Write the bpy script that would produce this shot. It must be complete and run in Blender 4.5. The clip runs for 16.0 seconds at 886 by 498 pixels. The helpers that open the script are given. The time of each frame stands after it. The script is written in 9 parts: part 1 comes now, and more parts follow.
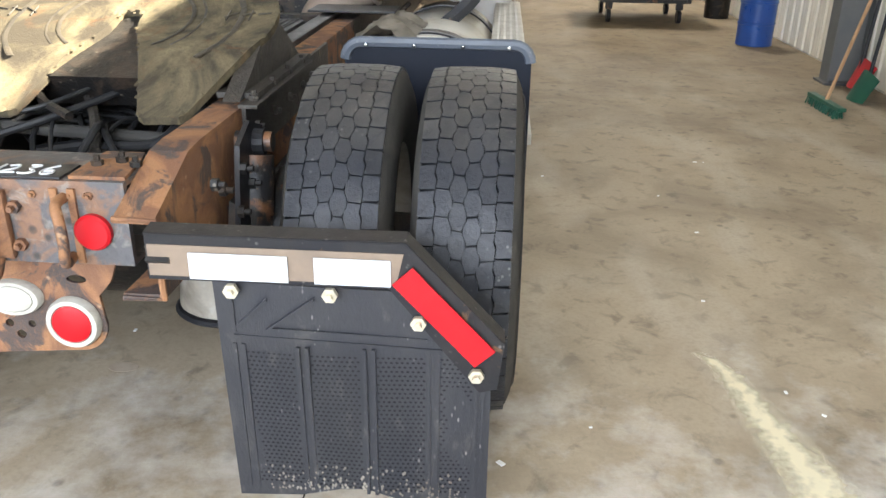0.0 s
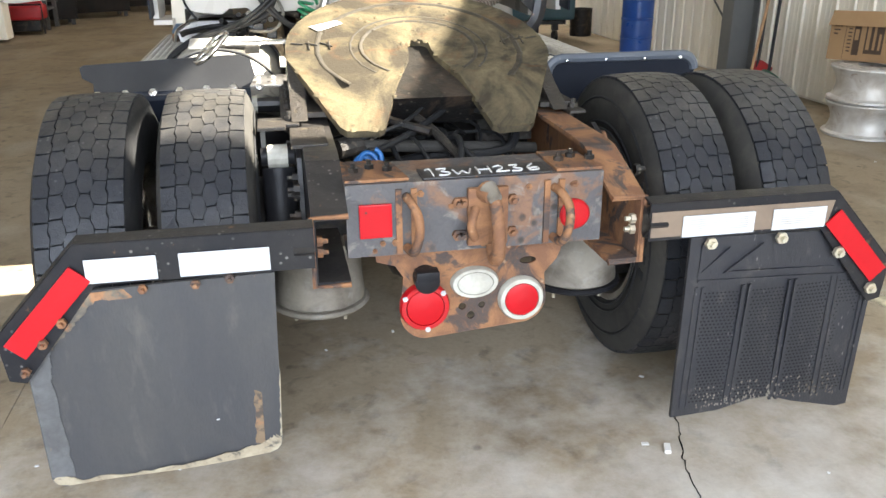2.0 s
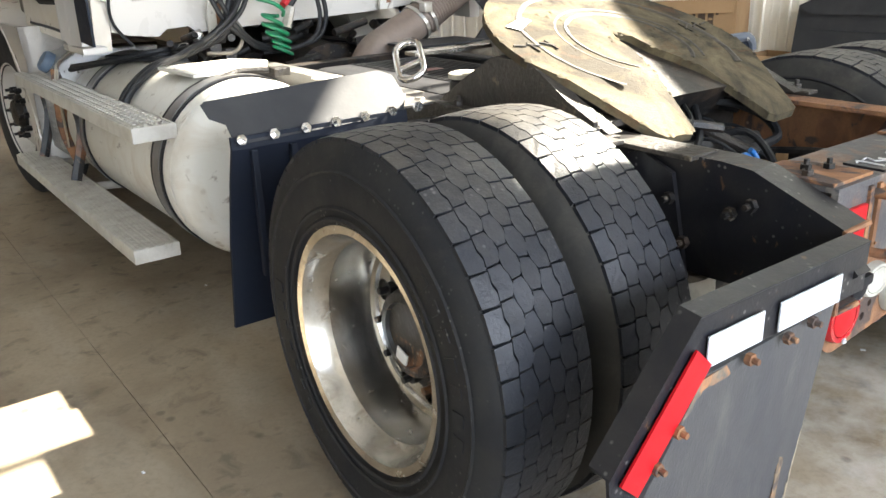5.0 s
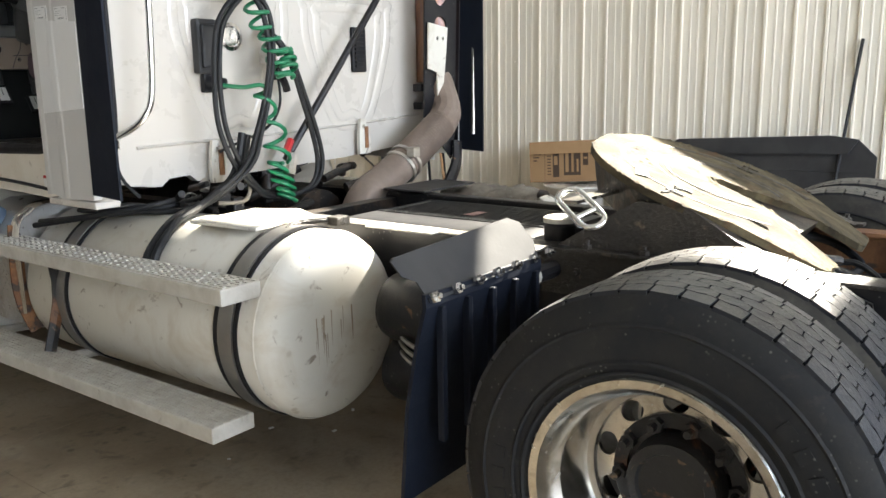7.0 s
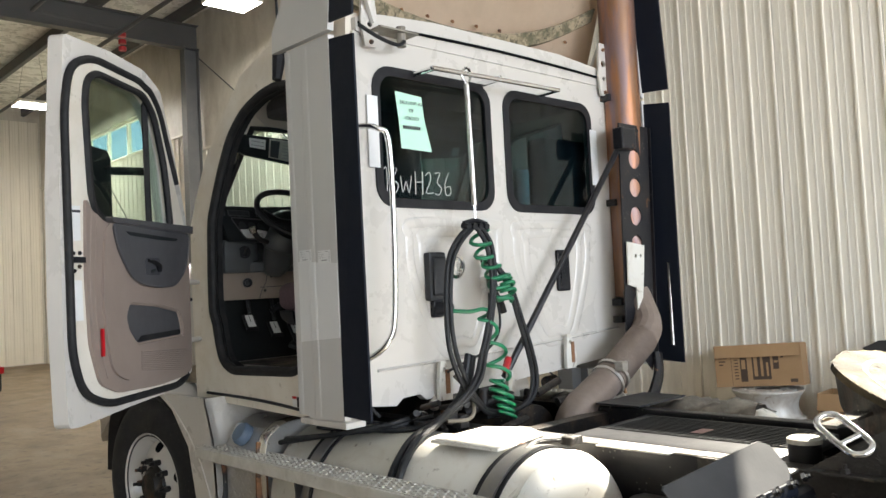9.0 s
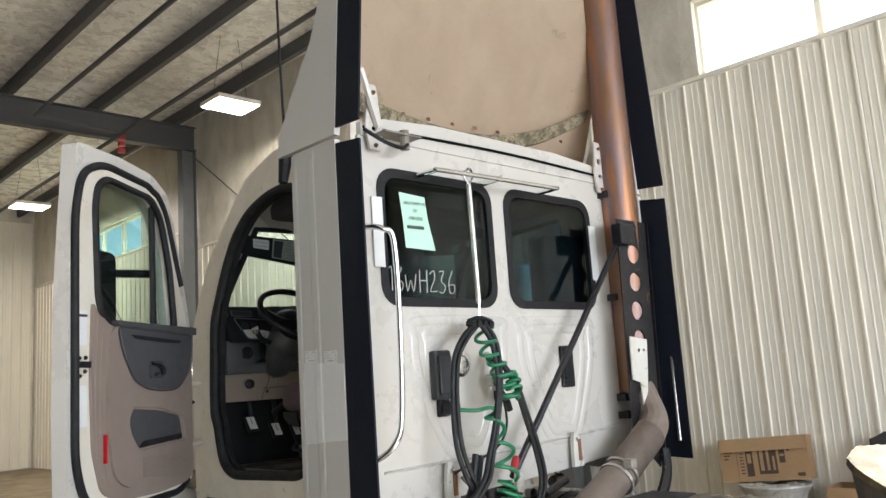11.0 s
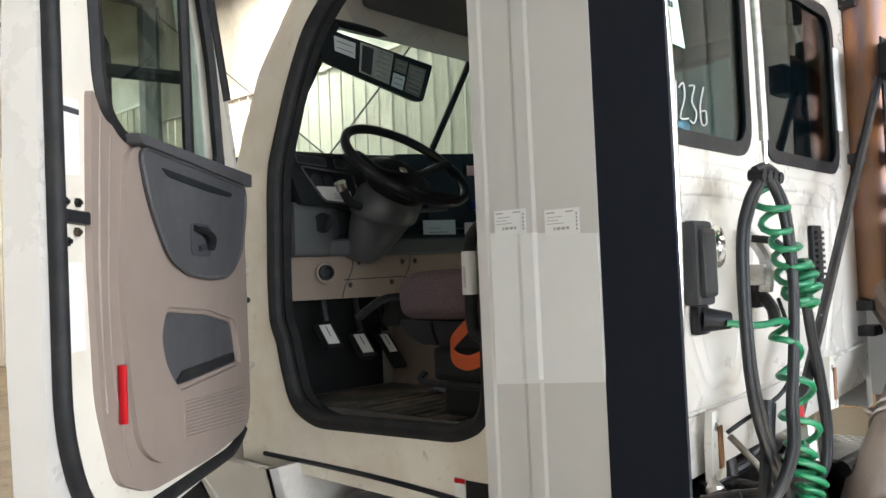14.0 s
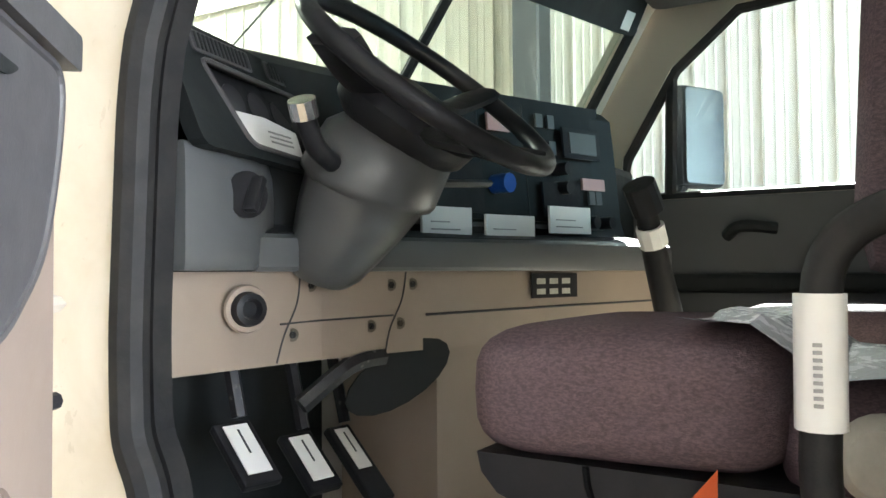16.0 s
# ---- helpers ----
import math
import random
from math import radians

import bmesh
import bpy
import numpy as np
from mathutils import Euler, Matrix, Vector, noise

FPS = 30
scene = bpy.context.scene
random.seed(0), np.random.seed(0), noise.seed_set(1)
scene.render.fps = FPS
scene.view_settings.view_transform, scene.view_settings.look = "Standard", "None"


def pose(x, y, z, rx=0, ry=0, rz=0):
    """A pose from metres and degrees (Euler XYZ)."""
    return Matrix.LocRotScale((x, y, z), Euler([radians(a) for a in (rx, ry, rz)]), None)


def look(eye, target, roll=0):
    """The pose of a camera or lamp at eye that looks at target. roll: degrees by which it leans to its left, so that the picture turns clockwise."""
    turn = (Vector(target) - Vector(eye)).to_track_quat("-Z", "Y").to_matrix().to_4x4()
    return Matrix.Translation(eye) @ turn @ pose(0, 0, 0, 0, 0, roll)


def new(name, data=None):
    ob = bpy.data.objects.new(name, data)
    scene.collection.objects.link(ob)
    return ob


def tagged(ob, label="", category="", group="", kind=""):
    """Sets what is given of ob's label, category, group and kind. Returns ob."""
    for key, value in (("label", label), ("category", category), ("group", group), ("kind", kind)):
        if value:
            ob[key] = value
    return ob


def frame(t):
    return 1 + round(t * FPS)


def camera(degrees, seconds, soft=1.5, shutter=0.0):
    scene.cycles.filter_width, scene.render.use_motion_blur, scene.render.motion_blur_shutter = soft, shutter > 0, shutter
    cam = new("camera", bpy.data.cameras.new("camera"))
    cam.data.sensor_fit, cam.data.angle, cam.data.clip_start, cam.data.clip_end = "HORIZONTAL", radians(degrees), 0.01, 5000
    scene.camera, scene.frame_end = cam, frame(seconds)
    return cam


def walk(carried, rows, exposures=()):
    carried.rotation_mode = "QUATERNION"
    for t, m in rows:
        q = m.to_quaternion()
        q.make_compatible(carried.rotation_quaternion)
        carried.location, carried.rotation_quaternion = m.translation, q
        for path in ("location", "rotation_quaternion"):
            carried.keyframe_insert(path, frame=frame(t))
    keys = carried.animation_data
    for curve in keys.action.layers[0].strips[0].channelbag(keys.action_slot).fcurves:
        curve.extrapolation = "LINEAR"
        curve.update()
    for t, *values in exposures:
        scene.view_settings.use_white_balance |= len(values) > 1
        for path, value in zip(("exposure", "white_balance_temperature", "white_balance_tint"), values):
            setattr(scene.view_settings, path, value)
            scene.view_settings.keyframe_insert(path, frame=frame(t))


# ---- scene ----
cam = camera(57.1, 16.0)
PATH = [
    (0, (1.133, -2.272, 1.445), (1.01, -0.439, 0.656), 0.8),
    (0.5, (0.776, -2.443, 1.466), (0.845, -0.59, 0.717), 0.5),
    (1, (0.349, -2.66, 1.488), (0.542, -0.804, 0.766), 0.1),
    (1.5, (-0.079, -2.679, 1.476), (0.192, -0.826, 0.773), -0.3),
    (2, (-0.507, -2.64, 1.467), (-0.145, -0.811, 0.744), -0.3),
    (2.5, (-0.899, -2.576, 1.464), (-0.43, -0.782, 0.715), -0.8),
    (3, (-1.275, -2.427, 1.45), (-0.64, -0.699, 0.669), -1.4),
    (3.5, (-1.6, -2.3, 1.433), (-0.813, -0.652, 0.619), -2.2),
    (4, (-1.817, -2.1, 1.4), (-0.894, -0.523, 0.587), -2.6),
    (4.5, (-1.918, -1.78, 1.39), (-0.919, -0.219, 0.637), -2.3),
    (4.7, (-1.961, -1.659, 1.382), (-0.925, -0.112, 0.652), -2.2),
    (6.8, (-2.705, -0.687, 1.437), (-1.141, 0.482, 1.006), -0.5),
    (7, (-2.772, -0.634, 1.442), (-1.204, 0.542, 1.043), -1.0),
    (7.5, (-2.899, -0.513, 1.476), (-1.379, 0.757, 1.203), -1.8),
    (8, (-3.036, -0.506, 1.513), (-1.574, 0.85, 1.367), -2.2),
    (8.5, (-3.1, -0.511, 1.545), (-1.692, 0.909, 1.525), -2.4),
    (9, (-3.109, -0.514, 1.559), (-1.738, 0.939, 1.652), -2.9),
    (9.5, (-3.112, -0.5, 1.548), (-1.751, 0.95, 1.763), -3.7),
    (9.7, (-3.123, -0.509, 1.571), (-1.763, 0.933, 1.833), -4.0),
    (11.8, (-3.169, -0.432, 1.583), (-1.786, 0.976, 1.907), -3.7),
    (12, (-3.149, -0.365, 1.57), (-1.764, 1.058, 1.813), -3.3),
    (12.5, (-3.033, -0.038, 1.554), (-1.679, 1.432, 1.649), -3.0),
    (13, (-2.949, 0.387, 1.525), (-1.602, 1.866, 1.56), -3.0),
    (13.5, (-2.796, 0.83, 1.567), (-1.412, 2.272, 1.612), -2.7),
    (14, (-2.593, 1.29, 1.6), (-1.124, 2.645, 1.671), -2.5),
    (14.5, (-2.383, 1.715, 1.598), (-0.813, 2.951, 1.677), -2.4),
    (15, (-2.108, 2.073, 1.592), (-0.459, 3.201, 1.685), -2.3),
    (15.5, (-1.925, 2.39, 1.638), (-0.204, 3.406, 1.697), -1.3),
    (16, (-1.745, 2.584, 1.682), (-0.014, 3.585, 1.747), -0.5),
]
walk(cam, [(t, look(eye, target, roll)) for t, eye, target, roll in PATH], [(0.0, 3.38), (1.0, 3.15), (2.5, 3.03), (3.5, 3.1), (4.5, 3.23), (7.0, 3.05), (8.0, 2.96), (9.5, 2.84), (13.0, 3.0), (14.0, 3.5), (14.5, 3.82), (15.0, 4.25), (15.5, 4.58), (16.0, 5.15)])

# ---- light ----
SUN_DIR = Vector((-1.0, 0.0, -0.795)).normalized()
world = bpy.data.worlds.new("world")
scene.world = world
world.use_nodes = True
wn = world.node_tree.nodes
sky = wn.new("ShaderNodeTexSky")
sky.sky_type = "NISHITA"
sky.sun_disc = False
sky.sun_elevation = math.asin(-SUN_DIR.z)
sky.sun_rotation = math.atan2(-SUN_DIR.x, -SUN_DIR.y)
wn["Background"].inputs["Strength"].default_value = 0.05
world.node_tree.links.new(sky.outputs["Color"], wn["Background"].inputs["Color"])


def lamp(name, kind, m, energy, color, **more):
    data = bpy.data.lights.new(name, kind)
    data.energy, data.color = energy, color
    for key, value in more.items():
        if key == "size":
            data.size = value
        if key == "size_y":
            data.shape, data.size_y = "RECTANGLE", value
        if key == "angle":
            data.angle = value
    ob = new(name, data)
    ob.matrix_world = m
    return ob


lamp("sun", "SUN", look((20, 6, 15), Vector((20, 6, 15)) + SUN_DIR), 5.0, (1.0, 0.93, 0.80), angle=radians(0.53))
# daylight that comes in at the open bay door behind, and at the window band
lamp("unseen_bay_light", "AREA", look((0.0, -7.3, 3.2), (0.0, -1.8, 0.0)), 92, (0.82, 0.885, 1.0), size=4.9, size_y=2.4)
lamp("window_daylight", "AREA", look((4.45, 1.5, 5.05), (0.0, 1.5, 2.5)), 3, (0.95, 0.97, 1.0), size=3.4, size_y=1.1)

# fill light for the truck's left side; this second bay is added, unseen
lamp("unseen_bay_light", "AREA", look((-5.1, -7.4, 2.3), (-5.1, 5.0, 1.0)), 42, (0.79, 0.87, 1.0), size=5.0, size_y=4.4)

# ---- materials ----


def mat(name, color, rough=0.5, metal=0.0, second=None, amount=0.5, scale=6.0, low=0.4, high=0.65, grain=0.25, fine=60.0, bump=0.15, coat=0.0, third=None, t_scale=18.0, t_low=0.55, t_high=0.7, t_amount=0.6, stretch=None, spec=0.5, dist=0.004, fourth=None, f_amount=0.75, twist=0.35, specks=None, dust=None, vary=0.0):
    """A surface with a main colour, patches of a second and a third one, grain and fine relief."""
    m = bpy.data.materials.new(name)
    m.use_nodes = True
    nt = m.node_tree
    n, lk = nt.nodes, nt.links
    b = n["Principled BSDF"]
    geo = n.new("ShaderNodeTexCoord")
    vec = geo.outputs["Object"]
    if stretch:
        mp = n.new("ShaderNodeMapping")
        mp.inputs["Scale"].default_value = stretch
        lk.new(vec, mp.inputs["Vector"])
        vec = mp.outputs["Vector"]

    def noise_of(sc, detail=6.0):
        t = n.new("ShaderNodeTexNoise")
        t.inputs["Scale"].default_value = sc
        t.inputs["Detail"].default_value = detail
        t.inputs["Roughness"].default_value = 0.62
        t.inputs["Distortion"].default_value = twist
        lk.new(vec, t.inputs["Vector"])
        return t.outputs["Fac"]

    def ramp_of(src, a, z, top):
        r = n.new("ShaderNodeMapRange")
        r.inputs["From Min"].default_value, r.inputs["From Max"].default_value = a, z
        r.inputs["To Max"].default_value = top
        lk.new(src, r.inputs["Value"])
        return r.outputs["Result"]

    def mix_of(fac, a, c):
        x = n.new("ShaderNodeMix")
        x.data_type = "RGBA"
        lk.new(fac, x.inputs["Factor"])
        for sock, val in ((x.inputs["A"], a), (x.inputs["B"], c)):
            if isinstance(val, tuple):
                sock.default_value = (*val, 1)
            else:
                lk.new(val, sock)
        return x.outputs["Result"]

    col = color
    if second:
        col = mix_of(ramp_of(noise_of(scale), low, high, amount), col, second)
    if third:
        col = mix_of(ramp_of(noise_of(t_scale, 8.0), t_low, t_high, t_amount), col, third)
    if fourth:
        warp = n.new("ShaderNodeMapping")
        warp.inputs["Scale"].default_value = (1.9, 0.8, 1.0)
        warp.inputs["Rotation"].default_value = (0, 0, 0.5)
        lk.new(vec, warp.inputs["Vector"])
        t4 = n.new("ShaderNodeTexNoise")
        t4.inputs["Scale"].default_value, t4.inputs["Detail"].default_value, t4.inputs["Distortion"].default_value = 1.1, 9.0, 0.4
        lk.new(warp.outputs["Vector"], t4.inputs["Vector"])
        col = mix_of(ramp_of(t4.outputs["Fac"], 0.5, 0.68, f_amount), col, fourth)
    if specks:
        vo = n.new("ShaderNodeTexVoronoi")
        vo.inputs["Scale"].default_value = specks[1]
        lk.new(vec, vo.inputs["Vector"])
        few = ramp_of(noise_of(specks[1] * 0.13), 0.5, 0.62, 1.0)
        near = ramp_of(vo.outputs["Distance"], 0.22, 0.10, specks[2])
        both = n.new("ShaderNodeMath")
        both.operation = "MULTIPLY"
        lk.new(few, both.inputs[0])
        lk.new(near, both.inputs[1])
        col = mix_of(both.outputs["Value"], col, specks[0])
    fine_fac = noise_of(fine, 4.0)
    dark = tuple(c * (1 - grain) for c in color)
    col = mix_of(ramp_of(fine_fac, 0.45, 0.75, grain), col, dark)
    if vary:
        gi = n.new("ShaderNodeNewGeometry")
        hs = n.new("ShaderNodeHueSaturation")
        mr = n.new("ShaderNodeMapRange")
        mr.inputs["To Min"].default_value, mr.inputs["To Max"].default_value = 1 - vary, 1 + vary
        lk.new(gi.outputs["Random Per Island"], mr.inputs["Value"])
        lk.new(mr.outputs["Result"], hs.inputs["Value"])
        lk.new(col, hs.inputs["Color"])
        col = hs.outputs["Color"]
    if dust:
        # pale tone on faces turned upwards: settled dust, and sunlight painted onto the tread
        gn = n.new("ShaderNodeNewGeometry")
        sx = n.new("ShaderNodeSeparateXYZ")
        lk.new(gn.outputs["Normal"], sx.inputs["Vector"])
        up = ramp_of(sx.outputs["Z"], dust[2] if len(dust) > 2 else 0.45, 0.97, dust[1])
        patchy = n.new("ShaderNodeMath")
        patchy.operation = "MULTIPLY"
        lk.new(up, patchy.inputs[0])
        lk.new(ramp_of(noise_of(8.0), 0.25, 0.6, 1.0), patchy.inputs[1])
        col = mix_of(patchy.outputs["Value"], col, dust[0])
    lk.new(col, b.inputs["Base Color"])
    r = n.new("ShaderNodeMapRange")
    r.inputs["To Min"].default_value, r.inputs["To Max"].default_value = max(0.02, rough - 0.12), min(1.0, rough + 0.15)
    lk.new(noise_of(scale * 2.3), r.inputs["Value"])
    lk.new(r.outputs["Result"], b.inputs["Roughness"])
    b.inputs["Metallic"].default_value = metal
    b.inputs["Specular IOR Level"].default_value = spec
    if coat:
        b.inputs["Coat Weight"].default_value = coat
        b.inputs["Coat Roughness"].default_value = 0.12
    if bump:
        bp = n.new("ShaderNodeBump")
        bp.inputs["Strength"].default_value = bump
        bp.inputs["Distance"].default_value = dist
        lk.new(fine_fac, bp.inputs["Height"])
        lk.new(bp.outputs["Normal"], b.inputs["Normal"])
    return m


def glass(name, tint, rough=0.02):
    m = bpy.data.materials.new(name)
    m.use_nodes = True
    nt = m.node_tree
    n, lk = nt.nodes, nt.links
    n.remove(n["Principled BSDF"])
    tr = n.new("ShaderNodeBsdfTransparent")
    tr.inputs["Color"].default_value = (*tint, 1)
    gl = n.new("ShaderNodeBsdfGlossy")
    gl.inputs["Roughness"].default_value = rough
    lw = n.new("ShaderNodeLayerWeight")
    lw.inputs["Blend"].default_value = 0.5
    pw = n.new("ShaderNodeMath")
    pw.operation = "POWER"
    pw.inputs[1].default_value = 4.0
    lk.new(lw.outputs["Facing"], pw.inputs[0])
    fr = n.new("ShaderNodeMapRange")
    fr.inputs["To Min"].default_value, fr.inputs["To Max"].default_value = 0.03, 0.55
    lk.new(pw.outputs["Value"], fr.inputs["Value"])
    mx = n.new("ShaderNodeMixShader")
    lk.new(fr.outputs["Result"], mx.inputs["Fac"])
    lk.new(tr.outputs["BSDF"], mx.inputs[1])
    lk.new(gl.outputs["BSDF"], mx.inputs[2])
    lk.new(mx.outputs["Shader"], n["Material Output"].inputs["Surface"])
    return m


def glow(name, color, power):
    m = bpy.data.materials.new(name)
    m.use_nodes = True
    b = m.node_tree.nodes["Principled BSDF"]
    b.inputs["Base Color"].default_value = (*color, 1)
    b.inputs["Emission Color"].default_value = (*color, 1)
    b.inputs["Emission Strength"].default_value = power
    return m


WHITE = mat("white_cab_paint", (0.565, 0.535, 0.49), 0.28, second=(0.48, 0.445, 0.38), amount=0.2, scale=2.2, low=0.5, high=0.75, grain=0.06, fine=90, bump=0.03, coat=0.4, third=(0.3, 0.245, 0.18), t_scale=16, t_low=0.66, t_high=0.76, t_amount=0.35)
FAIRING = mat("grey_white_fairing_paint", (0.55, 0.54, 0.52), 0.35, second=(0.54, 0.53, 0.505), amount=0.5, scale=1.5, grain=0.05, bump=0.03, coat=0.25)
PATCHWHITE = mat("fresh_white_film", (0.70, 0.70, 0.69), 0.35, second=(0.66, 0.66, 0.65), amount=0.4, grain=0.03, bump=0.02)
CREAM = mat("cream_pillar_paint", (0.74, 0.69, 0.60), 0.3, second=(0.58, 0.5, 0.38), amount=0.5, scale=5, grain=0.06, bump=0.03, coat=0.35, third=(0.28, 0.22, 0.14), t_scale=30, t_low=0.64, t_high=0.74, t_amount=0.5)
TANK = mat("white_tank_paint", (0.68, 0.66, 0.60), 0.5, second=(0.46, 0.38, 0.28), amount=0.7, scale=4, low=0.5, high=0.75, grain=0.1, bump=0.08, third=(0.17, 0.12, 0.08), t_scale=13, t_low=0.61, t_high=0.69, t_amount=0.75, spec=0.3, twist=0.8, specks=((0.25, 0.17, 0.1), 15, 0.4))
DRIP = mat("brown_drip_stain", (0.4, 0.33, 0.25), 0.7, second=(0.28, 0.22, 0.16), amount=0.6, scale=20, grain=0.2, bump=0)
STEP = mat("cream_painted_step", (0.55, 0.53, 0.48), 0.6, 0.0, spec=0.3, second=(0.36, 0.33, 0.28), amount=0.6, scale=11, grain=0.15, bump=0.15, third=(0.2, 0.16, 0.12), t_scale=16, t_low=0.64, t_high=0.74, t_amount=0.5)
CHECKER = mat("checker_plate", (0.62, 0.62, 0.62), 0.3, 0.85, second=(0.45, 0.43, 0.4), amount=0.5, scale=9, grain=0.15)
CHROME = mat("chrome", (0.82, 0.82, 0.82), 0.12, 1.0, second=(0.6, 0.58, 0.54), amount=0.4, scale=12, grain=0.06, bump=0.02)
ALU = mat("polished_aluminium", (0.74, 0.72, 0.68), 0.22, 1.0, second=(0.42, 0.38, 0.31), amount=0.7, scale=8, grain=0.2, bump=0.12, third=(0.2, 0.15, 0.10), t_scale=18, t_low=0.56, t_high=0.68, t_amount=0.6, twist=0.8, specks=((0.15, 0.11, 0.08), 40, 0.7))
OLDALU = mat("weathered_aluminium", (0.62, 0.6, 0.57), 0.36, 0.9, second=(0.34, 0.29, 0.23), amount=0.6, scale=9, stretch=(1, 1, 3), grain=0.25, bump=0.2)
RUBBER = mat("sidewall_rubber", (0.0175, 0.0182, 0.0205), 0.6, second=(0.03, 0.029, 0.027), amount=0.7, scale=7, grain=0.3, bump=0.2, third=(0.11, 0.098, 0.08), t_scale=22, t_low=0.6, t_high=0.82, t_amount=0.3, spec=0.25, dust=((0.14, 0.125, 0.105), 0.15), specks=((0.3, 0.28, 0.25), 60, 0.4))
DUSTYRUBBER = mat("dusty_inner_sidewall_rubber", (0.06, 0.057, 0.052), 0.8, second=(0.028, 0.0275, 0.027), amount=0.7, scale=4, grain=0.3, bump=0.2, third=(0.11, 0.10, 0.085), t_scale=9, t_low=0.5, t_high=0.75, t_amount=0.6, spec=0.15)
# upward tone is cream: dust, and the sunlit tyre tops put into the colour
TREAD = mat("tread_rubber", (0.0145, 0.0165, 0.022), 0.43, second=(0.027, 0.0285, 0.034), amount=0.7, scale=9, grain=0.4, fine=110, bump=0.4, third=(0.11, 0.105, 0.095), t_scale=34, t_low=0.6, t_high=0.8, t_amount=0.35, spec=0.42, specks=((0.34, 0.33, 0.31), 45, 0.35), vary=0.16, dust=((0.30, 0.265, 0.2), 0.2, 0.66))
# near-black: the shade inside grooves, holes and seams is put into the colour
GROOVE = mat("shaded_groove_black", (0.0035, 0.004, 0.005), 0.85, grain=0.3, bump=0.1, spec=0.1)
FLAP = mat("mud_flap_rubber", (0.0185, 0.0195, 0.025), 0.37, spec=0.6, second=(0.03, 0.03, 0.033), amount=0.7, scale=5, grain=0.35, fine=120, bump=0.3, third=(0.17, 0.155, 0.13), t_scale=15, t_low=0.6, t_high=0.8, t_amount=0.45, stretch=(1.6, 1, 0.6), specks=((0.35, 0.33, 0.3), 50, 0.6))
FLAPGREY = mat("grey_scuffed_rubber", (0.054, 0.055, 0.06), 0.45, spec=0.5, second=(0.075, 0.073, 0.071), amount=0.7, scale=5, grain=0.3, fine=120, bump=0.3, third=(0.15, 0.14, 0.12), t_scale=11, t_low=0.58, t_high=0.8, t_amount=0.5, stretch=(1.6, 1, 0.5))
FLAPCREAM = mat("cream_worn_flap_edge", (0.40, 0.345, 0.25), 0.8, second=(0.24, 0.19, 0.13), amount=0.8, scale=14, third=(0.06, 0.058, 0.055), t_scale=26, t_low=0.56, t_high=0.66, t_amount=0.85, grain=0.3, bump=0.5)
FLAPRUST = mat("brown_rubbed_rubber", (0.19, 0.135, 0.085), 0.8, second=(0.34, 0.15, 0.06), amount=0.8, scale=12, low=0.48, high=0.6, third=(0.045, 0.045, 0.047), t_scale=30, t_low=0.52, t_high=0.62, t_amount=0.85, grain=0.3, bump=0.5)
FLAPGREY2 = mat("pale_scuffed_rubber", (0.13, 0.132, 0.135), 0.6, second=(0.06, 0.06, 0.062), amount=0.8, scale=13, third=(0.2, 0.15, 0.10), t_scale=22, t_low=0.6, t_high=0.7, t_amount=0.6, grain=0.3, bump=0.4)
FLAPEDGE = mat("worn_flap_edge", (0.075, 0.072, 0.068), 0.75, second=(0.26, 0.21, 0.14), amount=0.8, scale=11, third=(0.36, 0.17, 0.075), t_scale=16, t_low=0.52, t_high=0.62, t_amount=0.85, grain=0.4, bump=0.6)
BLACKMETAL = mat("black_painted_steel", (0.009, 0.0095, 0.013), 0.34, spec=0.35, second=(0.024, 0.022, 0.021), amount=0.7, scale=7, grain=0.3, bump=0.2, third=(0.22, 0.11, 0.05), t_scale=13, t_low=0.64, t_high=0.7, t_amount=0.7, twist=1.0, dust=((0.14, 0.125, 0.105), 0.22), specks=((0.3, 0.28, 0.26), 45, 0.6))
RUSTBLACK = mat("black_steel_with_rust", (0.017, 0.0165, 0.017), 0.42, second=(0.19, 0.085, 0.036), amount=0.95, scale=5.0, low=0.55, high=0.62, grain=0.4, bump=0.5, third=(0.24, 0.15, 0.09), t_scale=24, t_low=0.62, t_high=0.68, t_amount=0.7, twist=1.2, specks=((0.4, 0.37, 0.32), 40, 0.7))
RUST = mat("orange_rust", (0.30, 0.145, 0.066), 0.78, second=(0.165, 0.077, 0.042), amount=0.9, scale=5, low=0.44, high=0.58, grain=0.45, fine=90, bump=0.7, third=(0.045, 0.042, 0.043), t_scale=6, t_low=0.53, t_high=0.59, t_amount=0.9, twist=1.4, specks=((0.55, 0.36, 0.22), 30, 0.7))
RUSTGREY = mat("scaled_crossmember_paint", (0.085, 0.082, 0.085), 0.45, second=(0.22, 0.11, 0.056), amount=0.8, scale=7.0, low=0.49, high=0.58, grain=0.45, bump=0.6, third=(0.25, 0.225, 0.195), t_scale=14, t_low=0.55, t_high=0.63, t_amount=0.6, twist=0.9, specks=((0.03, 0.025, 0.022), 17, 0.95))
DARKSTEEL = mat("greasy_dark_steel", (0.0105, 0.0098, 0.0095), 0.45, 0.2, second=(0.06, 0.04, 0.027), amount=0.8, scale=9, low=0.5, high=0.62, grain=0.4, bump=0.6, twist=1.0, dust=((0.11, 0.095, 0.075), 0.25), specks=((0.3, 0.26, 0.2), 35, 0.6))
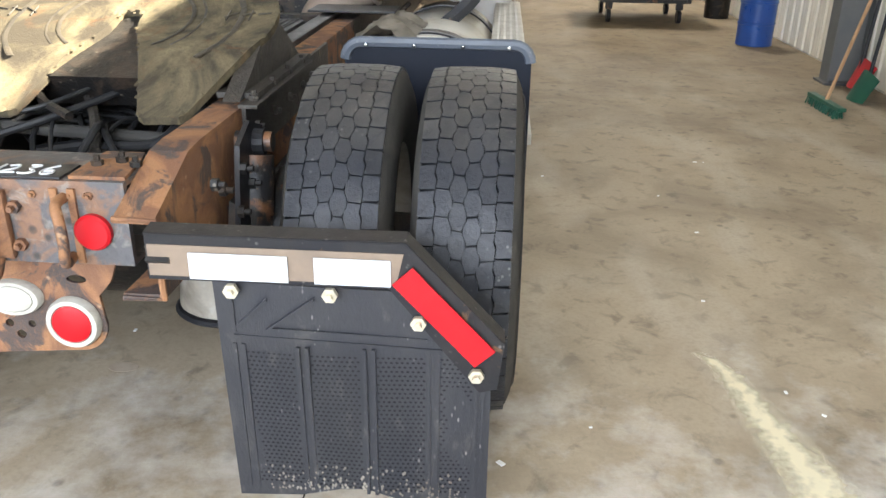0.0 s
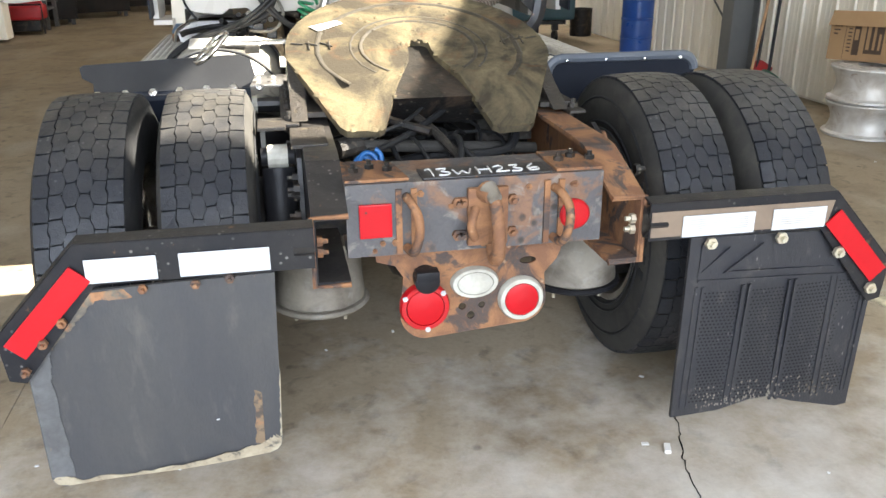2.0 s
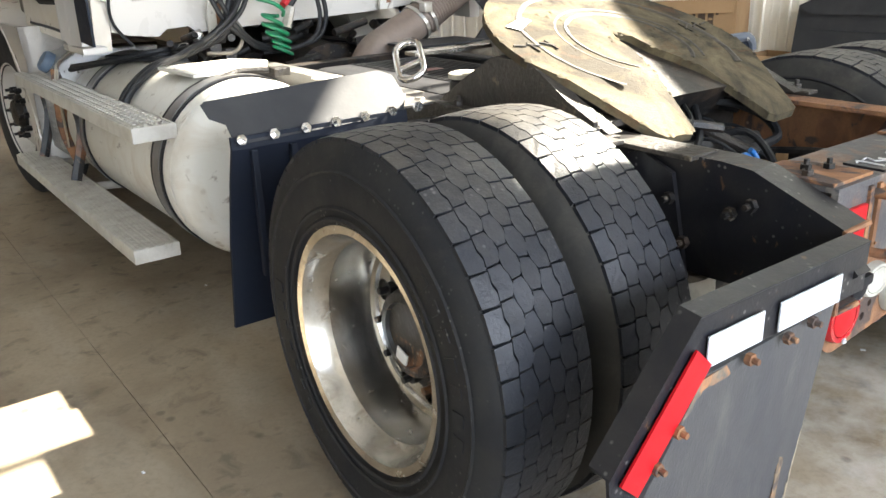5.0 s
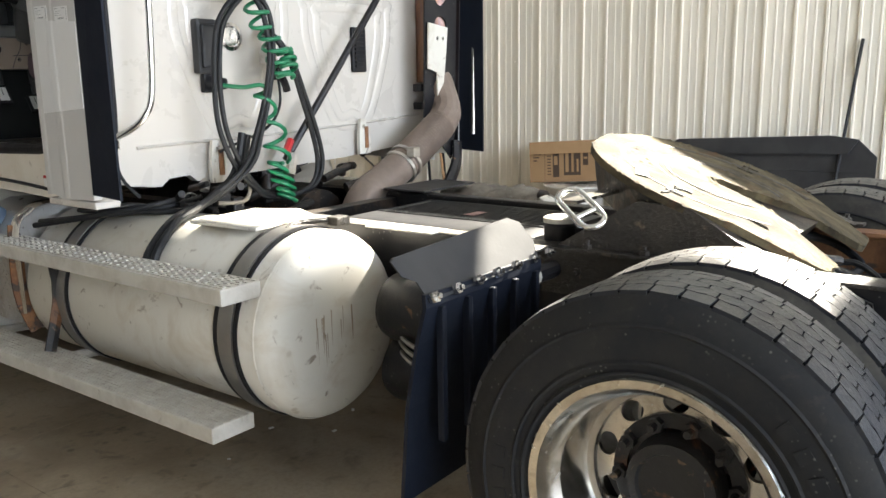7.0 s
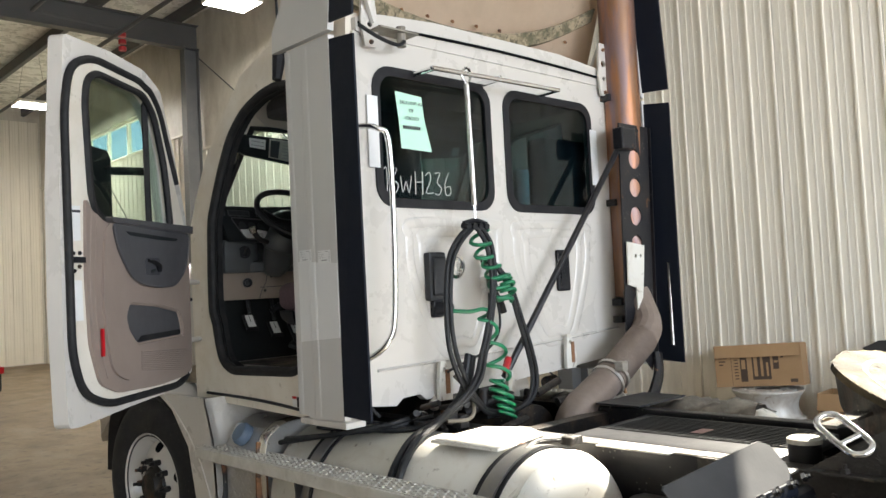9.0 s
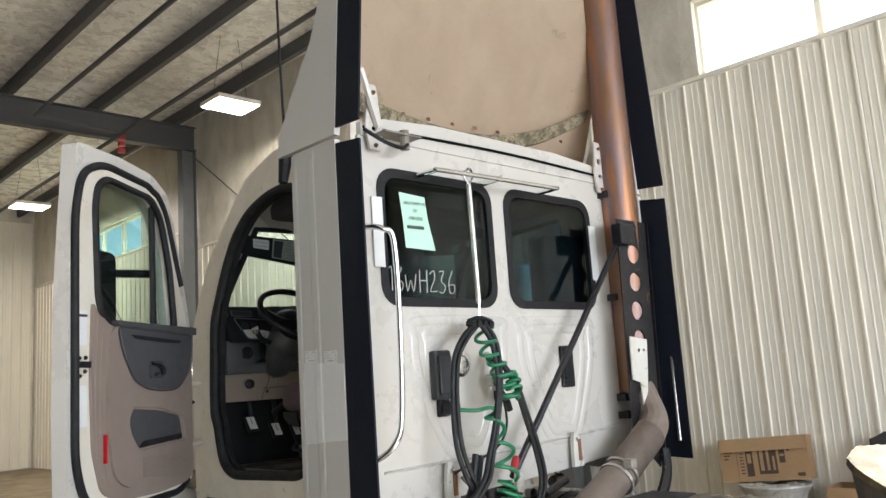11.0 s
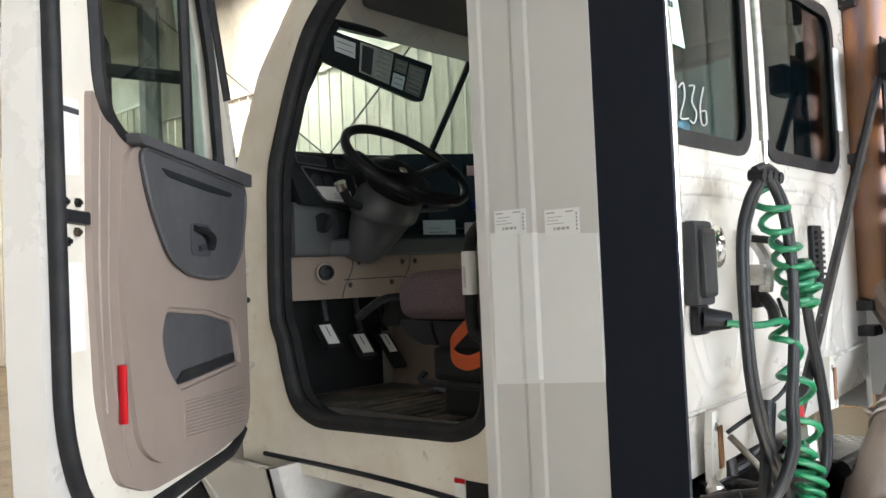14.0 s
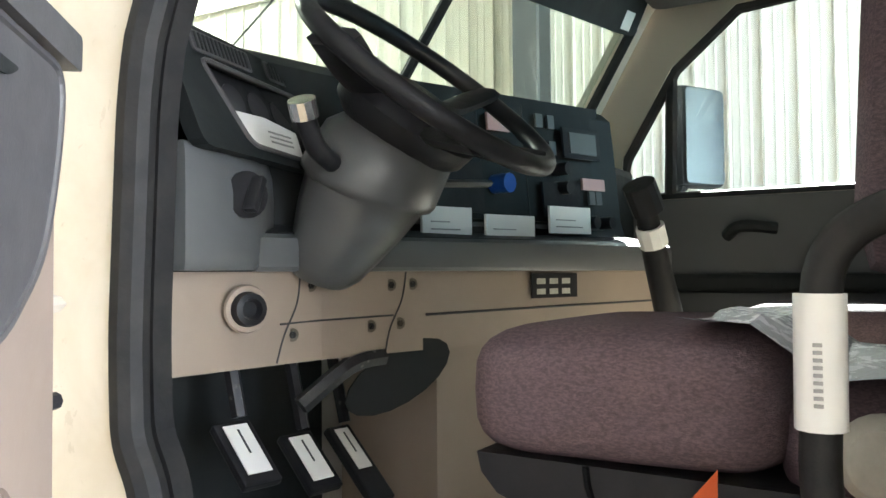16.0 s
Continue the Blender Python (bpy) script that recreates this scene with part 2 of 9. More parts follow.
GREASE = mat("greased_fifth_wheel_steel", (0.05, 0.042, 0.03), 0.8, 0.0, spec=0.12, second=(0.17, 0.139, 0.082), amount=0.9, scale=3.2, low=0.42, high=0.62, grain=0.35, fine=70, bump=0.5, third=(0.12, 0.055, 0.024), t_scale=5, t_low=0.56, t_high=0.68, t_amount=0.55, twist=1.5, specks=((0.03, 0.024, 0.018), 18, 0.8))
GREASEMARK = mat("old_grease_in_grooves", (0.055, 0.045, 0.03), 0.6, second=(0.028, 0.024, 0.018), amount=0.8, scale=14, low=0.4, high=0.6, grain=0.4, bump=0.6)
GREASEDARK = mat("caked_grease", (0.045, 0.038, 0.031), 0.5, second=(0.02, 0.018, 0.016), amount=0.85, scale=6, grain=0.4, bump=0.8, third=(0.2, 0.16, 0.10), t_scale=18, t_low=0.6, t_high=0.7, t_amount=0.6, dist=0.01)
REDREF = mat("red_reflector", (0.46, 0.006, 0.012), 0.4, second=(0.45, 0.005, 0.01), amount=0.5, scale=10, grain=0.08, bump=0.05, spec=0.3)
REDLENS = mat("red_lens", (0.44, 0.005, 0.01), 0.2, second=(0.36, 0.004, 0.008), amount=0.5, scale=20, grain=0.05, bump=0.03, coat=0.3)
WHITEREF = mat("white_reflector_tape", (0.55, 0.57, 0.60), 0.4, second=(0.46, 0.48, 0.5), amount=0.5, scale=30, grain=0.06, bump=0.05)
LENSRING = mat("dirty_white_gasket", (0.5, 0.49, 0.43), 0.6, second=(0.3, 0.27, 0.22), amount=0.7, scale=18, grain=0.25, bump=0.2)
TANBRONZE = mat("bronze_bracket_paint", (0.21, 0.155, 0.11), 0.45, second=(0.12, 0.09, 0.07), amount=0.6, scale=8, grain=0.2, bump=0.1)
ZINC = mat("zinc_bolt", (0.62, 0.58, 0.47), 0.42, 0.6, second=(0.45, 0.35, 0.2), amount=0.5, scale=40, grain=0.2, bump=0.1)
AIRBAG = mat("dusty_airbag_piston", (0.24, 0.215, 0.175), 0.6, second=(0.09, 0.072, 0.055), amount=0.85, scale=7, low=0.42, high=0.66, grain=0.3, bump=0.3, third=(0.3, 0.29, 0.27), t_scale=16, t_low=0.56, t_high=0.7, t_amount=0.5)
EXHAUST = mat("sooted_exhaust_steel", (0.27, 0.215, 0.18), 0.58, 0.25, second=(0.19, 0.14, 0.11), amount=0.7, scale=6, grain=0.3, bump=0.2)
STACK = mat("heat_stained_stack", (0.26, 0.145, 0.085), 0.42, 0.6, second=(0.2, 0.16, 0.2), amount=0.7, scale=3, stretch=(4, 4, 0.6), grain=0.2, bump=0.1, third=(0.45, 0.18, 0.06), t_scale=5, t_low=0.48, t_high=0.7, t_amount=0.8)
DEFLECTOR = mat("weathered_deflector_inside", (0.66, 0.53, 0.40), 0.7, second=(0.54, 0.42, 0.30), amount=0.6, scale=3, grain=0.12, bump=0.15, third=(0.22, 0.19, 0.09), t_scale=9, t_low=0.64, t_high=0.76, t_amount=0.5)
GREEN = mat("green_air_hose", (0.012, 0.17, 0.075), 0.32, second=(0.01, 0.11, 0.05), amount=0.5, scale=20, grain=0.1, bump=0.05)
BLUEHOSE = mat("blue_nylon_line", (0.01, 0.10, 0.30), 0.35, second=(0.01, 0.06, 0.18), amount=0.5, scale=30, grain=0.1, bump=0.05)
BLACKHOSE = mat("black_rubber_hose", (0.0105, 0.011, 0.0125), 0.5, spec=0.3, second=(0.032, 0.032, 0.032), amount=0.5, scale=14, grain=0.2, bump=0.15)
BLACKPL = mat("black_plastic", (0.013, 0.013, 0.015), 0.42, spec=0.2, second=(0.025, 0.025, 0.027), amount=0.5, scale=12, grain=0.2, bump=0.15)
STRIP = mat("black_rubber_extender", (0.0075, 0.0105, 0.019), 0.55, spec=0.2, second=(0.010, 0.0125, 0.018), amount=0.5, scale=6, grain=0.2, bump=0.15)
SEAL = mat("door_seal_rubber", (0.012, 0.012, 0.013), 0.6, spec=0.25, second=(0.03, 0.028, 0.026), amount=0.6, scale=14, grain=0.2, bump=0.2)
TANTRIM = mat("tan_door_trim", (0.25, 0.194, 0.162), 0.6, second=(0.205, 0.158, 0.13), amount=0.4, scale=5, grain=0.12, fine=220, bump=0.3, dist=0.001)
TANDASH = mat("tan_dash_plastic", (0.285, 0.228, 0.185), 0.5, second=(0.235, 0.186, 0.15), amount=0.4, scale=5, grain=0.1, fine=240, bump=0.25, dist=0.001)
DASHSLATE = mat("slate_dash_plastic", (0.092, 0.097, 0.1), 0.4, spec=0.4, second=(0.075, 0.08, 0.083), amount=0.5, scale=7, grain=0.15, fine=240, bump=0.3, dist=0.001)
GREYTRIM = mat("dark_grey_trim", (0.078, 0.084, 0.086), 0.5, second=(0.085, 0.085, 0.088), amount=0.4, scale=8, grain=0.15, fine=240, bump=0.3, dist=0.001)
DASHBLACK = mat("charcoal_dash_plastic", (0.02, 0.0225, 0.023), 0.55, spec=0.2, second=(0.026, 0.029, 0.03), amount=0.48, scale=8, grain=0.15, fine=240, bump=0.3, dist=0.001)
DOORDARK = mat("slate_grey_moulding", (0.068, 0.066, 0.069), 0.42, spec=0.35, second=(0.082, 0.08, 0.083), amount=0.4, scale=8, grain=0.15, fine=240, bump=0.3, dist=0.001)
DASHGREY = mat("charcoal_dash_moulding", (0.013, 0.0155, 0.0165), 0.55, spec=0.2, second=(0.02, 0.0225, 0.0235), amount=0.4, scale=8, grain=0.15, fine=240, bump=0.3, dist=0.001)
COLUMN = mat("column_plastic", (0.07, 0.072, 0.073), 0.32, spec=0.4, second=(0.07, 0.07, 0.07), amount=0.4, scale=9, grain=0.15, fine=240, bump=0.3, dist=0.001)
PILLARTRIM = mat("pillar_trim_plastic", (0.36, 0.32, 0.26), 0.55, second=(0.36, 0.32, 0.26), amount=0.4, scale=8, grain=0.15, fine=240, bump=0.3, dist=0.001)
# dash tan darkened to paint the shade in the screw recesses
SHADETAN = mat("shaded_recess_tan", (0.12, 0.10, 0.075), 0.6, grain=0.1, bump=0.1)
MIRRORGLASS = mat("mirror_glass", (0.2, 0.25, 0.28), 0.06, 1.0, grain=0.02, bump=0)
FABRIC = mat("purple_brown_seat_fabric", (0.165, 0.115, 0.128), 0.95, second=(0.09, 0.067, 0.078), amount=0.9, scale=170, low=0.4, high=0.6, grain=0.5, fine=330, bump=0.9, stretch=(1, 1, 2.2), dist=0.002, spec=0.2)
HEADLINER = mat("grey_headliner", (0.09, 0.09, 0.092), 0.9, second=(0.07, 0.07, 0.07), amount=0.5, scale=60, grain=0.2, bump=0.2)
FLOORMAT = mat("dirty_cab_floor", (0.085, 0.076, 0.062), 0.7, second=(0.36, 0.29, 0.2), amount=0.7, scale=6, low=0.46, high=0.66, grain=0.4, bump=0.5)
ORANGE = mat("orange_webbing", (0.5, 0.085, 0.02), 0.65, second=(0.5, 0.08, 0.015), amount=0.5, scale=60, grain=0.2, bump=0.3)
PAPER = mat("white_paper", (0.72, 0.72, 0.71), 0.7, second=(0.75, 0.75, 0.73), amount=0.4, scale=9, grain=0.03, bump=0.03)
PLASTIC = mat("pale_plastic_film", (0.55, 0.58, 0.64), 0.25, second=(0.45, 0.48, 0.54), amount=0.5, scale=20, grain=0.1, bump=0.4)
GREENPAPER = mat("pale_green_paper", (0.50, 0.78, 0.62), 0.7, second=(0.45, 0.73, 0.57), amount=0.4, scale=9, grain=0.03, bump=0.04)
SLATE = mat("strap_steel", (0.26, 0.255, 0.25), 0.34, 0.6, second=(0.34, 0.31, 0.26), amount=0.6, scale=9, grain=0.2, bump=0.1)
PALEINK = mat("grey_print", (0.28, 0.28, 0.28), 0.7, grain=0.1, bump=0)
INK = mat("print_ink", (0.04, 0.04, 0.045), 0.7, grain=0.1, bump=0)
CHALK = mat("white_paint_marker", (0.6, 0.6, 0.59), 0.7, grain=0.2, bump=0)
PINK = mat("pale_red_label", (0.45, 0.27, 0.26), 0.6, grain=0.05, bump=0)
CABGLASS = glass("tinted_cab_glass", (0.34, 0.46, 0.48))
DOORGLASS = glass("green_door_glass", (0.70, 0.79, 0.75))
CLEARGLASS = glass("clear_windscreen", (0.83, 0.92, 0.88))
SCREENGLASS = glass("grimy_windscreen", (0.68, 0.76, 0.74))
SIDEGLASS = glass("tinted_side_glass", (0.67, 0.74, 0.77))
CONCRETE = mat("shop_floor_concrete", (0.385, 0.316, 0.226), 0.6, spec=0.22, second=(0.24, 0.19, 0.132), amount=0.85, scale=1.3, low=0.44, high=0.64, grain=0.4, fine=55, bump=0.25, third=(0.15, 0.125, 0.092), t_scale=9, t_low=0.54, t_high=0.68, t_amount=0.7, fourth=(0.50, 0.45, 0.37), f_amount=0.5, twist=0.5, specks=((0.08, 0.066, 0.05), 11, 0.6))
# darker and browner deeper in: dim far-end light multiplied into the concrete colour
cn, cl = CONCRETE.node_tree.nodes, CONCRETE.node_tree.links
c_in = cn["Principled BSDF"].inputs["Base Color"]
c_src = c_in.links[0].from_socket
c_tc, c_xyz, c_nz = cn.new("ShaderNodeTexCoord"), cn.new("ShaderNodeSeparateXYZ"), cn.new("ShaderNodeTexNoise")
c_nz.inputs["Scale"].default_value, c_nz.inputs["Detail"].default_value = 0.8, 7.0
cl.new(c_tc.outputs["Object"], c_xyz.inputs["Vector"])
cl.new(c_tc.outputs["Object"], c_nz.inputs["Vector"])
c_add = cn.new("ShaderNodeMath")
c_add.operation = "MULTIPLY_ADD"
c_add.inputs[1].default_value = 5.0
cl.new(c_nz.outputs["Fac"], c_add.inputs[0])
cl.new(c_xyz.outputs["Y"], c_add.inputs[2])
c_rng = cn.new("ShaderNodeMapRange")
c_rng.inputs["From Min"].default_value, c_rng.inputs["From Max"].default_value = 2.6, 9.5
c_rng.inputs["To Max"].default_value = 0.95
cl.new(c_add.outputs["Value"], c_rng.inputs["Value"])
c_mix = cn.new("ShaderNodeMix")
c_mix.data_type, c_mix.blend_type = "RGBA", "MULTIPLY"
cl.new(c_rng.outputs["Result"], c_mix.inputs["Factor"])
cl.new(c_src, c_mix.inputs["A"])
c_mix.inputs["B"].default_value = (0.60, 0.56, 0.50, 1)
# paler towards the bays: salt patches, and strong door daylight mixed into the colour
c_nz2 = cn.new("ShaderNodeTexNoise")
c_nz2.inputs["Scale"].default_value, c_nz2.inputs["Detail"].default_value, c_nz2.inputs["Roughness"].default_value = 2.6, 9.0, 0.68
cl.new(c_tc.outputs["Object"], c_nz2.inputs["Vector"])
c_add2 = cn.new("ShaderNodeMath")
c_add2.operation = "MULTIPLY_ADD"
c_add2.inputs[1].default_value = -5.0
cl.new(c_nz2.outputs["Fac"], c_add2.inputs[0])
cl.new(c_xyz.outputs["Y"], c_add2.inputs[2])
c_rng2 = cn.new("ShaderNodeMapRange")
c_rng2.inputs["From Min"].default_value, c_rng2.inputs["From Max"].default_value = -2.6, -4.3
c_rng2.inputs["To Max"].default_value = 0.74
cl.new(c_add2.outputs["Value"], c_rng2.inputs["Value"])
c_mix2 = cn.new("ShaderNodeMix")
c_mix2.data_type = "RGBA"
cl.new(c_rng2.outputs["Result"], c_mix2.inputs["Factor"])
cl.new(c_mix.outputs["Result"], c_mix2.inputs["A"])
c_mix2.inputs["B"].default_value = (0.72, 0.705, 0.67, 1)
cl.new(c_mix2.outputs["Result"], c_in)
JOINT = mat("dirty_joint_filler", (0.10, 0.088, 0.07), 0.9, second=(0.2, 0.175, 0.14), amount=0.7, scale=9, grain=0.3, bump=0.1)
RIMSILVER = mat("weathered_rim_silver", (0.60, 0.59, 0.56), 0.5, 0.35, second=(0.36, 0.31, 0.25), amount=0.7, scale=7, grain=0.2, bump=0.15, third=(0.2, 0.13, 0.08), t_scale=14, t_low=0.6, t_high=0.7, t_amount=0.6, twist=0.8)
PANEL = mat("white_wall_panel", (0.90, 0.845, 0.73), 0.42, second=(0.73, 0.69, 0.59), amount=0.6, scale=1.4, stretch=(1, 1, 0.3), grain=0.06, bump=0.04, third=(0.5, 0.43, 0.32), t_scale=8, t_low=0.66, t_high=0.78, t_amount=0.45)
INSUL = mat("dusty_insulation_facing", (0.72, 0.675, 0.58), 0.45, second=(0.48, 0.43, 0.35), amount=0.65, scale=2.5, stretch=(1, 1, 0.5), grain=0.12, bump=0.6, dist=0.04, fine=7)
ROOFINS = mat("white_roof_insulation", (0.86, 0.85, 0.80), 0.26, second=(0.70, 0.68, 0.62), amount=0.6, scale=2.0, grain=0.08, bump=1.0, dist=0.09, fine=3.2)
BEAM = mat("dark_structural_steel", (0.075, 0.077, 0.08), 0.55, second=(0.09, 0.085, 0.08), amount=0.5, scale=3, grain=0.2, bump=0.1)
COLUMNGREY = mat("grey_column_primer", (0.13, 0.135, 0.135), 0.55, second=(0.18, 0.175, 0.165), amount=0.5, scale=3, grain=0.2, bump=0.1)
CARD = mat("brown_cardboard", (0.36, 0.225, 0.115), 0.85, second=(0.29, 0.175, 0.085), amount=0.5, scale=5, grain=0.1, fine=150, bump=0.1)
CARDINK = mat("dark_carton_print", (0.07, 0.045, 0.03), 0.8, grain=0.2, bump=0)
BLUE = mat("blue_drum_paint", (0.012, 0.075, 0.33), 0.3, second=(0.01, 0.05, 0.22), amount=0.5, scale=4, grain=0.1, bump=0.05, coat=0.3)
TEAL = mat("dark_teal_tarp", (0.03, 0.075, 0.09), 0.55, second=(0.02, 0.045, 0.055), amount=0.5, scale=4, grain=0.2, bump=0.3)
WOOD = mat("bare_wood_handle", (0.42, 0.25, 0.13), 0.6, second=(0.3, 0.17, 0.08), amount=0.6, scale=5, stretch=(8, 8, 1), grain=0.2, bump=0.1)
GREENPL = mat("dark_green_plastic", (0.012, 0.09, 0.055), 0.4, grain=0.15, bump=0.05)
REDPL = mat("red_plastic", (0.45, 0.02, 0.025), 0.4, second=(0.3, 0.015, 0.02), amount=0.4, grain=0.1, bump=0.05)
GREYPL = mat("charcoal_moulded_plastic", (0.026, 0.027, 0.030), 0.42, dust=((0.10, 0.095, 0.09), 0.2), spec=0.35, second=(0.05, 0.05, 0.052), amount=0.5, scale=4, grain=0.15, bump=0.1)
LAMPGLOW = glow("led_panel", (1.0, 0.97, 0.92), 3.2)
MOULD = mat("mouldy_tan_plastic", (0.36, 0.29, 0.19), 0.8, second=(0.09, 0.085, 0.045), amount=0.9, scale=14, low=0.44, high=0.6, grain=0.4, bump=0.4, third=(0.05, 0.045, 0.03), t_scale=40, t_low=0.52, t_high=0.62, t_amount=0.8)
EDGEBLUE = mat("pale_blue_grey_edge", (0.10, 0.115, 0.14), 0.5, second=(0.075, 0.085, 0.10), amount=0.5, scale=6, grain=0.15, bump=0.1, specks=((0.3, 0.3, 0.3), 40, 0.4))
DRUMCAP = mat("grey_blue_cap", (0.12, 0.17, 0.24), 0.45, second=(0.08, 0.11, 0.15), amount=0.5, scale=20, grain=0.15, bump=0.1)
OUTSIDE = mat("outdoor_ground", (0.30, 0.28, 0.25), 0.9, second=(0.22, 0.2, 0.17), amount=0.5, scale=0.5, grain=0.2)

# ---- shapes ----


def part(name, bm, material, parent=None, label="", smooth=None):
    """Links a bmesh as one mesh object, under a thing or a part where one is given."""
    me = bpy.data.meshes.new(name)
    bmesh.ops.recalc_face_normals(bm, faces=bm.faces)
    if smooth is not None:
        for f in bm.faces:
            f.smooth = True
        for e in bm.edges:
            if len(e.link_faces) == 2 and e.calc_face_angle(0) > radians(smooth):
                e.smooth = False
    bm.to_mesh(me)
    bm.free()
    ob = new(name, me)
    me.materials.append(material)
    if parent is not None:
        ob.parent = parent
    return tagged(ob, label)


def pieces(name, bm, material, parent, label=""):
    """Links each loose piece of a bmesh (pieces that overlap count as one) as a part of its own."""
    bm.verts.ensure_lookup_table()
    seen, groups = set(), []
    for v in bm.verts:
        if v in seen:
            continue
        stack, mine = [v], []
        seen.add(v)
        while stack:
            w = stack.pop()
            mine.append(w)
            for e in w.link_edges:
                o = e.other_vert(w)
                if o not in seen:
                    seen.add(o)
                    stack.append(o)
        lo = Vector([min(q.co[i] for q in mine) for i in range(3)])
        hi = Vector([max(q.co[i] for q in mine) for i in range(3)])
        for g in groups:
            if all(lo[i] <= g[1][i] + 1e-4 and hi[i] >= g[0][i] - 1e-4 for i in range(3)):
                g[0] = Vector([min(lo[i], g[0][i]) for i in range(3)])
                g[1] = Vector([max(hi[i], g[1][i]) for i in range(3)])
                g[2].extend(mine)
                break
        else:
            groups.append([lo, hi, mine])
    made = []
    for lo, hi, mine in groups:
        out, at = bmesh.new(), {}
        for v in mine:
            at[v] = out.verts.new(v.co)
        for f in {f for v in mine for f in v.link_faces}:
            out.faces.new([at[v] for v in f.verts])
        made.append(part(name, out, material, parent, label))
    bm.free()
    return made


def thing(name, label, category, group="", kind="", at=(0, 0, 0)):
    ob = new(name)
    ob.location = at
    return tagged(ob, label, category, group, kind)


def box(bm, x0, x1, y0, y1, z0, z1, bevel=0.0, m=None):
    vs = [bm.verts.new((x, y, z)) for z in (z0, z1) for y in (y0, y1) for x in (x0, x1)]
    fs = [bm.faces.new([vs[i] for i in q]) for q in ((0, 2, 3, 1), (4, 5, 7, 6), (0, 1, 5, 4), (2, 6, 7, 3), (0, 4, 6, 2), (1, 3, 7, 5))]
    if m is not None:
        for v in vs:
            v.co = m @ v.co
    if bevel:
        bmesh.ops.bevel(bm, geom=list({e for f in fs for e in f.edges}), offset=bevel, segments=2, profile=0.6, affect="EDGES")
    return bm


def boxed(*a, **k):
    return box(bmesh.new(), *a, **k)


def ring_sweep(bm, rings, closed_ring=True, caps=True, loop=False):
    """Skins a list of rings of points."""
    rows = [[bm.verts.new(p) for p in r] for r in rings]
    n = len(rows[0])
    pairs = list(zip(rows, rows[1:])) + ([(rows[-1], rows[0])] if loop else [])
    for a, b in pairs:
        for i in range(n if closed_ring else n - 1):
            j = (i + 1) % n
            bm.faces.new((a[i], a[j], b[j], b[i]))
    if caps and not loop and closed_ring:
        bm.faces.new(rows[0][::-1])
        bm.faces.new(rows[-1])
    return bm


def fillet(poly, r, n=4):
    """A polygon with its corners rounded, the radius cut down where a side is short."""
    out, cnt = [], len(poly)
    for i in range(cnt):
        p, q, w = Vector(poly[i - 1]), Vector(poly[i]), Vector(poly[(i + 1) % cnt])
        k = min(r, 0.45 * (p - q).length, 0.45 * (w - q).length)
        a, b = q + (p - q).normalized() * k, q + (w - q).normalized() * k
        for t in (j / n for j in range(n + 1)):
            v = a * (1 - t) ** 2 + q * 2 * t * (1 - t) + b * t * t
            out.append((v.x, v.y))
    return out


def pillow(x0, x1, y0, y1, z0, z1, e=0.32, nu=28, nv=14):
    """A rounded cushion: a superellipsoid that fills a box."""
    bm = bmesh.new()
    c = Vector(((x0 + x1) / 2, (y0 + y1) / 2, (z0 + z1) / 2))
    h = Vector(((x1 - x0) / 2, (y1 - y0) / 2, (z1 - z0) / 2))
    sg = lambda v, p: math.copysign(abs(v) ** p, v)
    rings = []
    for i in range(1, nv):
        v = -math.pi / 2 + math.pi * i / nv
        rings.append([c + Vector((h.x * sg(math.cos(v), e) * sg(math.cos(u), e), h.y * sg(math.cos(v), e) * sg(math.sin(u), e), h.z * sg(math.sin(v), e + 0.25))) for u in (2 * math.pi * k / nu for k in range(nu))])
    ring_sweep(bm, rings)
    return bm


def smooth_line(pts, steps=6):
    """A line through the points, rounded."""
    P = [Vector(p) for p in pts]
    if len(P) < 3:
        return P
    out = []
    for i in range(len(P) - 1):
        p0, p1, p2, p3 = P[max(i - 1, 0)], P[i], P[i + 1], P[min(i + 2, len(P) - 1)]
        for k in range(steps):
            t = k / steps
            out.append(0.5 * ((2 * p1) + (p2 - p0) * t + (2 * p0 - 5 * p1 + 4 * p2 - p3) * t * t + (3 * p1 - p0 - 3 * p2 + p3) * t ** 3))
    return out + [P[-1]]


def tube(bm, pts, r, seg=8, steps=6, rounded=True, flat=None):
    """A round bar or hose along the points; r may be a list; flat: (width, height) factors."""
    L = smooth_line(pts, steps) if rounded else [Vector(p) for p in pts]
    rings, side = [], None
    for i, p in enumerate(L):
        d = (L[min(i + 1, len(L) - 1)] - L[max(i - 1, 0)]).normalized()
        if side is None:
            side = d.cross(Vector((0, 0, 1)) if abs(d.z) < 0.9 else Vector((1, 0, 0))).normalized()
        else:
            side = (side - d * side.dot(d)).normalized()
        up = side.cross(d)
        rr = r if not isinstance(r, (list, tuple)) else r[0] + (r[1] - r[0]) * i / max(1, len(L) - 1)
        fx, fy = flat or (1, 1)
        rings.append([p + rr * (fx * math.cos(a) * side + fy * math.sin(a) * up) for a in (2 * math.pi * k / seg for k in range(seg))])
    return ring_sweep(bm, rings)


def tubed(*a, **k):
    return tube(bmesh.new(), *a, **k)


def turned(bm, profile, m, seg=32, arc=2 * math.pi):
    """A body of revolution: profile of (along, radius) about the local x axis, set in place by m."""
    rings = []
    for k in range(seg):
        a = arc * k / seg
        rings.append([m @ Vector((s, r * math.cos(a), r * math.sin(a))) for s, r in profile])
    ring_sweep(bm, rings, closed_ring=False, caps=False, loop=arc > 6.2)
    return bm


def turnedm(*a, **k):
    return turned(bmesh.new(), *a, **k)


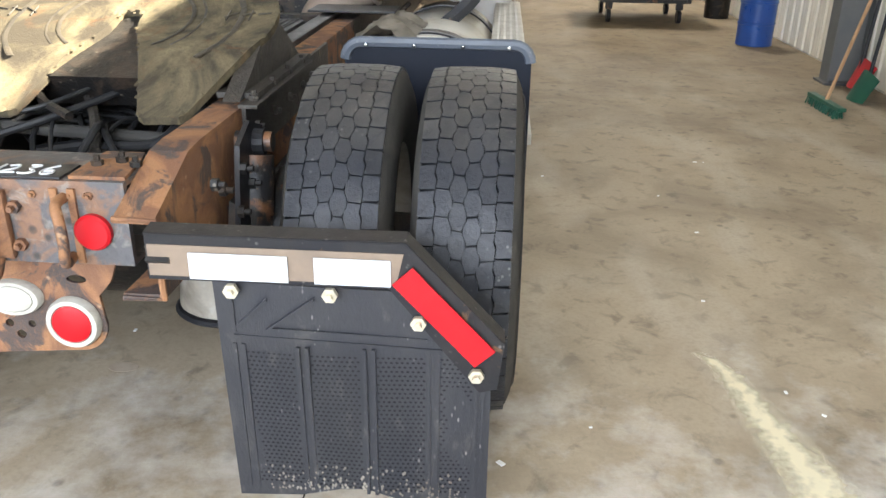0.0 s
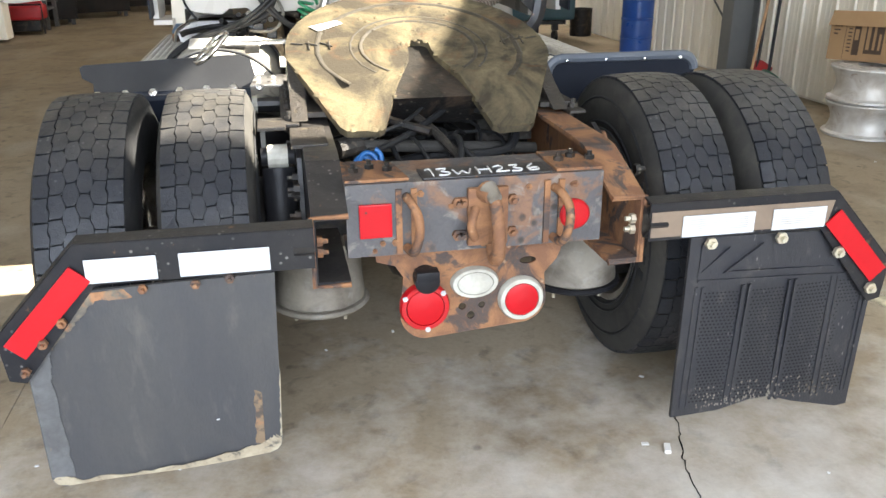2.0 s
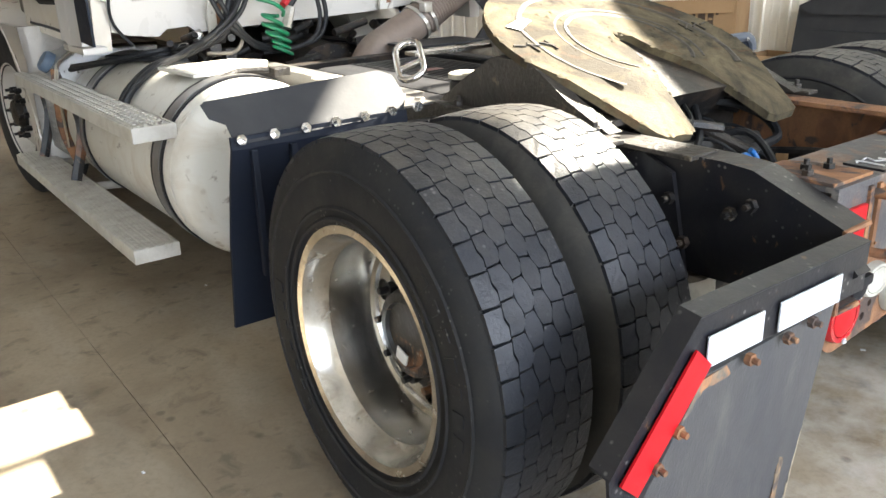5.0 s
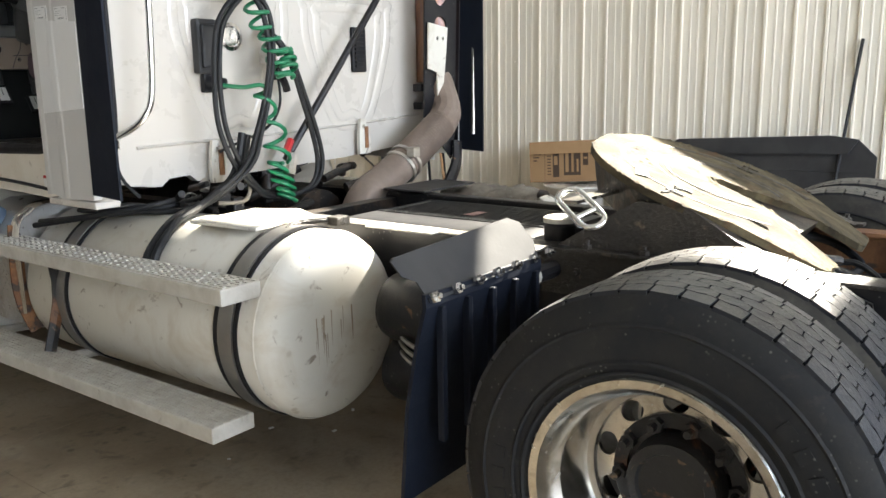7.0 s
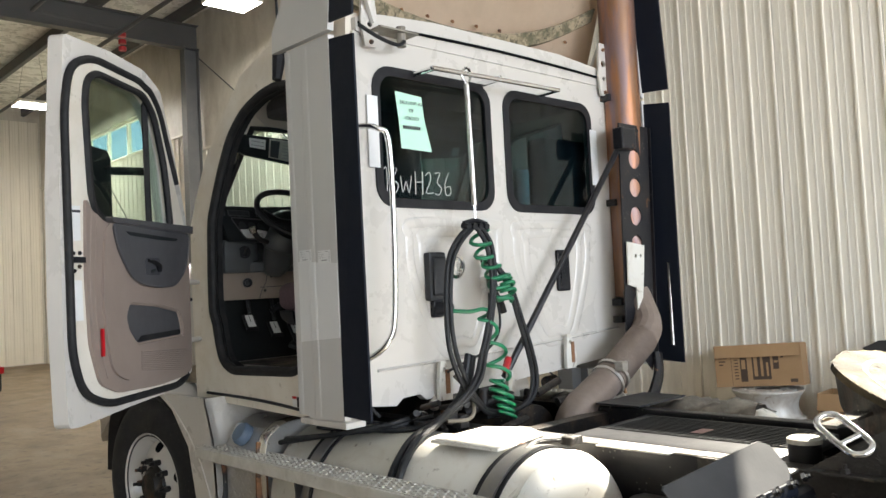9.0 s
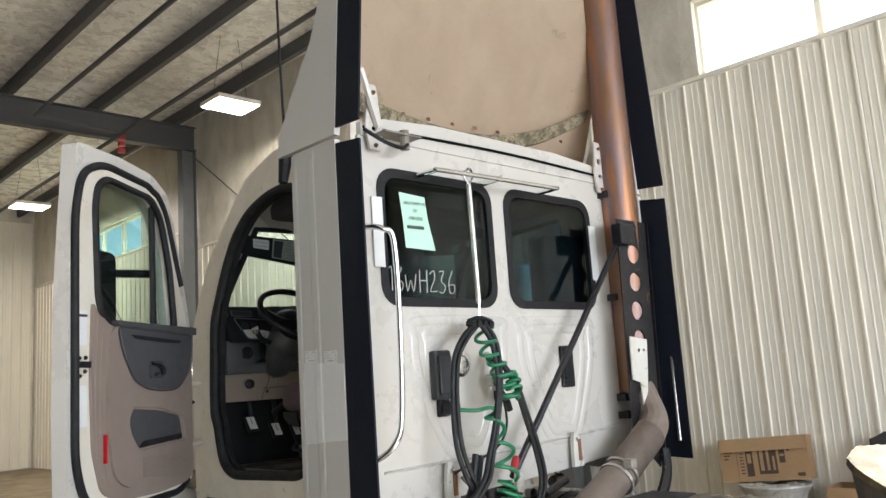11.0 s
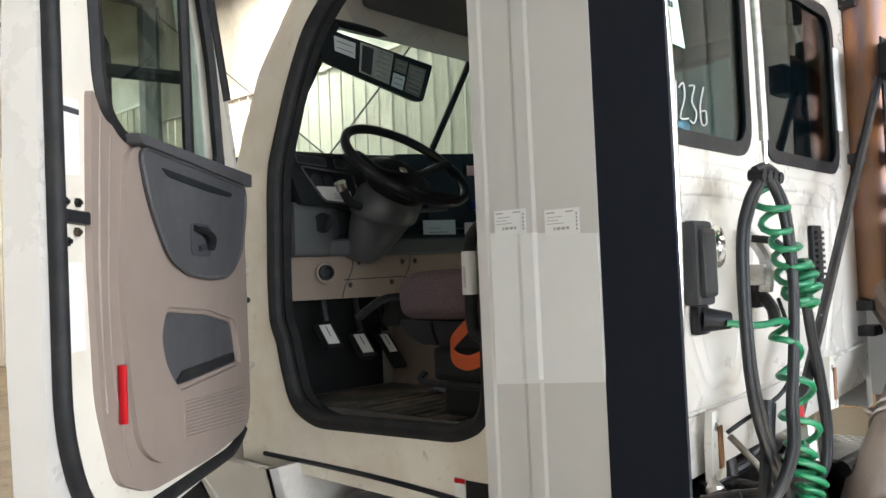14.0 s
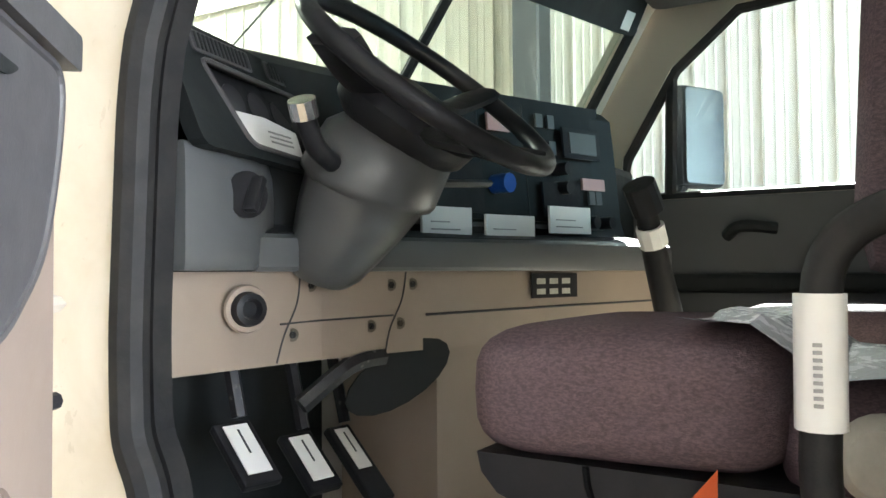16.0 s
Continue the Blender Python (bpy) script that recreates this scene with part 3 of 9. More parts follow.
def rrect(x0, x1, z0, z1, r, n=5):
    """A rectangle with rounded corners, as (x, z) points; r may be four radii (bl, br, tr, tl)."""
    rs = r if isinstance(r, (list, tuple)) else (r,) * 4
    out = []
    for (cx, cz, a0), q in zip(((x0, z0, 180), (x1, z0, 270), (x1, z1, 0), (x0, z1, 90)), rs):
        ox = cx + q if cx == x0 else cx - q
        oz = cz + q if cz == z0 else cz - q
        for k in range(n + 1):
            a = radians(a0 + 90 * k / n)
            out.append((ox + q * math.cos(a), oz + q * math.sin(a)))
    return out


def disc(cx, cz, r, n=24, ry=None):
    return [(cx + r * math.cos(2 * math.pi * k / n), cz + (ry or r) * math.sin(2 * math.pi * k / n)) for k in range(n)]


def sheet(bm, outline, holes, place, thick):
    """A plate with holes: outline and holes in (a, b), placed by place(a, b, depth)."""
    loops = [outline, *holes]
    rims = []
    for d in (0.0, thick):
        edges, rim = [], []
        for lp in loops:
            vs = [bm.verts.new(place(a, b, d)) for a, b in lp]
            rim.append(vs)
            edges += [bm.edges.new((vs[i], vs[(i + 1) % len(vs)])) for i in range(len(vs))]
        bmesh.ops.triangle_fill(bm, edges=edges, use_beauty=True, use_dissolve=False)
        rims.append(rim)
    for a, b in zip(*rims):
        for i in range(len(a)):
            j = (i + 1) % len(a)
            bm.faces.new((a[i], a[j], b[j], b[i]))
    return bm


def sheeted(*a, **k):
    return sheet(bmesh.new(), *a, **k)


def on_y(y, s=1):
    return lambda a, b, d: Vector((a, y + s * d, b))


def on_x(x, s=1):
    return lambda a, b, d: Vector((x + s * d, a, b))


def on_z(z, s=1):
    return lambda a, b, d: Vector((a, b, z + s * d))


def bolt(bm, p, d, r=0.012, h=0.012):
    d = Vector(d).normalized()
    p = Vector(p)
    tube(bm, [p, p + d * h], r, 6, rounded=False)
    tube(bm, [p, p + d * h * 2.0], r * 0.5, 6, rounded=False)


def writing(name, text, size, m, material, parent, label=""):
    cu = bpy.data.curves.new(name, "FONT")
    cu.body, cu.size, cu.align_x, cu.extrude = text, size, "CENTER", 0.0004
    tmp = bpy.data.objects.new(name, cu)
    scene.collection.objects.link(tmp)
    dg = bpy.context.evaluated_depsgraph_get()
    me = bpy.data.meshes.new_from_object(tmp.evaluated_get(dg))
    bpy.data.objects.remove(tmp)
    me.materials.clear()
    me.materials.append(material)
    ob = new(name, me)
    ob.parent = parent
    ob.matrix_basis = m
    return tagged(ob, label)


def strokes(name, letters, m, r, material, parent, label=""):
    """Hand-drawn writing from pen strokes in (a, b)."""
    bm = bmesh.new()
    for st in letters:
        tube(bm, [m @ Vector((a, b, 0)) for a, b in st], r, 5, 3)
    return part(name, bm, material, parent, label)


# ---- building ----
XE, XW, YN, YS, ZR = 4.33, -9.5, 23.6, -7.6, 7.1
WIN = [(-0.30, 3.29), (16.6, 21.3)]
Z0W = 4.45
RISE = 0.42
YR = YS + 23 * 0.9408


def sill(y):
    """Sill height of the wall panels, higher past the far column."""
    return Z0W + (RISE if y > 14.2 else 0.0)


wall_east = part("wall_east", sheeted([(YS, 0), (YN, 0), (YN, ZR), (YS, ZR)], [[(a, sill(a)), (b, sill(a)), (b, sill(a) + 0.83), (a, sill(a) + 0.83)] for a, b in WIN], on_x(XE), 0.2), INSUL)
tagged(wall_east, "dusty faced-insulation side wall above white ribbed panels", "wall", kind="structure")
wall_west = part("wall_west", boxed(XW - 0.2, XW, YS, YN, 0, ZR), INSUL)
tagged(wall_west, "dusty insulated side wall of the shop", "wall", kind="structure")
wall_north = part("wall_north", boxed(XW - 0.2, XE + 0.2, YN, YN + 0.2, 0, ZR), INSUL)
tagged(wall_north, "far end wall with white ribbed panels", "wall", kind="structure")
# the left opening is added, unseen, to go with the side fill light
BAYS = [(-7.6, -2.6), (-2.5, 2.5)]
wall_south = part("wall_south", sheeted([(XW - 0.2, 0), (XE + 0.2, 0), (XE + 0.2, ZR), (XW - 0.2, ZR)], [[(a, 0.004), (b, 0.004), (b, 4.5), (a, 4.5)] for a, b in BAYS], on_y(YS, -1), 0.2), PANEL)
tagged(wall_south, "unseen end wall with an open bay door and an added one", "wall", kind="structure")
ceiling = part("ceiling", boxed(XW, XE + 0.2, YS, YN, ZR, ZR + 0.15), ROOFINS)
tagged(ceiling, "white roof insulation between dark purlins", "ceiling", kind="structure")
ground = part("ground", boxed(-900, 900, -900, 900, -0.4, -0.09), OUTSIDE)
tagged(ground, "pale gravel yard outside the shop", "ground", kind="structure")

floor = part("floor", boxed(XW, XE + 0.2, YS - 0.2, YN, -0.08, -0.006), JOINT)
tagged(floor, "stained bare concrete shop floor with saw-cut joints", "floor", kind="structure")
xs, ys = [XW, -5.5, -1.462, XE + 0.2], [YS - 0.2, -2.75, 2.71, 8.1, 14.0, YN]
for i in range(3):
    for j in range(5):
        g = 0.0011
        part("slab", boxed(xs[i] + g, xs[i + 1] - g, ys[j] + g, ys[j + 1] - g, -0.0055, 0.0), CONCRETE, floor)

# one ribbed panel, shared by all
PW = 0.9408
prof = []
for k in range(4):
    o = k * PW / 4
    prof += [(o + 0.006, 0.0), (o + 0.011, 0.021), (o + 0.029, 0.021), (o + 0.036, 0.0)]
    for c in (0.10, 0.165):
        prof += [(o + c, 0.0), (o + c + 0.006, 0.0035), (o + c + 0.017, 0.0035), (o + c + 0.023, 0.0)]
prof.append((PW - 0.001, 0.0))
bm = bmesh.new()
H_PANEL = Z0W - 0.05
ring_sweep(bm, [[Vector((-d, a, z)) for a, d in prof] for z in (0.0, H_PANEL)], closed_ring=False, caps=False)
for z in (0.45, 1.62, 2.8, 3.95):
    for k in range(4):
        bolt(bm, (-0.002, k * PW / 4 + 0.06, z), (-1, 0, 0), 0.007, 0.004)
first = part("wall_panel", bm, PANEL, wall_east)
first.location = (XE - 0.004, YS, 0.02)
panel_mesh = first.data
k = 1
while YS + (k + 1) * PW < YN + 0.3:
    ob = new("wall_panel", panel_mesh)
    ob.parent, ob.location = wall_east, (XE - 0.004, YS + k * PW, 0.02)
    ob.scale = (1, 1, 1.0 + (RISE / H_PANEL if k >= 23 else 0.0))
    k += 1
for k in range(14):
    ob = new("wall_panel", panel_mesh)
    ob.parent, ob.location = wall_north, (XE - 0.05 - k * PW, YN - 0.004, 0.02)
    ob.rotation_euler = (0, 0, radians(90))
    ob.scale = (1, 1, 1.52)
top_trim = part("trim", boxed(XE - 0.05, XE - 0.002, YS, YR, Z0W - 0.03, Z0W + 0.012, 0.004), PANEL)
tagged(top_trim, "white sill flashing on the wall panels", "trim", kind="structure")

far_trim = part("trim", boxed(XE - 0.05, XE - 0.002, YR, YN - 0.03, sill(20) - 0.03, sill(20) + 0.012, 0.004), PANEL)
tagged(far_trim, "white sill flashing on the wall panels", "trim", kind="structure")

for n, (a, b) in enumerate(WIN):
    s0, s1 = sill(a), sill(a) + 0.83
    w = part("window_%d" % (n + 1), sheeted([(a, s0), (b, s0), (b, s1), (a, s1)], [], on_x(XE + 0.12), 0.006), CLEARGLASS)
    w.visible_shadow = False
    tagged(w, "high strip window in the side wall", "window", kind="structure")
    cnt = max(2, round((b - a) / 1.25))
    for k in range(cnt + 1):
        y = a + (b - a) * k / cnt
        part("mullion", boxed(XE + 0.08, XE + 0.17, max(a, y - 0.03), min(b, y + 0.03), s0, s1), PANEL, w)
    for z in (s0 + 0.025, s1 - 0.025):
        part("window_frame", boxed(XE + 0.075, XE + 0.165, a, b, z - 0.025, z + 0.025), PANEL, w)


def i_beam(bm, length, depth, width, web=0.012, fl=0.016):
    """A rolled section along local z, depth along x."""
    box(bm, -depth / 2, -depth / 2 + fl, -width / 2, width / 2, 0, length)
    box(bm, depth / 2 - fl, depth / 2, -width / 2, width / 2, 0, length)
    box(bm, -depth / 2 + fl, depth / 2 - fl, -web / 2, web / 2, 0, length)
    return bm


for y in (-3.7, 5.15, 14.0):
    c = part("steel_column", i_beam(bmesh.new(), 6.4, 0.29, 0.2), COLUMNGREY)
    c.location = (4.12, y, 0)
    tagged(c, "dark grey steel column against the panel wall", "column", "building columns", "structure")
    part("base_plate", boxed(-0.18, 0.18, -0.14, 0.14, 0.002, 0.02), BEAM, c)
    r = part("roof_beam", i_beam(bmesh.new(), 13.6, 0.48, 0.2), BEAM)
    r.matrix_world = Matrix.Translation((4.28, y, 6.61)) @ pose(0, 0, 0, 0, -90, 0)
    tagged(r, "dark steel roof beam across the shop", "beam", "roof beams", "structure")
for k in range(9):
    p = part("purlin", boxed(-0.045, 0.045, YS, YN, 6.86, 7.085), BEAM)
    p.location = (3.9 - 1.5 * k, 0, 0)
    tagged(p, "dark purlin under the roof insulation", "beam", "purlins", "structure")
for a, b in (((4.27, 5.3, 0.3), (4.27, 13.9, 6.2)), ((4.25, 13.9, 0.3), (4.25, 5.3, 6.2)), ((4.26, 14.2, 0.4), (4.26, 20.4, 6.0))):
    br = part("brace_rod", tubed([a, b], 0.011, 6, rounded=False), BEAM)
    tagged(br, "thin diagonal wall brace rod", "brace", "wall braces", "structure")
for x, y, z in ((1.0, 0, 6.25), (2.4, 0, 6.15)):
    pp = part("sprinkler_pipe", tubed([(x, -7, z), (x, 13.0, z), (x + (1.5 if x < 2 else 0), 20.5 if x > 2 else 13.2, z)], 0.035, 8, rounded=False), BEAM)
    tagged(pp, "dark pipe hung under the roof", "pipe", kind="structure")
valve = thing("pipe_coupling", "red grooved pipe coupling at the roof", "pipe fitting", at=(0, 0, 0))
vb = bmesh.new()
for k in range(3):
    tube(vb, [(2.5, 13.2, 6.2 - 0.12 * k), (2.5, 13.2, 6.13 - 0.12 * k)], 0.065, 10, rounded=False)
part("coupling", vb, REDPL, valve)

# ceiling lamps
for x, y in ((3.0, 10.3), (2.6, 18.4), (-2.2, 10.3)):
    f = thing("ceiling_light", "white LED high-bay panel, switched on", "lamp", "ceiling lights", at=(x, y, 5.98))
    part("housing", boxed(-0.36, 0.36, -0.29, 0.29, 0.0, 0.07, 0.01), PANEL, f)
    part("diffuser", boxed(-0.34, 0.34, -0.27, 0.27, -0.012, -0.002), LAMPGLOW, f)
    hb = bmesh.new()
    for sx in (-0.3, 0.3):
        tube(hb, [(sx, 0, 0.07), (sx * 0.5, 0, 1.12)], 0.004, 5, rounded=False)
    part("hanger", hb, BEAM, f)
    lamp("panel_light", "AREA", look((x, y, 5.95), (x, y + 0.001, 0)), 2 if x < 0 else 31, (1.0, 0.945, 0.86), size=0.7, size_y=0.55)

# ---- truck ----
truck = thing("semi_truck", "white day-cab road tractor with rusty frame and open driver door", "truck")


def add(name, bm, material, parent=None, label="", smooth=None):
    return part(name, bm, material, truck if parent is None else parent, label, smooth)


# wheels
TR, RIMR = 0.507, 0.295
side_prof = [(-0.118, RIMR - 0.012), (-0.128, RIMR + 0.01), (-0.139, 0.36), (-0.141, 0.41), (-0.134, 0.452), (-0.122, 0.482), (-0.114, 0.494)]
side_prof = side_prof + [(0, 0.497)] + [(-a, r) for a, r in side_prof[::-1]] + [(0.0, RIMR - 0.02)]


def tread_block(bm, poly, r0, r1):
    """A raised block from (angle, across) corners."""
    lo = [bm.verts.new((v, r0 * math.cos(u), r0 * math.sin(u))) for u, v in poly]
    cu = sum(u for u, v in poly) / len(poly)
    cv = sum(v for u, v in poly) / len(poly)
    hi = []
    for u, v in poly:
        uu, vv = cu + (u - cu) * 0.985, cv + (v - cv) * 0.985
        rr = r1 - 0.007 * (abs(vv) / 0.118) ** 3
        hi.append(bm.verts.new((vv, rr * math.cos(uu), rr * math.sin(uu))))
    bm.faces.new(hi)
    for i in range(len(lo)):
        j = (i + 1) % len(lo)
        bm.faces.new((lo[i], lo[j], hi[j], hi[i]))


def make_tread():
    """Two shoulder rows of square lugs and four rows of long hexagons that lock into one another."""
    bm = bmesh.new()
    N = 46
    pitch = 2 * math.pi / N
    rnd = random.Random(4)
    edges = [-0.1175, -0.0745, -0.0355, 0.0, 0.0355, 0.0745, 0.1175]
    zig, gap = 0.0048, 0.0012
    for row in range(6):
        v0, v1 = edges[row] + gap, edges[row + 1] - gap
        for k in range(N):
            u0 = (k + (0.08, 0.0, 0.5, 0.0, 0.5, 0.42)[row]) * pitch
            hl = pitch * (0.5 - rnd.choice((0.016, 0.02, 0.028)))
            j = rnd.uniform(-0.03, 0.03) * pitch
            c = pitch * 0.12
            skew = (0.05, 0.035, 0.02, -0.02, -0.035, -0.05)[row] * pitch
            lo_ = [(u0 - hl - skew, v0 + zig), (u0 - hl + c, v0 + zig * 0.5), (u0 - pitch * 0.15 + j, v0 - zig), (u0 + pitch * 0.15 + j, v0 - zig * 0.8), (u0 + hl - c, v0 + zig * 0.5), (u0 + hl - skew, v0 + zig)]
            hi_ = [(u0 + hl + skew, v1 - zig), (u0 + hl - c, v1 - zig * 0.5), (u0 + pitch * 0.15 - j, v1 + zig), (u0 - pitch * 0.15 - j, v1 + zig * 0.8), (u0 - hl + c, v1 - zig * 0.5), (u0 - hl + skew, v1 - zig)]
            if row in (0, 1):
                # the shoulder lug and its neighbour share one straight sipe
                side = [(u0 + hl, edges[1]), (u0 + pitch * 0.15, edges[1] + 0.003), (u0 - pitch * 0.1, edges[1] - 0.003), (u0 - hl, edges[1])]
                if row == 0:
                    hi_ = [(u, v - 0.0012) for u, v in side]
                else:
                    lo_ = [(u, v + 0.0012) for u, v in side[::-1]]
            if row in (4, 5):
                side = [(u0 - hl, edges[5]), (u0 - pitch * 0.15, edges[5] - 0.003), (u0 + pitch * 0.1, edges[5] + 0.003), (u0 + hl, edges[5])]
                if row == 5:
                    lo_ = [(u, v + 0.0012) for u, v in side]
                else:
                    hi_ = [(u, v - 0.0012) for u, v in side[::-1]]
            if row == 0:
                lo_ = [(u0 - hl * 0.94, v0), (u0 + hl * 0.94, v0)]
            if row == 5:
                hi_ = [(u0 + hl * 0.94, v1), (u0 - hl * 0.94, v1)]
            tread_block(bm, lo_ + hi_, 0.49, TR)
    return bm


# one dual wheel: a rim with its tyre; local x is the axle, the dish opens to +x
def rim_disc(bm, x, r_in, r_out, holes, hole_r, hole_at, thick=0.014, oval=1.0):
    def place(a, b, d):
        return Vector((x + d, a, b))
    hs = []
    for k in range(holes):
        t = 2 * math.pi * k / holes
        c, s = math.cos(t), math.sin(t)
        hs.append([(hole_at * c + hole_r * (math.cos(q) * c - oval * math.sin(q) * s), hole_at * s + hole_r * (math.cos(q) * s + oval * math.sin(q) * c)) for q in (2 * math.pi * i / 12 for i in range(12))])
    sheet(bm, disc(0, 0, r_out, 48), [disc(0, 0, r_in, 32), *hs], place, thick)


def dual_wheel(parent, x, flip, metal, with_hub):
    rb = bmesh.new()
    I = Matrix.Identity(4)
    turned(rb, [(0.118, RIMR - 0.01), (0.128, RIMR + 0.012), (0.133, RIMR + 0.008), (0.13, RIMR - 0.012), (0.11, RIMR - 0.02), (0.085, RIMR - 0.03), (0.07, RIMR - 0.045), (0.0, RIMR - 0.055), (-0.06, RIMR - 0.06), (-0.10, RIMR - 0.03), (-0.118, RIMR - 0.01)], I, 56)
    turned(rb, [(-0.045, 0.243), (-0.05, 0.22), (-0.06, 0.215)], I, 48)
    rim_disc(rb, -0.074, 0.13, 0.236, 10, 0.026, 0.19, 0.014, 1.25)
    rim = part("rear_wheel", rb, metal, parent, "", 30)
    rim.matrix_basis = Matrix.Translation((x, 0, 0.505)) @ pose(0, 0, 0, 0, 0, 180 if flip else 0) @ pose(0, 0, 0, 11 * (1 + abs(x)), 0, 0)
    part("tyre", turnedm(side_prof, I, 72), RUBBER if x < -1 else DUSTYRUBBER, rim, "" if x < -1 else "tyre with dusty grey sidewalls", 40)
    lb = bmesh.new()
    for rr, w in ((0.428, 0.0022), (0.345, 0.002), (0.318, 0.002)):
        turned(lb, [(0.1395, rr - 0.006), (0.1412 + w, rr), (0.1395, rr + 0.006)], I, 64)
    for k in range(2):
        for q in range(7):
            a = radians(60 + 180 * k + 8.5 * q)
            box(lb, 0.139, 0.1432, -0.014, 0.014, 0.368, 0.402, m=pose(0, 0, 0, math.degrees(a), 0, 0))
    part("sidewall_moulding", lb, RUBBER, rim)
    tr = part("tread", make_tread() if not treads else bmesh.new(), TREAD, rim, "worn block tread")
    if treads:
        old = tr.data
        tr.data = treads[0]
        bpy.data.meshes.remove(old)
    else:
        treads.append(tr.data)
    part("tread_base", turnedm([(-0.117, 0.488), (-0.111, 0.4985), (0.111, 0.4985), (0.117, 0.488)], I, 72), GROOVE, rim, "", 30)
    if with_hub:
        hb = bmesh.new()
        turned(hb, [(-0.06, 0.118), (-0.02, 0.114), (0.0, 0.108), (0.005, 0.085), (-0.005, 0.08), (-0.008, 0.0)], I, 32)
        turned(hb, [(-0.06, 0.165), (-0.052, 0.165), (-0.05, 0.13)], I, 32)
        part("hub", hb, RUSTBLACK, rim, "greasy rusted hub", 30)
        part("hub_label", boxed(-0.0, 0.004, -0.022, 0.022, 0.05, 0.088, m=pose(0, 0, 0, 140, 0, 0)), PAPER, rim, "white label on the hub")
        for k in range(10):
            a = 2 * math.pi * (k + 0.5) / 10
            nb = bmesh.new()
            p = Vector((-0.06, 0.1435 * math.cos(a), 0.1435 * math.sin(a)))
            tube(nb, [p, p + Vector((0.03, 0, 0))], 0.019, 6, rounded=False)
            tube(nb, [p, p + Vector((0.055, 0, 0))], 0.01, 6, rounded=False)
            part("lug_nut", nb, RUSTBLACK, rim)
    return rim


treads = []
dual_wheel(truck, -1.062, True, ALU, True)
dual_wheel(truck, -0.735, False, OLDALU, False)
dual_wheel(truck, 1.062, False, ALU, True)
dual_wheel(truck, 0.735, True, OLDALU, False)

# axle
ab = bmesh.new()
tube(ab, [(-1.0, 0, 0.505), (-0.3, 0, 0.505)], [0.07, 0.085], 14, rounded=False)
tube(ab, [(1.0, 0, 0.505), (0.3, 0, 0.505)], [0.07, 0.085], 14, rounded=False)
turned(ab, [(-0.24, 0.0), (-0.235, 0.1), (-0.19, 0.18), (-0.08, 0.235), (0.05, 0.235), (0.16, 0.19), (0.26, 0.1), (0.3, 0.09)], Matrix.Translation((0.02, 0.02, 0.53)), 28)
turned(ab, [(-0.02, 0.0), (0.0, 0.15), (0.09, 0.16), (0.22, 0.11), (0.3, 0.06), (0.3, 0)], Matrix.Translation((0.02, 0.12, 0.56)) @ pose(0, 0, 0, 0, 0, 90), 24)
add("drive_axle", ab, DARKSTEEL, label="greasy axle housing", smooth=40)
for s in (-1, 1):
    add("brake_drum", turnedm([(-0.13, 0.2), (-0.11, 0.215), (0.06, 0.215), (0.08, 0.19), (0.08, 0.1)], Matrix.Translation((s * 0.62, 0, 0.505)), 36), RUSTBLACK, smooth=35)
    cb = bmesh.new()
    turned(cb, [(-0.09, 0.0), (-0.085, 0.07), (-0.03, 0.088), (0.02, 0.088), (0.03, 0.08), (0.09, 0.076), (0.1, 0.0)], Matrix.Translation((s * 0.40, -0.20, 0.60)) @ pose(0, 0, 0, 0, 20, 90), 20)
    add("brake_chamber", cb, DARKSTEEL, smooth=35)
    sb = bmesh.new()
    x = -0.53 if s < 0 else 0.475
    tube(sb, [(x, -0.24, 0.48), (x, -0.215, 0.66)], 0.042, 14, rounded=False)
    tube(sb, [(x, -0.217, 0.64), (x, -0.175, 0.80)], 0.052, 14, rounded=False)
    tube(sb, [(x - 0.05, -0.165, 0.835), (x + 0.05, -0.165, 0.835)], 0.028, 12, rounded=False)
    sh = add("shock_absorber", sb, BLACKPL if s < 0 else RUSTBLACK, label="dirty shock absorber", smooth=35)
    add("rubber_bush", tubed([(x - 0.03, -0.168, 0.835), (x + 0.03, -0.168, 0.835)], 0.036, 14, rounded=False), LENSRING if s < 0 else BLACKPL, sh)
    # suspension hanger plates outside the rail
    hp = sheeted([(-0.36, 0.60), (-0.16, 0.60), (-0.09, 0.86), (-0.2, 0.9), (-0.3, 0.86)], [], on_x(s * 0.462, s), 0.014)
    hg = add("spring_hanger", hp, BLACKMETAL)
    vb = bmesh.new()
    for y, z in ((-0.3, 0.8), (-0.24, 0.74), (-0.52, 0.83), (-0.47, 0.8), (-0.35, 0.70)):
        bolt(vb, (s * 0.476, y, z), (s, 0, 0), 0.016, 0.016)
    pieces("bolt", vb, DARKSTEEL, hg)
    add("trailing_arm", tubed([(s * 0.435, 0.75, 0.60), (s * 0.435, 0.1, 0.60), (s * 0.43, -0.25, 0.62)], 0.045, 8, flat=(0.9, 1.2)), DARKSTEEL)
    bx = -0.432 if s < 0 else 0.405
    gb = bmesh.new()
    M = Matrix.Translation((bx, -0.26, 0)) @ pose(0, 0, 0, 0, -90, 0)
    turned(gb, [(0.395, 0.0), (0.395, 0.124), (0.41, 0.142), (0.45, 0.138), (0.60, 0.128), (0.62, 0.0)], M, 30)
    pst = add("air_spring", gb, AIRBAG, label="dusty pale air spring piston", smooth=35)
    add("base_plate", turnedm([(0.386, 0.0), (0.386, 0.148), (0.394, 0.156), (0.402, 0.148), (0.404, 0.0)], M, 30), AIRBAG if s < 0 else BLACKPL, pst, "", 30)
    nb = bmesh.new()
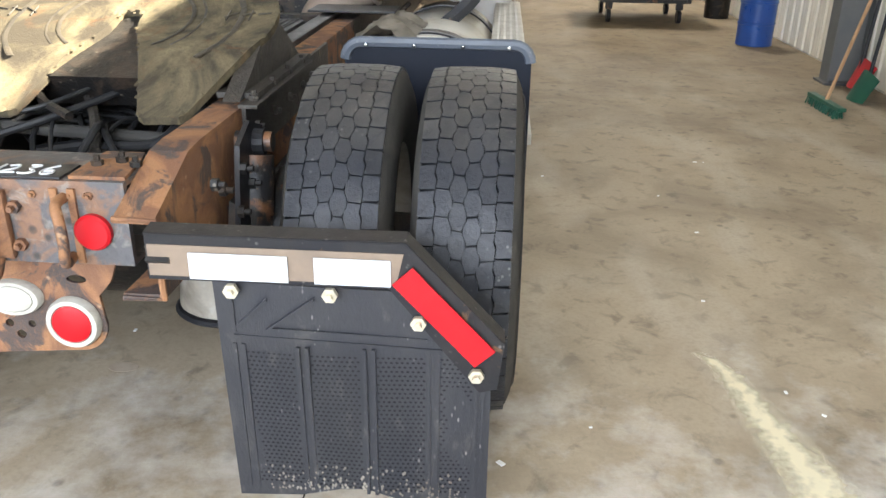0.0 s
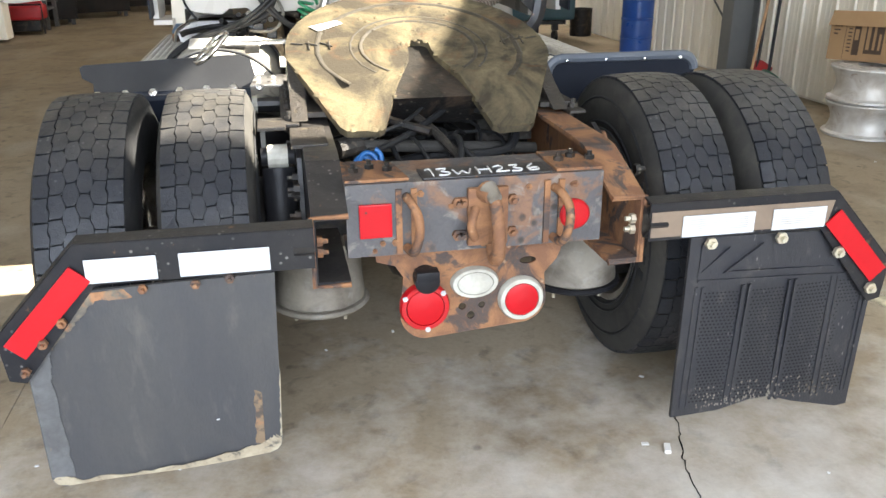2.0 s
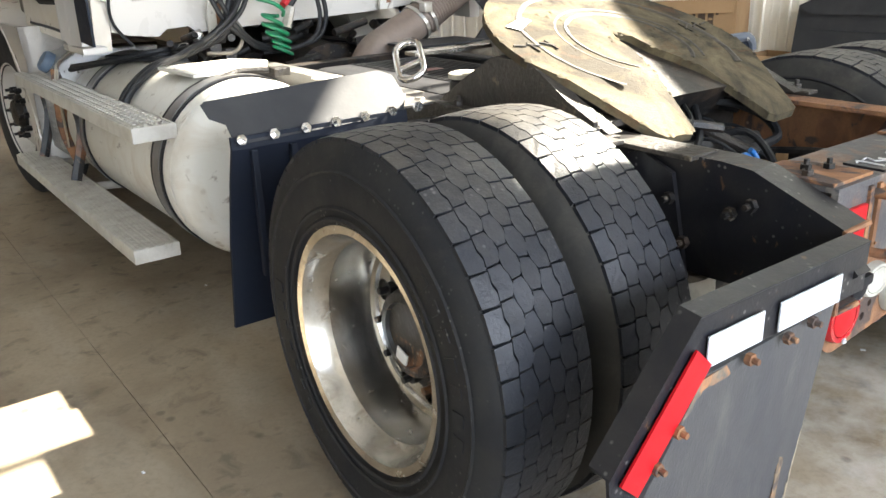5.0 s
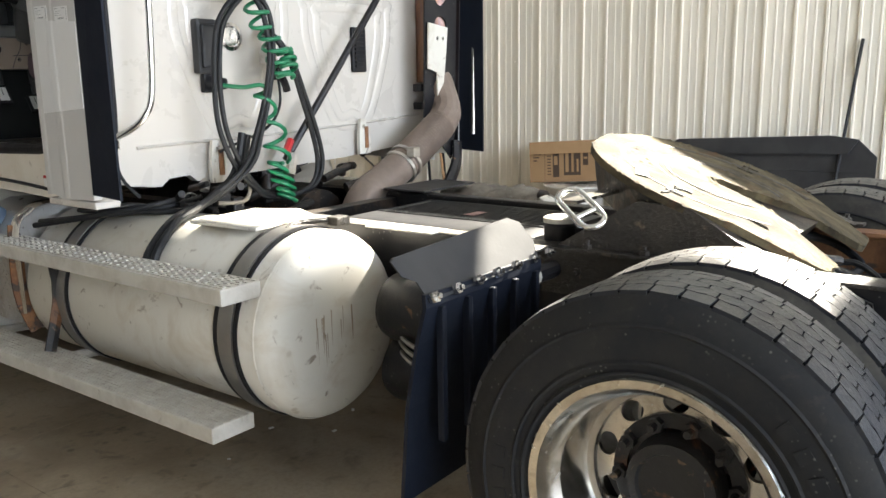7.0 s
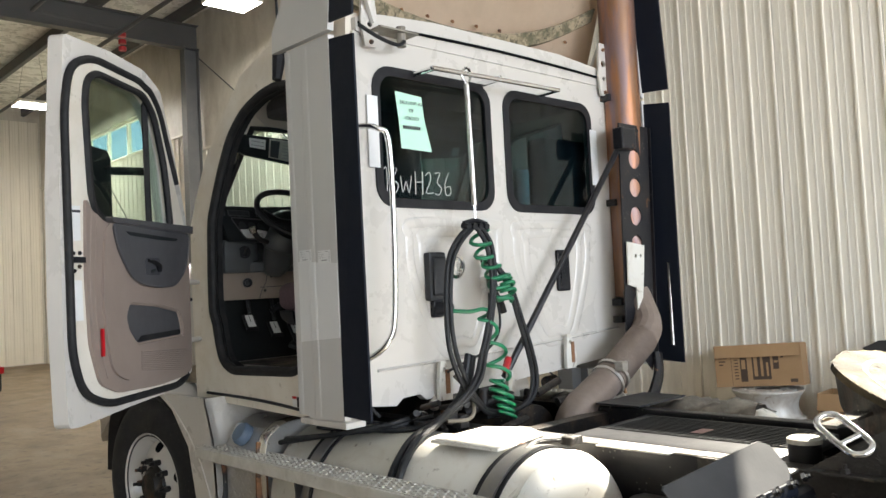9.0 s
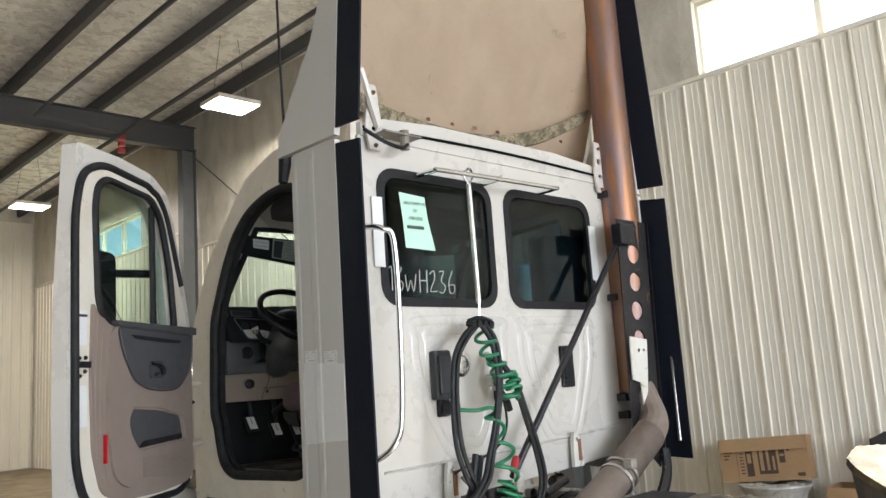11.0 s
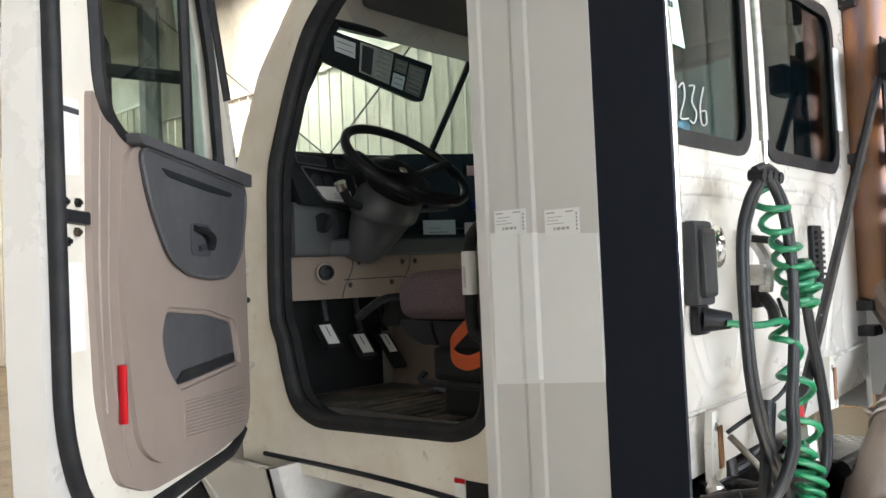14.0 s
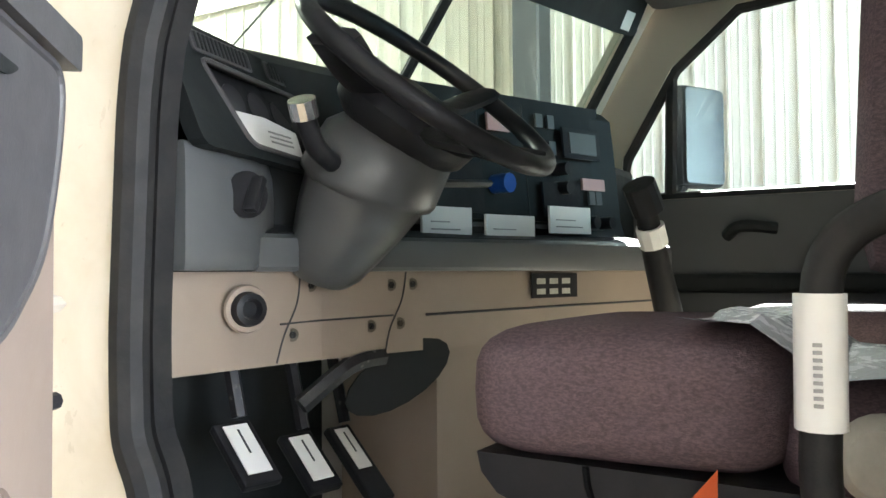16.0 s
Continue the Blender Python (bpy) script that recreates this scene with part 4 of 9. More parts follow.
    for dx, dy, r in ((0, 0, 0.022), (-0.05, 0.0, 0.012), (0.07, -0.07, 0.012), (-0.08, -0.05, 0.012), (0.09, 0.03, 0.012)):
        bolt(nb, (bx + dx, -0.26 + dy, 0.386), (0, 0, -1), r, 0.02)
        tube(nb, [(bx + dx, -0.26 + dy, 0.386), (bx + dx, -0.26 + dy, 0.352)], r * 0.5, 6, rounded=False)
    pieces("stud", nb, ZINC, pst)

# frame rails
RL, RR = -0.458, 0.42


def rail(x_out, s, material, name, y0=None, y1=5.2):
    """A C-section rail open to the middle, tapered down at its rear end."""
    bm = bmesh.new()
    w, t, t2 = 0.092, 0.010, 0.012
    prof_y = [(-0.722, 0.63, 0.818), (-0.50, 0.625, 0.902), (-0.42, 0.62, 0.908), (y1, 0.62, 0.908)]
    if y0 is not None:
        prof_y = [(y0, 0.62, 0.908), (y1, 0.62, 0.908)]
    rings = []
    for y, zb, zt in prof_y:
        i = -s
        rings.append([Vector((x_out + dx * i, y, z)) for dx, z in ((0, zb), (w, zb), (w, zb + t2), (t, zb + t2), (t, zt - t2), (w, zt - t2), (w, zt), (0, zt))])
    ring_sweep(bm, rings)
    return add(name, bm, material)


rail(RL, -1, BLACKMETAL, "frame_rail")
add("harness_cover", boxed(RR - 0.17, RR - 0.095, 0.62, 2.2, 0.70, 0.93, 0.012), BLACKMETAL, label="black cover inside the rail")
rail(RR, 1, RUST, "frame_rail", None, 1.72)
rail(RR, 1, BLACKMETAL, "frame_rail", 1.721)
# bright strip added to show the rail's top edge in sunlight
add("sunlit_rail_strip", boxed(RL, RL + 0.075, 0.84, 1.99, 0.909, 0.914, 0.001), OLDALU, label="dusty pale strip added for the sunlit rail top")
# rusty edge lips of the rail ends
for xo, s in ((RL, -1), (RR, 1)):
    lb = bmesh.new()
    x1 = xo - s * 0.092
    tube(lb, [(x1, -0.724, 0.632), (xo, -0.724, 0.632), (xo, -0.724, 0.816), (x1, -0.724, 0.816)], 0.0075, 6, rounded=False)
    add("rail_end_lip", lb, RUST)
    bb = bmesh.new()
    for z in (0.745, 0.715):
        bolt(bb, (xo - s * 0.012, -0.695, z), (-s, 0, 0), 0.014, 0.014)
    pieces("rail_bolt", bb, ZINC if s > 0 else RUST, truck)
    # mounting angles of the fifth wheel along the rails
    an = bmesh.new()
    box(an, min(xo, xo + s * 0.055), max(xo, xo + s * 0.055), -0.12, 0.58, 0.911, 0.922, 0.003)
    box(an, min(xo + s * 0.004, xo + s * 0.016), max(xo + s * 0.004, xo + s * 0.016), -0.1, 1.02, 0.76, 0.911)
    ang = add("mounting_angle", an, GREASEDARK)
    bb = bmesh.new()
    for k in range(4):
        bolt(bb, (xo + s * 0.03, -0.06 + 0.19 * k, 0.923), (0, 0, 1), 0.016, 0.014)
        bolt(bb, (xo + s * 0.018, -0.02 + 0.19 * k, 0.84), (s, 0, 0), 0.015, 0.013)
    pieces("angle_bolt", bb, GREASEDARK, ang)

# rear crossmember
XL, XR = -0.366, 0.328
cb = bmesh.new()
ring_sweep(cb, [[Vector((x, y, z)) for y, z in ((-0.652, 0.675), (-0.652, 0.872), (-0.44, 0.872), (-0.44, 0.86), (-0.636, 0.86), (-0.636, 0.688), (-0.5, 0.688), (-0.5, 0.675))] for x in (XL, XR)])
xm = add("rear_crossmember", cb, RUSTGREY, label="scaled grey crossmember with rust patches")
add("black_top_plate", boxed(-0.165, 0.185, -0.648, -0.55, 0.872, 0.878, 0.002), BLACKMETAL, xm)
for x0, x1 in ((XL, -0.2), (0.2, XR)):
    gb = sheeted([(x0, -0.64), (x1, -0.64), (x1 - 0.02, -0.5), ((x0 + x1) / 2 + 0.03, -0.45), (x0, -0.45)], [], on_z(0.873), 0.008)
    add("gusset", gb, RUST, xm)
    bb = bmesh.new()
    for q in range(3):
        bolt(bb, (x0 + 0.03 + 0.045 * q, -0.56 + 0.03 * (q % 2), 0.881), (0, 0, 1), 0.014, 0.012)
    pieces("gusset_bolt", bb, DARKSTEEL, xm)
bb = bmesh.new()
rnd = random.Random(3)
for k in range(16):
    bolt(bb, (rnd.uniform(XL + 0.03, XR - 0.03), -0.652, rnd.choice((0.69, 0.71, 0.80, 0.84))), (0, -1, 0), rnd.uniform(0.005, 0.011), 0.006)
for x in (-0.19, 0.17, -0.23, 0.21):
    box(bb, x - 0.008, x + 0.008, -0.66, -0.651, 0.68, 0.856)
pieces("crossmember_rib", bb, RUST, xm)
# handwriting on the top plate
D = [
    [(0.1, 0.9), (0.28, 1.0), (0.28, 0.0)],
    [(0.5, 0.95), (0.85, 1.0), (0.65, 0.58), (0.9, 0.35), (0.75, 0.02), (0.48, 0.05)],
    [(1.05, 0.7), (1.15, 0.05), (1.35, 0.5), (1.5, 0.05), (1.68, 0.75)],
    [(1.9, 0.95), (1.88, 0.0)], [(1.9, 0.5), (2.3, 0.52)], [(2.34, 0.95), (2.3, 0.0)],
    [(2.5, 0.8), (2.75, 0.95), (2.8, 0.6), (2.5, 0.08), (2.95, 0.1)],
    [(3.1, 0.92), (3.4, 0.95), (3.2, 0.55), (3.45, 0.3), (3.28, 0.02), (3.05, 0.06)],
    [(3.95, 1.0), (3.68, 0.5), (3.72, 0.05), (4.0, 0.08), (4.0, 0.4), (3.72, 0.35)],
]
strokes("stock_number", D, Matrix.Translation((-0.155, -0.632, 0.8795)) @ Matrix.Diagonal((0.077, 0.062, 1, 1)), 0.0026, CHALK, xm, "13WH236 in white paint marker")

# reflectors and lamps on the rear
add("red_square_reflector", boxed(-0.334, -0.249, -0.664, -0.653, 0.729, 0.82, 0.003), REDREF, label="red square reflector")
bm = bmesh.new()
turned(bm, [(0.0, 0.042), (0.012, 0.042), (0.017, 0.036), (0.019, 0.0)], Matrix.Translation((0.248, -0.652, 0.757)) @ pose(0, 0, 0, 0, 0, -90), 28)
add("red_round_reflector", bm, REDREF, label="red round reflector", smooth=30)
out = [(-0.29, 0.66), (-0.285, 0.63), (-0.235, 0.615), (-0.213, 0.58), (-0.222, 0.47)]
out += [(-0.15 + 0.075 * math.cos(a), 0.47 + 0.085 * math.sin(a)) for a in (radians(q) for q in range(195, 275, 15))]
out += [(0.125 + 0.078 * math.cos(a), 0.482 + 0.075 * math.sin(a)) for a in (radians(q) for q in range(285, 385, 15))]
out += [(0.195, 0.56), (0.23, 0.6), (0.245, 0.64), (0.24, 0.66)]
hol = [disc(0.145, 0.602, 0.025, 12, 0.011), disc(-0.045, 0.475, 0.011, 10), disc(-0.02, 0.445, 0.012, 10), disc(0.012, 0.475, 0.01, 10)]
lp = add("lamp_plate", sheeted(out, hol, on_y(-0.585), 0.009), RUST, label="rusty cut plate that carries the rear lamps")


def round_lamp(name, cx, cz, r, ring, lens, label, oval=1.0):
    M = Matrix.Translation((cx, -0.586, cz)) @ Matrix.Diagonal((oval, 1, 1, 1)) @ pose(0, 0, 0, 0, 0, -90)
    o = add(name, turnedm([(0.0, r), (0.012, r), (0.022, r * 0.93), (0.022, r * 0.76), (0.008, r * 0.72)], M, 32), ring, lp, label, 30)
    part("lens", turnedm([(0.008, r * 0.74), (0.022, r * 0.72), (0.027, r * 0.5), (0.029, 0.0)], M, 32), lens, lp, "", 30)
    return o


round_lamp("tail_lamp", -0.155, 0.49, 0.072, REDLENS, REDREF, "red tail lamp with red rim")
round_lamp("stop_lamp", 0.125, 0.49, 0.067, LENSRING, REDREF, "red lamp in a dirty white gasket")
round_lamp("work_lamp", -0.012, 0.552, 0.046, LENSRING, LENSRING, "clear oval lamp, milky with dirt", 1.5)
bb = bmesh.new()
for a in (40, 150, 275):
    bolt(bb, (-0.155 + 0.066 * math.cos(radians(a)), -0.608, 0.49 + 0.066 * math.sin(radians(a))), (0, -1, 0), 0.008, 0.004)
pieces("lamp_screw", bb, WHITEREF, lp)
pb = bmesh.new()
turned(pb, [(0.0, 0.035), (0.045, 0.035), (0.05, 0.028), (0.05, 0.0)], Matrix.Translation((-0.152, -0.585, 0.578)) @ pose(0, 0, 0, 0, 0, -90), 18)
box(pb, -0.185, -0.12, -0.645, -0.6, 0.585, 0.612, 0.006)
add("trailer_socket", pb, BLACKPL, label="black trailer plug socket", smooth=40)
# pintle hook and chain loops
pk = bmesh.new()
box(pk, -0.05, 0.06, -0.672, -0.652, 0.69, 0.85, 0.006)
tube(pk, [(0.01, -0.67, 0.84), (0.015, -0.705, 0.815), (0.018, -0.735, 0.745), (0.018, -0.728, 0.682), (0.018, -0.694, 0.658), (0.018, -0.67, 0.69)], 0.018, 10)
tube(pk, [(0.0, -0.67, 0.84), (0.005, -0.71, 0.835)], [0.03, 0.02], 12, rounded=False)
tube(pk, [(-0.03, -0.68, 0.8), (-0.05, -0.71, 0.76), (-0.035, -0.69, 0.72)], 0.012, 8)
ph = add("pintle_hook", pk, RUST, label="rusted pintle hook", smooth=50)
add("latch", tubed([(0.0, -0.68, 0.852), (0.012, -0.718, 0.832)], [0.024, 0.018], 12, rounded=False), AIRBAG, ph, "pale painted hook latch", 40)
bb = bmesh.new()
for x in (-0.075, -0.06, 0.075):
    for z in (0.72, 0.81):
        bolt(bb, (x, -0.652, z), (0, -1, 0), 0.015, 0.014)
pieces("hook_bolt", bb, RUST, ph)
for x in (-0.21, 0.19):
    lb = tubed([(x, -0.655, 0.835), (x + 0.005, -0.70, 0.832), (x + 0.02, -0.722, 0.80), (x + 0.022, -0.724, 0.75), (x + 0.01, -0.708, 0.70), (x, -0.655, 0.695)], 0.012, 8)
    add("chain_loop", lb, RUST, label="rusted safety chain loop", smooth=50)

# mud flap hangers
for s in (-1, 1):
    xi, xk, xo = (-0.455, -1.0, -1.205) if s < 0 else (0.415, 0.957, 1.165)
    bm = bmesh.new()
    zt, zb = 0.806, 0.705
    # an angle bar: a face to the rear and a top flange, bent down at its outer end
    f = [(xi, zt), (xk, zt), (xo, 0.585), (xo - s * 0.012, 0.475), (xo - s * 0.05, 0.465), (xk - s * 0.035, zb), (xi, zb)]
    sheet(bm, f, [], on_y(-0.795), 0.007)
    rings = []
    for x, z in ((xi, zt), (xk, zt), (xo, 0.585)):
        rings.append([Vector((x, -0.795, z)), Vector((x, -0.752, z + 0.006)), Vector((x, -0.752, z + 0.011)), Vector((x, -0.797, z + 0.005))])
    ring_sweep(bm, rings)
    hangr = add("flap_hanger", bm, BLACKMETAL, label="black angle-iron mud flap hanger")
    if s > 0:
        add("hanger_face", sheeted([(xi + 0.004, 0.785), (xk - 0.004, 0.785), (xk - 0.02, 0.715), (xi + 0.004, 0.715)], [], on_y(-0.7975), 0.002), TANBRONZE, hangr)
    spans = ((-0.982, -0.822), (-0.772, -0.562)) if s < 0 else ((0.506, 0.714), (0.768, 0.927))
    for a, b in spans:
        pl = add("white_reflector", boxed(a, b, -0.803, -0.799, 0.712, 0.771, 0.0015), WHITEREF, hangr, "white reflective plate with ribs")
        if s > 0:
            rb = bmesh.new()
            for q in range(6):
                box(rb, a + 0.02, b - 0.02, -0.8042, -0.803, 0.728 + 0.006 * q, 0.7305 + 0.006 * q)
            pieces("rib", rb, LENSRING, hangr)
    d = Vector((xo - xk, 0, 0.585 - zt)).normalized()
    nrm = Vector((-d.z, 0, d.x)) * (1 if s < 0 else -1)
    if nrm.z > 0:
        nrm = -nrm
    p0 = Vector((xk, -0.80, zt)) + d * 0.045 + nrm * 0.022
    p1 = Vector((xo, -0.80, 0.585)) - d * 0.004 + nrm * 0.022
    rb = bmesh.new()
    q4 = [p0, p1, p1 + nrm * 0.058, p0 + nrm * 0.058]
    lo = [rb.verts.new(p) for p in q4]
    hi = [rb.verts.new(p + Vector((0, -0.005, 0))) for p in q4]
    rb.faces.new(lo)
    rb.faces.new(hi[::-1])
    for i in range(4):
        rb.faces.new((lo[i], lo[(i + 1) % 4], hi[(i + 1) % 4], hi[i]))
    add("red_reflector", rb, REDREF, hangr, "red reflective plate")
    # flap clamp bolts
    bb = bmesh.new()
    pts = ((0.592, 0.69), (0.80, 0.69), (0.984, 0.633), (1.108, 0.513)) if s > 0 else ((-0.66, 0.70), (-0.74, 0.692), (-0.86, 0.69), (-1.05, 0.62), (-1.10, 0.57), (-1.15, 0.50))
    for x, z in pts:
        bolt(bb, (x, -0.80, z), (0, -1, 0), 0.017 if s > 0 else 0.012, 0.012)
    pieces("clamp_bolt", bb, ZINC if s > 0 else RUST, hangr)
    sb = bmesh.new()
    tube(sb, [(xi, -0.76, 0.75), (xi + s * 0.05, -0.76, 0.75)], 0.045, 4, rounded=False)
    add("hanger_socket", sb, BLACKMETAL, hangr)
    hangr.location.y = 0.022

# left flap: smooth rubber with worn edges
L_out = [(-0.572, 0.20), (-0.575, 0.18), (-0.585, 0.166), (-0.605, 0.158), (-0.63, 0.156), (-1.11, 0.126), (-1.135, 0.126), (-1.155, 0.134), (-1.163, 0.15), (-1.16, 0.46), (-1.13, 0.53), (-0.99, 0.69), (-0.555, 0.70)]


def flap_place(y0, lean):
    return lambda a, b, d: Vector((a, y0 + (0.7 - b) * lean + d + 0.006 * math.sin(a * 11 + b * 5), b))


fl = add("mud_flap", sheeted(L_out, [], flap_place(-0.785, 0.07), 0.012), FLAPGREY, label="plain black rubber mud flap with scuffed edges")
fl.location.y = 0.02


def ragged(outer, inner, seed, wobble, n=26):
    """A worn strip between two lines, its inner line uneven."""
    rnd = random.Random(seed)

    def along(line, t):
        t *= len(line) - 1
        i = min(int(t), len(line) - 2)
        (ax_, az), (bx_, bz) = line[i], line[i + 1]
        return ax_ + (bx_ - ax_) * (t - i), az + (bz - az) * (t - i)
    one = [along(outer, k / n) for k in range(n + 1)]
    two = [along(inner, k / n) for k in range(n + 1)]
    two = [(x + rnd.uniform(-wobble, wobble), z + rnd.uniform(-wobble, wobble)) for x, z in two]
    bm = bmesh.new()
    at = flap_place(-0.7875, 0.07)
    front_, back_ = [[[bm.verts.new(at(x, z, d)) for x, z in line] for line in (one, two)] for d in (-0.001, 0.001)]
    for k in range(n):
        bm.faces.new((front_[0][k], front_[0][k + 1], front_[1][k + 1], front_[1][k]))
        for q in (0, 1):
            bm.faces.new((front_[q][k], front_[q][k + 1], back_[q][k + 1], back_[q][k]))
    bmesh.ops.recalc_face_normals(bm, faces=bm.faces)
    return bm


add("worn_edge", ragged([(-0.574, 0.205), (-0.576, 0.182), (-0.587, 0.168), (-0.61, 0.16), (-0.9, 0.1405), (-1.12, 0.128), (-1.152, 0.136), (-1.16, 0.152)], [(-0.585, 0.215), (-0.605, 0.205), (-0.63, 0.195), (-0.66, 0.186), (-0.9, 0.15), (-1.09, 0.142), (-1.13, 0.158), (-1.145, 0.165)], 3, 0.004, 60), FLAPCREAM, fl, "cream worn border along the bottom")
add("worn_edge", ragged([(-0.572, 0.21), (-0.562, 0.42)], [(-0.576, 0.21), (-0.566, 0.42)], 4, 0.002), FLAPCREAM, fl)
add("side_band", ragged([(-1.16, 0.16), (-1.157, 0.45), (-1.13, 0.522)], [(-1.105, 0.155), (-1.108, 0.45), (-1.095, 0.535)], 5, 0.003), FLAPGREY2, fl, "pale grey scuffed band")
add("top_band", ragged([(-1.13, 0.524), (-0.99, 0.686), (-0.6, 0.696)], [(-1.095, 0.535), (-0.975, 0.662), (-0.62, 0.676)], 6, 0.004, 40), FLAPEDGE, fl, "dirt and rust under the clamp")
add("rub_line", ragged([(-0.606, 0.545), (-0.613, 0.40), (-0.618, 0.19)], [(-0.626, 0.54), (-0.632, 0.40), (-0.64, 0.20)], 7, 0.003, 40), FLAPRUST, fl, "brown rubbed line")
add("rub_line", ragged([(-0.62, 0.545), (-0.70, 0.625), (-0.76, 0.672)], [(-0.645, 0.545), (-0.73, 0.62), (-0.80, 0.668)], 8, 0.005, 30), FLAPGREY2, fl)
add("dirt_fleck", tubed([(-0.735, -0.7525, 0.285), (-0.727, -0.7525, 0.287)], 0.005, 6, rounded=False), CHALK, fl)

# right flap: moulded with four perforated panels
R_out = [(0.553, 0.125), (0.70, 0.13), (0.80, 0.16), (0.86, 0.166), (0.94, 0.14), (1.10, 0.098), (1.14, 0.10), (1.14, 0.46), (1.12, 0.50), (0.95, 0.69), (0.545, 0.70)]
fr = add("mud_flap", sheeted(R_out, [], flap_place(-0.785, 0.03), 0.012), FLAP, label="moulded black rubber mud flap with perforated panels")
fr.location.y = 0.024
rb = bmesh.new()
for a in (0.575, 0.595, 0.715, 0.735, 0.86, 0.88, 1.0, 1.02, 1.105, 1.12):
    pts = [(a, 0.55), (a + 0.008, 0.55), (a + 0.008, 0.155), (a, 0.155)]
    sheet(rb, pts, [], flap_place(-0.789, 0.03), 0.006)
for pts in ([(0.58, 0.565), (1.1, 0.545), (1.1, 0.553), (0.58, 0.573)], [(0.58, 0.58), (0.66, 0.66), (0.66, 0.668), (0.575, 0.585)], [(0.66, 0.59), (0.76, 0.665), (0.76, 0.672), (0.652, 0.59)], [(0.66, 0.588), (1.0, 0.575), (1.0, 0.58), (0.66, 0.595)], [(0.578, 0.58), (0.586, 0.58), (0.586, 0.68), (0.578, 0.68)]):
    sheet(rb, pts, [], flap_place(-0.789, 0.03), 0.006)
add("moulded_rib", rb, FLAP, fr)
pb = bmesh.new()
for p0 in (0.607, 0.75, 0.893, 1.032):
    nx = 9 if p0 < 1 else 6
    for i in range(nx):
        for j in range(33):
            a, b = p0 + 0.0118 * i + (0.0059 if j % 2 else 0), 0.53 - 0.0112 * j
            c = Vector((a, -0.7865 + (0.7 - b) * 0.03 + 0.006 * math.sin(a * 11 + b * 5), b))
            q = [c + Vector((dx, -0.0012, dz)) for dx, dz in ((-0.0042, 0), (0, -0.003), (0.0042, 0), (0, 0.003))]
            pb.faces.new([pb.verts.new(v) for v in q])
add("perforation", pb, BLACKPL, fr)
bot = bmesh.new()
rnd = random.Random(8)
for k in range(150):
    a = rnd.uniform(0.62, 1.08)
    b = 0.15 + 0.02 * math.exp(-((a - 0.85) / 0.1) ** 2) + rnd.random() ** 2 * 0.07
    c = Vector((a, -0.788 + (0.7 - b) * 0.03 + 0.006 * math.sin(a * 11 + b * 5), b))
    h = rnd.uniform(0.002, 0.004)
    q = [c + Vector((dx, -0.001, dz)) for dx, dz in ((-h, 0), (0, -h * 1.5), (h, 0), (0, h * 1.5))]
    bot.faces.new([bot.verts.new(v) for v in q])
tagged(add("dried_splash", bot, AIRBAG, fr), kind="stuff")

# quarter fenders ahead of the drive wheels
for s in (-1, 1):
    if s < 0:
        gb = bmesh.new()
        o = [(-1.235, 0.965), (-1.245, 1.0), (-1.23, 1.008), (-0.66, 1.03), (-0.615, 1.012), (-0.6, 0.955), (-0.63, 0.905), (-1.19, 0.895), (-1.195, 0.945)]
        sheet(gb, o, [], lambda a, b, d: Vector((a, 0.60 + (b - 0.9) * 0.75 + d, b + 0.0)), 0.006)
        qf = add("quarter_fender_bracket", gb, GREYPL, label="grey bent-steel fender bracket")
        sb = bmesh.new()
        for k in range(7):
            bolt(sb, (-1.176 + 0.0985 * k, 0.598, 0.905 + 0.002 * k), (0, -1, 0.4), 0.016, 0.014)
        pieces("stud", sb, CHROME, qf)
        fb = bmesh.new()
        rings = []
        for z, y in ((0.915, 0.604), (0.88, 0.60), (0.78, 0.625), (0.6, 0.655), (0.33, 0.67)):
            xa, xb = -1.20 - 0.03 * (0.915 - z) / 0.6, -0.62
            rings.append([Vector((xa, y, z)), Vector((xb, y, z)), Vector((xb, y + 0.012, z)), Vector((xa, y + 0.012, z))])
        ring_sweep(fb, rings)
        qr = add("quarter_flap", fb, STRIP, label="black rubber flap ahead of the drive tyres")
        for k in range(5):
            x = -1.15 + 0.12 * k
            add("flap_rib", boxed(x, x + 0.02, 0.588, 0.61, 0.5, 0.875, 0.004), STRIP, qr)
        lbm = bmesh.new()
        box(lbm, -0.64, -0.58, 0.598, 0.602, 0.62, 0.74)
        add("paper_label", lbm, PAPER, label="white sticker")
    else:
        fb = bmesh.new()
        sheet(fb, rrect(0.58, 1.24, 0.34, 0.985, (0.02, 0.02, 0.06, 0.06)), [], on_y(0.62), 0.016)
        qf = add("quarter_flap", fb, STRIP, label="black plastic flap with grey bound edge")
        eb = bmesh.new()
        L = [Vector((a, 0.617, b)) for a, b in rrect(0.583, 1.237, 0.34, 0.982, (0.02, 0.02, 0.06, 0.06)) if b > 0.72]
        L.sort(key=lambda v: math.atan2(v.z - 0.75, v.x - 0.91), reverse=True)
        tube(eb, L, 0.02, 8, rounded=False, flat=(0.8, 1))
        add("bound_edge", eb, EDGEBLUE, qf, "pale blue-grey bound edge")
        sb = bmesh.new()
        for x in (0.66, 0.83, 1.0, 1.16):
            bolt(sb, (x, 0.60, 0.975), (0, -1, 0), 0.007, 0.006)
        pieces("stud", sb, CHROME, qf)
    arm = add("fender_arm", tubed([(s * 0.45, 0.64, 0.84), (s * 0.60, 0.64, 0.84)], 0.03, 10, rounded=False), BLACKMETAL)
    add("arm_cap", tubed([(s * 0.60, 0.64, 0.84), (s * 0.63, 0.64, 0.84)], 0.033, 14, rounded=False), LENSRING, arm, "pale plastic end cap")

